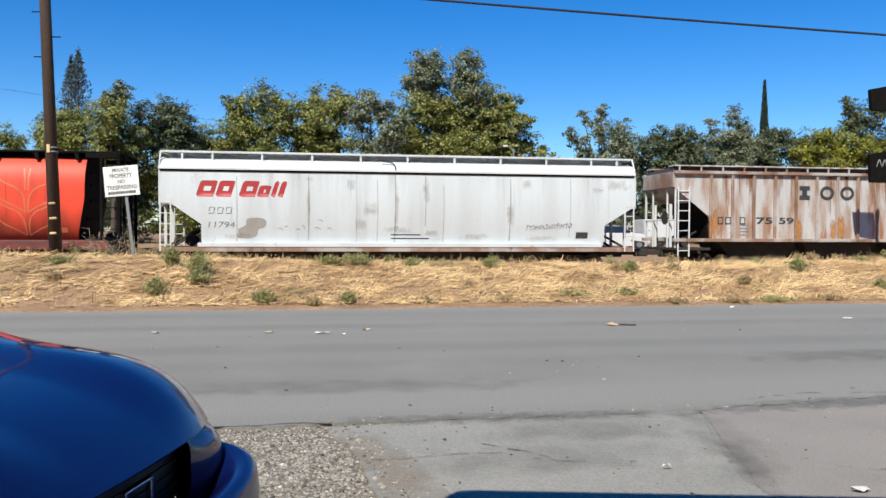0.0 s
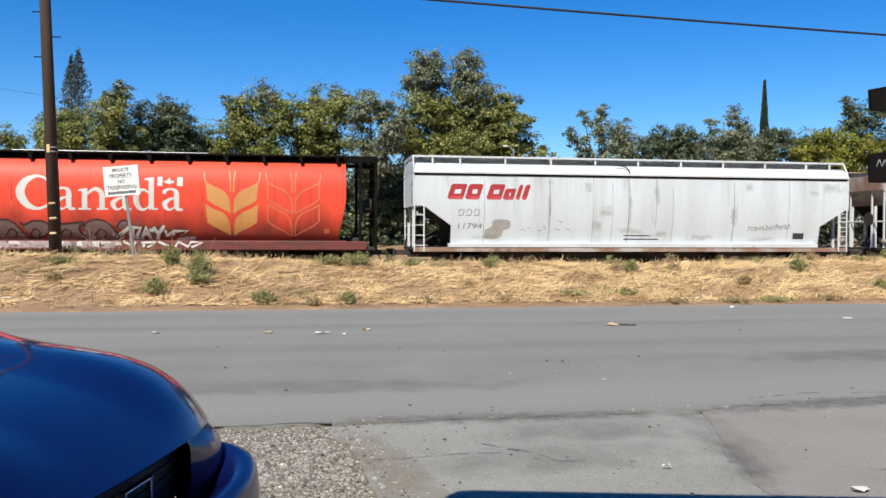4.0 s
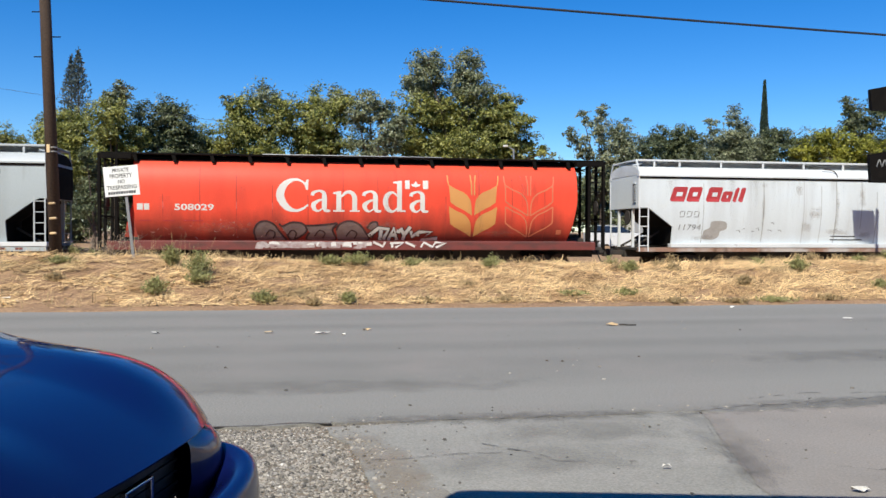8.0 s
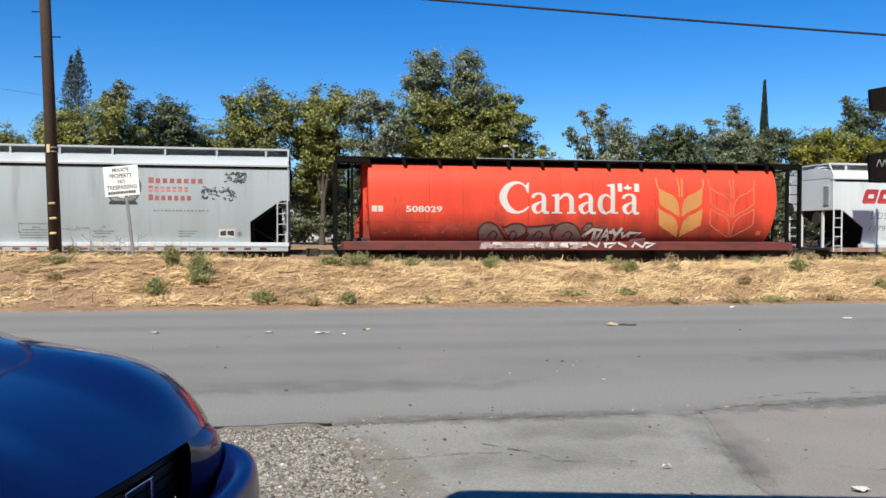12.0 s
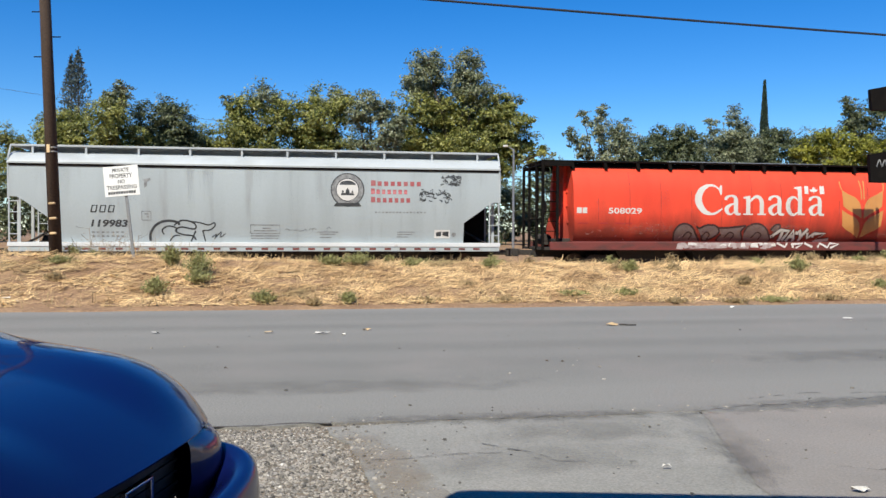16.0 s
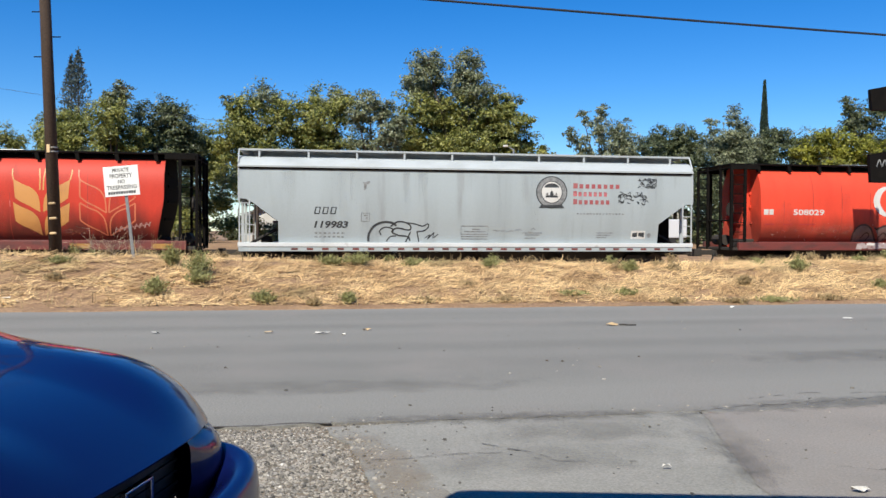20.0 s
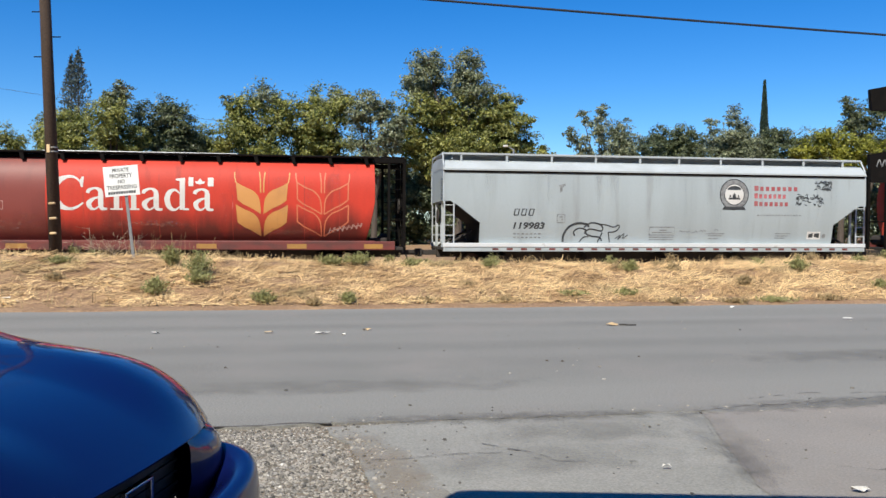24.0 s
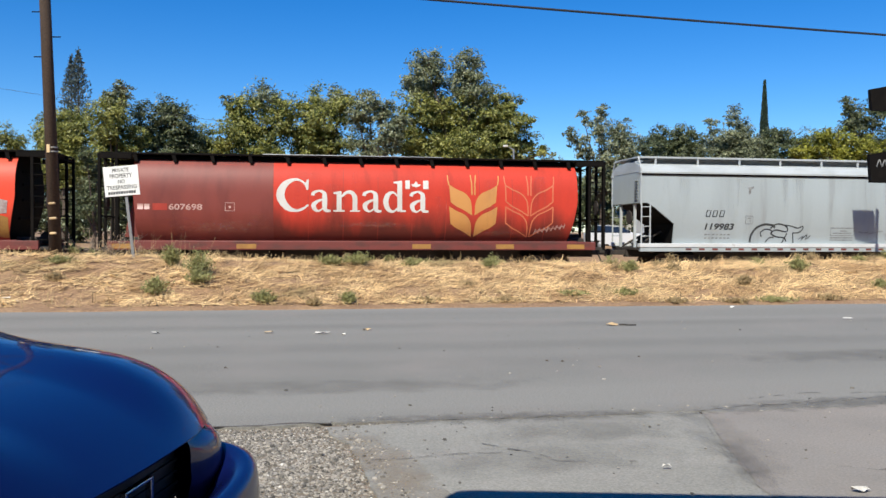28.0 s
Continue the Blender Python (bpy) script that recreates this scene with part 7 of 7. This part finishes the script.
    tree("dense dark green tree with rounded crown", -21.0, 63, [(-22.2, 9.9, 1.51), (-20.9, 11.0, 1.08), (-19.8, 9.9, 1.08), (-21.5, 8.4, 1.73), (-19.6, 8.4, 1.51), (-21, 6.4, 1.8)], k, seed=3)
    tree("small olive-green tree among taller ones", -19.2, 66, [(-18.9, 9.2, 0.9), (-19.6, 8.2, 1.13), (-18.2, 7.8, 1.1), (-17.4, 8.3, 0.8), (-18.4, 6.3, 1.6)], g, seed=4)
    tree("broad olive-green tree with open lower branches", -13.2, 58, [(-15.2, 10.7, 0.52), (-14.3, 10.2, 1.39), (-12.9, 11.1, 1.03), (-11.5, 10.4, 1.31), (-14.1, 8.5, 1.5), (-12.1, 8.5, 1.5), (-15.0, 7.9, 1.1), (-13, 6.6, 1.3)], g, seed=5, split=10.6)
    tree("olive-green tree with yellow-brown patches", -8.8, 60, [(-9.6, 11.0, 1.15), (-8.0, 11.4, 0.95), (-10.4, 9.3, 1.3), (-8.6, 9.4, 1.5), (-7.1, 10.8, 0.95), (-9.8, 7.9, 1.44), (-7.6, 7.9, 1.23), (-8.8, 6.3, 1.4)], g, seed=6, split=11.2)
    tree("rounded grey-green tree behind the track", -4.8, 57, [(-5.1, 10.5, 1.05), (-4.1, 10.0, 0.78), (-5.6, 7.8, 1.09), (-3.7, 8.2, 0.98), (-4.7, 6.4, 1.4), (-3.1, 9.2, 0.8), (-5.9, 9.6, 0.7)], gr, seed=7)
    tree("tall broad tree with a lumpy olive crown", 1.0, 60, [(-1.2, 13.8, 1.15), (-2.1, 12.6, 1.15), (1.6, 13.5, 1.23), (-0.2, 11.6, 1.64), (2.2, 11.6, 1.48), (-1.8, 10.0, 1.73), (0.6, 9.4, 1.85), (3.3, 10.4, 1.36), (4.3, 10.6, 1.07),
                                                               (3.9, 8.8, 1.56), (-2.7, 8.2, 1.44), (5.0, 10.9, 0.7), (5.5, 9.5, 0.95), (6.0, 8.3, 0.95), (7.3, 7.3, 0.62), (2.5, 7.8, 1.64), (1.3, 7.5, 1.4), (4.9, 7.4, 1.2), (-0.6, 7.4, 1.4)], g, per=950, seed=8, trunk_r=0.32, split=11.2)
    tree("sparse tree with pale leaves and bare twigs", 12.4, 65, [(10.9, 10.8, 0.45), (12.4, 11.2, 0.53), (12.0, 9.9, 0.89), (14.0, 9.9, 0.89), (9.8, 9.2, 0.58), (13.1, 8.5, 1.25), (14.7, 8.8, 1.11), (10.9, 8.4, 0.8), (12.5, 6.5, 1.3)], gr, per=600, seed=9, trunk_r=0.15)
    tree("dense dark green rounded tree", 21.0, 75, [(19.5, 10.4, 1.03), (21.5, 10.4, 1.23), (23.1, 9.9, 1.13), (18.7, 9.3, 1.28), (20.8, 9.0, 1.28), (17.2, 8.6, 1.2), (22.5, 8.4, 1.4), (20, 7, 1.7)], k, per=1000, seed=10)
    tree("sparse upright green tree with thin twigs", 24.3, 70, [(22.5, 10.7, 0.58), (24.6, 11.6, 0.72), (25.6, 10.8, 0.67), (24.2, 9.8, 1.05), (22.7, 9.1, 0.96), (26.1, 9.4, 1.2), (24.5, 7.4, 1.6)], gr, per=620, seed=11, trunk_r=0.14)
    tree("dark green tree beside a cypress", 28.6, 72, [(28.8, 10.1, 1.13), (30.2, 9.8, 0.99), (28.0, 8.9, 1.23), (25.8, 8.6, 1.23), (30.8, 8.8, 1.1), (28.5, 7.0, 1.7), (24.4, 9.2, 1.3), (26.6, 9.7, 1.2), (32.2, 9.2, 1.3), (33.8, 8.4, 1.4), (23.4, 7.6, 1.5)], k, per=900, seed=12)
    tree("low bright yellow-green tree", 27.9, 58, [(26.4, 8.2, 0.79), (27.9, 8.4, 0.91), (29.5, 7.7, 0.79), (25.6, 7.5, 0.87), (28.4, 7.4, 0.99), (30.6, 7.2, 0.9), (27.4, 6.0, 1.3)], y, per=1000, seed=13)
    tree("dark green loose-crowned tree", 32.8, 64, [(30.8, 11.6, 0.57), (32.1, 10.9, 0.88), (33.6, 11.4, 0.88), (33.0, 9.8, 1.1), (35.0, 10.1, 1.32), (31.2, 10.3, 0.79), (34.5, 8.0, 1.6)], k, per=750, seed=14)
    tree("broad olive-green tree with full crown", 42.0, 66, [(40, 9, 1.8), (43, 10, 1.9), (42, 7.5, 2.2), (45, 8, 1.7)], g, per=500, seed=15)
    tree("broad olive-green tree with full crown", -41.0, 66, [(-40, 8.2, 1.6), (-43, 9, 1.9), (-42, 7, 2.0), (-37, 7.2, 1.8), (-34.5, 7.2, 1.4)], g, per=500, seed=16)
    tree("narrow dark evergreen tree close behind the track", -21.2, 50, [(-21.25, 6.0, 0.5), (-21.0, 5.3, 0.6), (-21.4, 4.6, 0.7), (-21.0, 3.8, 0.75), (-21.5, 3.0, 0.75), (-21.1, 2.2, 0.7)], k, per=1500, size=0.17, seed=21, trunk_r=0.12)
    spire("tall blue-grey conifer with whorled branches", -37.5, 85, 8.0, 19.6, 2.4, M["leaf_blue"], 2000, 17, 15, "conifer_tree")
    spire("tall blue-grey conifer beside another", -38.5, 85.6, 8.0, 19.0, 2.3, M["leaf_blue"], 1900, 18, 14, "conifer_tree")
    spire("narrow dark cypress tree", 31.0, 80, 2.0, 16.2, 1.0, M["leaf_cypress"], 17000, 19, 0, "cypress_tree")
    # a hedge of shrubs closes the view below the crowns
    rnd = random.Random(55)
    lobes = []
    for i in range(170):
        x = -62 + i * 0.8
        lobes.append((x, 84 + rnd.uniform(-4, 4) + 0.04 * x, rnd.uniform(1.2, 7.4), rnd.uniform(1.5, 2.3)))
    # dark leaves: the shade under the crowns is put into the colour
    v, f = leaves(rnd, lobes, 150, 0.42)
    tagged(raw("hedge", v, f, M["leaf_dark_shaded"]), "shrubs and undergrowth behind the trees, shade put into the dark green", "shrubs", kind="stuff")
    lobes = []
    for i in range(150):
        x = rnd.uniform(-38, 40)
        z = rnd.uniform(0.9, 5.8)
        if (-18.5 < x < -12.4 or 11 < x < 24.5) and z < 3.4 and rnd.random() < 0.6:
            continue
        lobes.append((x, 66 + rnd.uniform(-4, 4) + 0.1 * x, z, rnd.uniform(0.9, 1.6)))
    for i in range(11):
        if i not in (2, 7):
            lobes.append((-18.4 + i * 0.62, 69.5 + rnd.uniform(-1, 1), rnd.uniform(0.9, 2.5), rnd.uniform(0.6, 1.0)))
    for i in range(64):
        x = -11.0 + 12.5 * rnd.random()
        lobes.append((x, 61 + rnd.uniform(-1.5, 1.5), rnd.uniform(0.8, 6.2), rnd.uniform(0.7, 1.2)))
    # sunlit lobes get olive leaves, shaded ones the dark leaves
    near = [q for q in lobes if -22.5 < q[0] < -15.5 or (-11.0 < q[0] < -7.0 and q[2] > 3.2)]
    v, f = leaves(rnd, near, 520, 0.26)
    tagged(raw("undergrowth", v, f, M["leaf"]), "olive-green shrubs below the trees", "shrubs", kind="stuff")
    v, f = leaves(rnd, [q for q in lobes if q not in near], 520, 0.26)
    tagged(raw("undergrowth", v, f, M["leaf_dark_shaded"]), "shrubs and undergrowth below the trees, painted shade-dark", "shrubs", kind="stuff")


# ---- beyond the track ----
def house(x, y, w, d, h, roof_h, label):
    t = thing("house", label, "house", pose(x, y, 0.4, 0, 0, 9))
    bm = bmesh.new()
    box(bm, -w / 2, w / 2, 0, d, 0, h)
    part("wall", bm, M["stucco"], t)
    bm = bmesh.new()
    o = 0.4
    for k in (-1, 1):
        a = [(k * (w / 2 + o), -o, h - 0.15), (0, -o, h + roof_h), (0, d + o, h + roof_h), (k * (w / 2 + o), d + o, h - 0.15)]
        f = bm.faces.new([bm.verts.new(q) for q in a])
    bmesh.ops.recalc_face_normals(bm, faces=bm.faces[:])
    bmesh.ops.solidify(bm, geom=bm.faces[:], thickness=0.16)
    part("roof", bm, M["roofing"], t)
    bm = bmesh.new()
    prism(bm, [(-w / 2, h), (w / 2, h), (0, h + roof_h - 0.1)], 0.0, 0.15)
    part("gable", bm, M["stucco"], t)
    for i in range(3):
        xx = -w / 2 + w * (i + 0.5) / 3
        bm = bmesh.new()
        box(bm, xx - 0.55, xx + 0.55, -0.05, 0.02, 1.0, 2.2)
        wd = part("window", bm, M["white_mark"], t)
        bm = bmesh.new()
        box(bm, xx - 0.48, xx + 0.48, -0.06, -0.03, 1.07, 2.13)
        part("pane", bm, M["glass"], wd)


def far_lamp():
    t = thing("street_lamp", "pale street lamp with a short arm", "street lamp", pose(4.67, 55, 0.5))
    bm = bmesh.new()
    rod(bm, (0, 0, 0), (0, 0, 6.6), 0.09, 0.07, 10)
    part("post", bm, M["steel"], t)
    bm = bmesh.new()
    rod(bm, (0, 0, 6.55), (-0.45, 0, 6.8), 0.04, seg=6)
    part("arm", bm, M["steel"], t)
    bm = bmesh.new()
    box(bm, -0.72, -0.38, -0.12, 0.12, 6.74, 6.86, 0.03)
    part("lamp_head", bm, M["white_mark"], t)


# ---- cars ----
def lin(t, tab):
    return float(np.interp(t, [a for a, _ in tab], [b for _, b in tab]))


def skin(u, v):
    """The car's upper skin from the bonnet's front edge (u 0) back, and across from wing to wing (v -1 to 1)."""
    a = abs(v)
    s = min(1.0, max(0.0, (a - 0.25) / 0.4))
    s = s * s * (3 - 2 * s)
    rise = 0.0549 - 0.0267 * u - 0.0051 * u * u - 0.0618 * math.exp(-u / 0.12)
    x = -1.15 * u - max(0.0, 1 - u) ** 2 * (0.1097 * a ** 2.4 + 0.0337 * a ** 6)
    z = 0.7846 + 0.3409 * u + (0.595 - 0.55 * u) * u * (1 - u) + 0.0022 * a * a + rise * s
    z -= 0.0416 * (1 - 0.6 * math.exp(-u / 0.2)) * max(0.0, (a - 0.6) / 0.4) ** 2
    return Vector((x, v * (0.8784 + 0.0765 * u ** 0.8), z))


def sheet(grid, up):
    bm = bmesh.new()
    vs = [[bm.verts.new(q) for q in row] for row in grid]
    for i in range(len(vs) - 1):
        for j in range(len(vs[0]) - 1):
            bm.faces.new((vs[i][j], vs[i][j + 1], vs[i + 1][j + 1], vs[i + 1][j]))
    bmesh.ops.recalc_face_normals(bm, faces=bm.faces[:])
    if sum(f.normal.dot(Vector(up)) * f.calc_area() for f in bm.faces) < 0:
        bmesh.ops.reverse_faces(bm, faces=bm.faces[:])
    sharp(bm, 50)
    return bm


def car(name, label, paint, m, detail=True):
    """A hatchback: x forward from the middle of the bonnet's front edge, y to its left, z up."""
    c = thing(name, label, "car", m)
    nu, nv, edge = 40, 40, 0.74
    rows = [[skin(1.2 * i / nu, edge * (-1 + 2 * j / nv)) for j in range(nv + 1)] for i in range(nu + 1)]
    lip = [[q + Vector((-0.012, 0, -0.014)) for q in rows[0]], [q + Vector((-0.001, 0, -0.004)) for q in rows[0]]]
    part("bonnet", sheet(lip + rows, (0, 0, 1)), paint, c, smooth=True)
    for k in (-1, 1):
        rows = []
        for i in range(nu + 1):
            u = 1.2 * i / nu
            row = [skin(u, k * (edge + 0.005)) + Vector((0, 0, -0.02))] + [skin(u, k * (edge + 0.004 + (0.996 - edge) * j / 10)) + Vector((0, 0, -0.0015)) for j in range(11)]
            q = row[-1]
            for ey, ez in ((0.015, -0.012), (0.028, -0.032), (0.037, -0.065), (0.042, -0.13), (0.044, -0.24), (0.044, -0.36), (0.04, -0.5)):
                row.append(q + Vector((0.3 * ez * max(0.0, 1 - u) ** 6, k * ey, ez)))
            rows.append(row)
        part("wing", sheet(rows, (0, k, 0.3)), paint, c, smooth=True)
        # the front below the bonnet: nose beside the grille, then the headlight round the corner
        plan = ((0.4, -0.012), (0.48, 0.006), (0.56, 0.014), (0.64, 0.012), (0.7, 0.0), (0.76, -0.026), (0.81, -0.066), (0.85, -0.12), (0.88, -0.2), (0.895, -0.3))
        fall = ((0.0, 0.0, 0.0), (0.06, 0.4, 0.004), (0.16, 0.75, 0.004), (0.33, 1.0, 0.0), (0.5, 1.0, 0.004), (0.72, 1.0, -0.012), (1.0, 1.0, -0.03))
        for nm, y0, y1, mt in (("nose_panel", 0.4, 0.735, paint), ("headlight", 0.738, 0.895, M["lens"])):
            rows = []
            for i in range(15):
                y = y0 + (y1 - y0) * i / 14
                q = skin(0, min(1.0, y / 0.878))
                x = lin(y, plan)
                rows.append([Vector(((q.x - 0.01) * (1 - g) + x * g + o, k * y, (q.z - 0.008) * (1 - f) + 0.47 * f)) for f, g, o in fall])
            part(nm, sheet(rows, (1, 0, 0)), mt, c, smooth=True)
    # bumper wraps round the front
    rows = []
    for i in range(41):
        t = -1 + 2 * i / 40
        y = 0.87 * math.sin(t * math.pi / 2)
        x = 0.225 - 0.5 * (1 - math.cos(t * math.pi / 2)) ** 2
        up = 0.06 * math.sin(t * math.pi / 2) ** 2
        rows.append([Vector((x + o * math.cos(t * 1.3), y + o * math.sin(t * 1.3), z + up)) for z, o in
                     ((0.42, -0.24), (0.5, -0.2), (0.565, -0.14), (0.602, -0.09), (0.618, -0.05), (0.612, -0.02), (0.585, 0.0), (0.5, 0.013), (0.38, 0.01), (0.25, -0.03), (0.18, -0.1))])
    part("bumper", sheet(rows, (1, 0, 0.5)), paint, c, smooth=True)
    # grille
    bm = bmesh.new()
    box(bm, -0.3, -0.08, -0.42, 0.42, 0.4, 0.75, 0.02)
    part("grille", bm, M["trim"], c, "black grille")
    for i in range(4):
        bm = bmesh.new()
        box(bm, -0.085, -0.07, -0.41, 0.41, 0.56 + i * 0.045, 0.57 + i * 0.045)
        part("grille_bar", bm, M["trim"], c)
    bm = bmesh.new()
    for a, b, e, f in ((-0.1, 0.1, 0.62, 0.632), (-0.1, 0.1, 0.745, 0.757), (-0.1, -0.085, 0.62, 0.757), (0.085, 0.1, 0.62, 0.757)):
        box(bm, -0.045, -0.02, a, b, e - 0.03, f - 0.03, 0.003)
    part("badge", bm, M["chrome"], c, "chrome badge frame")
    # body sides, cabin, glass
    for k in (-1, 1):
        bm = bmesh.new()
        ya, yb = sorted((k * 0.8, k * 0.9))
        prism(bm, [(-1.1, 1.1), (-2.2, 1.1), (-3.9, 1.12), (-4.15, 0.9), (-4.15, 0.32), (-3.78, 0.32), (-3.6, 0.6), (-3.3, 0.7), (-3.0, 0.6), (-2.82, 0.25), (-1.22, 0.25), (-1.12, 0.6)], ya, yb)
        part("side_panel", bm, paint, c)
        for xa, xb in ((-1.75, -2.6), (-2.65, -3.5)):
            bm = bmesh.new()
            ya2, yb2 = sorted((k * 0.86, k * 0.905))
            box(bm, xb, xa, ya2, yb2, 0.34, 1.08, 0.02)
            dr = part("door", bm, paint, c)
            bm = bmesh.new()
            ya3, yb3 = sorted((k * 0.9, k * 0.93))
            box(bm, xb + 0.05, xb + 0.22, ya3, yb3, 0.92, 0.95, 0.008)
            part("handle", bm, paint, dr)
        for xw in (-0.72, -3.4):
            bm = bmesh.new()
            rod(bm, (xw, k * 0.68, 0.33), (xw, k * 0.88, 0.33), 0.33, seg=28)
            wh = part("wheel", bm, M["rubber"], c)
            bm = bmesh.new()
            rod(bm, (xw, k * 0.86, 0.33), (xw, k * 0.895, 0.33), 0.2, seg=20)
            part("rim", bm, M["steel"], wh)
    bm = bmesh.new()
    cab = [(-1.16, 1.12, 0.78), (-1.95, 1.58, 0.62), (-3.4, 1.6, 0.6), (-4.0, 1.1, 0.76)]
    L = [bm.verts.new((x, h, z)) for x, z, h in cab]
    R = [bm.verts.new((x, -h, z)) for x, z, h in cab]
    for i in range(3):
        bm.faces.new((L[i], L[i + 1], R[i + 1], R[i]))
    bm.faces.new(L)
    bm.faces.new(R)
    bmesh.ops.recalc_face_normals(bm, faces=bm.faces[:])
    part("windows", bm, M["glass"], c)
    bm = bmesh.new()
    prism(bm, [(-1.93, 1.565), (-1.97, 1.6), (-3.4, 1.63), (-3.44, 1.59)], -0.62, 0.62)
    part("roof", bm, paint, c)
    bm = bmesh.new()
    box(bm, -4.2, -3.95, -0.82, 0.82, 0.3, 1.12, 0.06)
    part("tailgate", bm, paint, c)
    bm = bmesh.new()
    box(bm, -4.1, -0.25, -0.78, 0.78, 0.22, 0.55)
    part("chassis", bm, M["trim"], c)


def build_far():
    house(-15.2, 76, 6.5, 8, 2.6, 1.5, "white stucco house with a grey gabled roof")
    house(22.5, 84, 8.0, 8, 2.9, 1.4, "white stucco house behind the track")
    far_lamp()
    car("parked_car", "white parked car beyond the track", M["car_white"], pose(14.0, 57, 0.45, 0, 0, 4))
    van = thing("box_trailer", "white box trailer parked beyond the track", "trailer", pose(15.7, 58, 0.5, 0, 0, 6))
    bm = bmesh.new()
    box(bm, -1.6, 1.5, 0, 2.2, 0.72, 2.02, 0.06)
    part("body", bm, M["car_white"], van)
    bm = bmesh.new()
    box(bm, -1.62, 1.52, 0.1, 2.1, 0.58, 0.715, 0.02)
    part("chassis", bm, M["under"], van)
    for x in (-0.45, 0.4):
        bm = bmesh.new()
        rod(bm, (x, 0.05, 0.36), (x, 0.28, 0.36), 0.36, seg=20)
        part("wheel", bm, M["rubber"], van)
    bm = bmesh.new()
    rod(bm, (-1.6, 1.1, 0.64), (-2.6, 1.1, 0.56), 0.05, seg=8)
    part("drawbar", bm, M["under"], van)
    car("parked_car", "dark parked car beyond the track", M["car_dark"], pose(-2.4, 70, 0.55, 0, 0, 6))
    car("parked_car", "pale parked car beyond the track", M["car_white"], pose(-7.5, 71, 0.55, 0, 0, 6))


build_pole()
hang("overhead_cable", (-9.72, 20.0, 7.95), (41.0, 28.7, 7.05), 0.25, 0.032, "black overhead cable along the road")
hang("overhead_cable", (-9.72, 20.0, 7.95), (-60.0, 12.0, 8.0), 0.4, 0.02, "black overhead cable running off to the side")
hang("far_cable", (-60, 57, 16.6), (-12, 62, 9.2), 0.5, 0.012, "thin dark cable far behind")
build_sign()
build_signal()
build_weeds()
build_trees()
build_far()
car("parked_car", "shiny dark blue parked car with black grille", M["car_blue"], pose(-1.017, 2.817, 0.0, 0, 0, -6.31))


# ---- what moves ----
TRAVEL = [(0, -27.80), (0.5, -26.67), (1, -25.53), (1.5, -24.39), (2, -23.25), (2.5, -22.11), (3, -20.97), (3.5, -19.82), (5.5, -15.28), (6, -14.17), (6.5, -13.07), (7, -11.98), (7.5, -10.89), (8, -9.82), (8.5, -8.74), (9, -7.68), (9.5, -6.63), (10, -5.59), (10.5, -4.56), (11, -3.54), (11.5, -2.52), (12, -1.51), (12.5, -0.51), (14.5, 3.44), (15, 4.42), (15.5, 5.40), (16, 6.38), (16.5, 7.37), (17, 8.36), (17.5, 9.34), (18, 10.32), (18.5, 11.29), (19, 12.25), (19.5, 13.21), (20, 14.16), (20.5, 15.11), (21, 16.05), (21.5, 16.98), (23.5, 20.72), (24, 21.67), (24.5, 22.62), (25, 23.57), (25.5, 24.53), (26, 25.50), (26.5, 26.49), (27, 27.48), (27.5, 28.47), (28, 29.47)]


def motions():
    turn = [(t, lerp_table(t, TRAVEL)) for t in np.arange(0, 28.01, 0.25)]
    for (wagon, c, _), wheels in zip(WAGONS, WHEELS):
        rows = []
        for t, d in TRAVEL:
            q = at(c + d, 1.58, -0.1)
            rows.append((t, pose(q.x, q.y, q.z, 0, 0, 9.06)))
        walk(wagon, rows)
        for w, x in wheels:
            walk(w, [(float(t), pose(x, 0, 0.42, 0, math.degrees(d / 0.42), 0)) for t, d in turn])


motions()
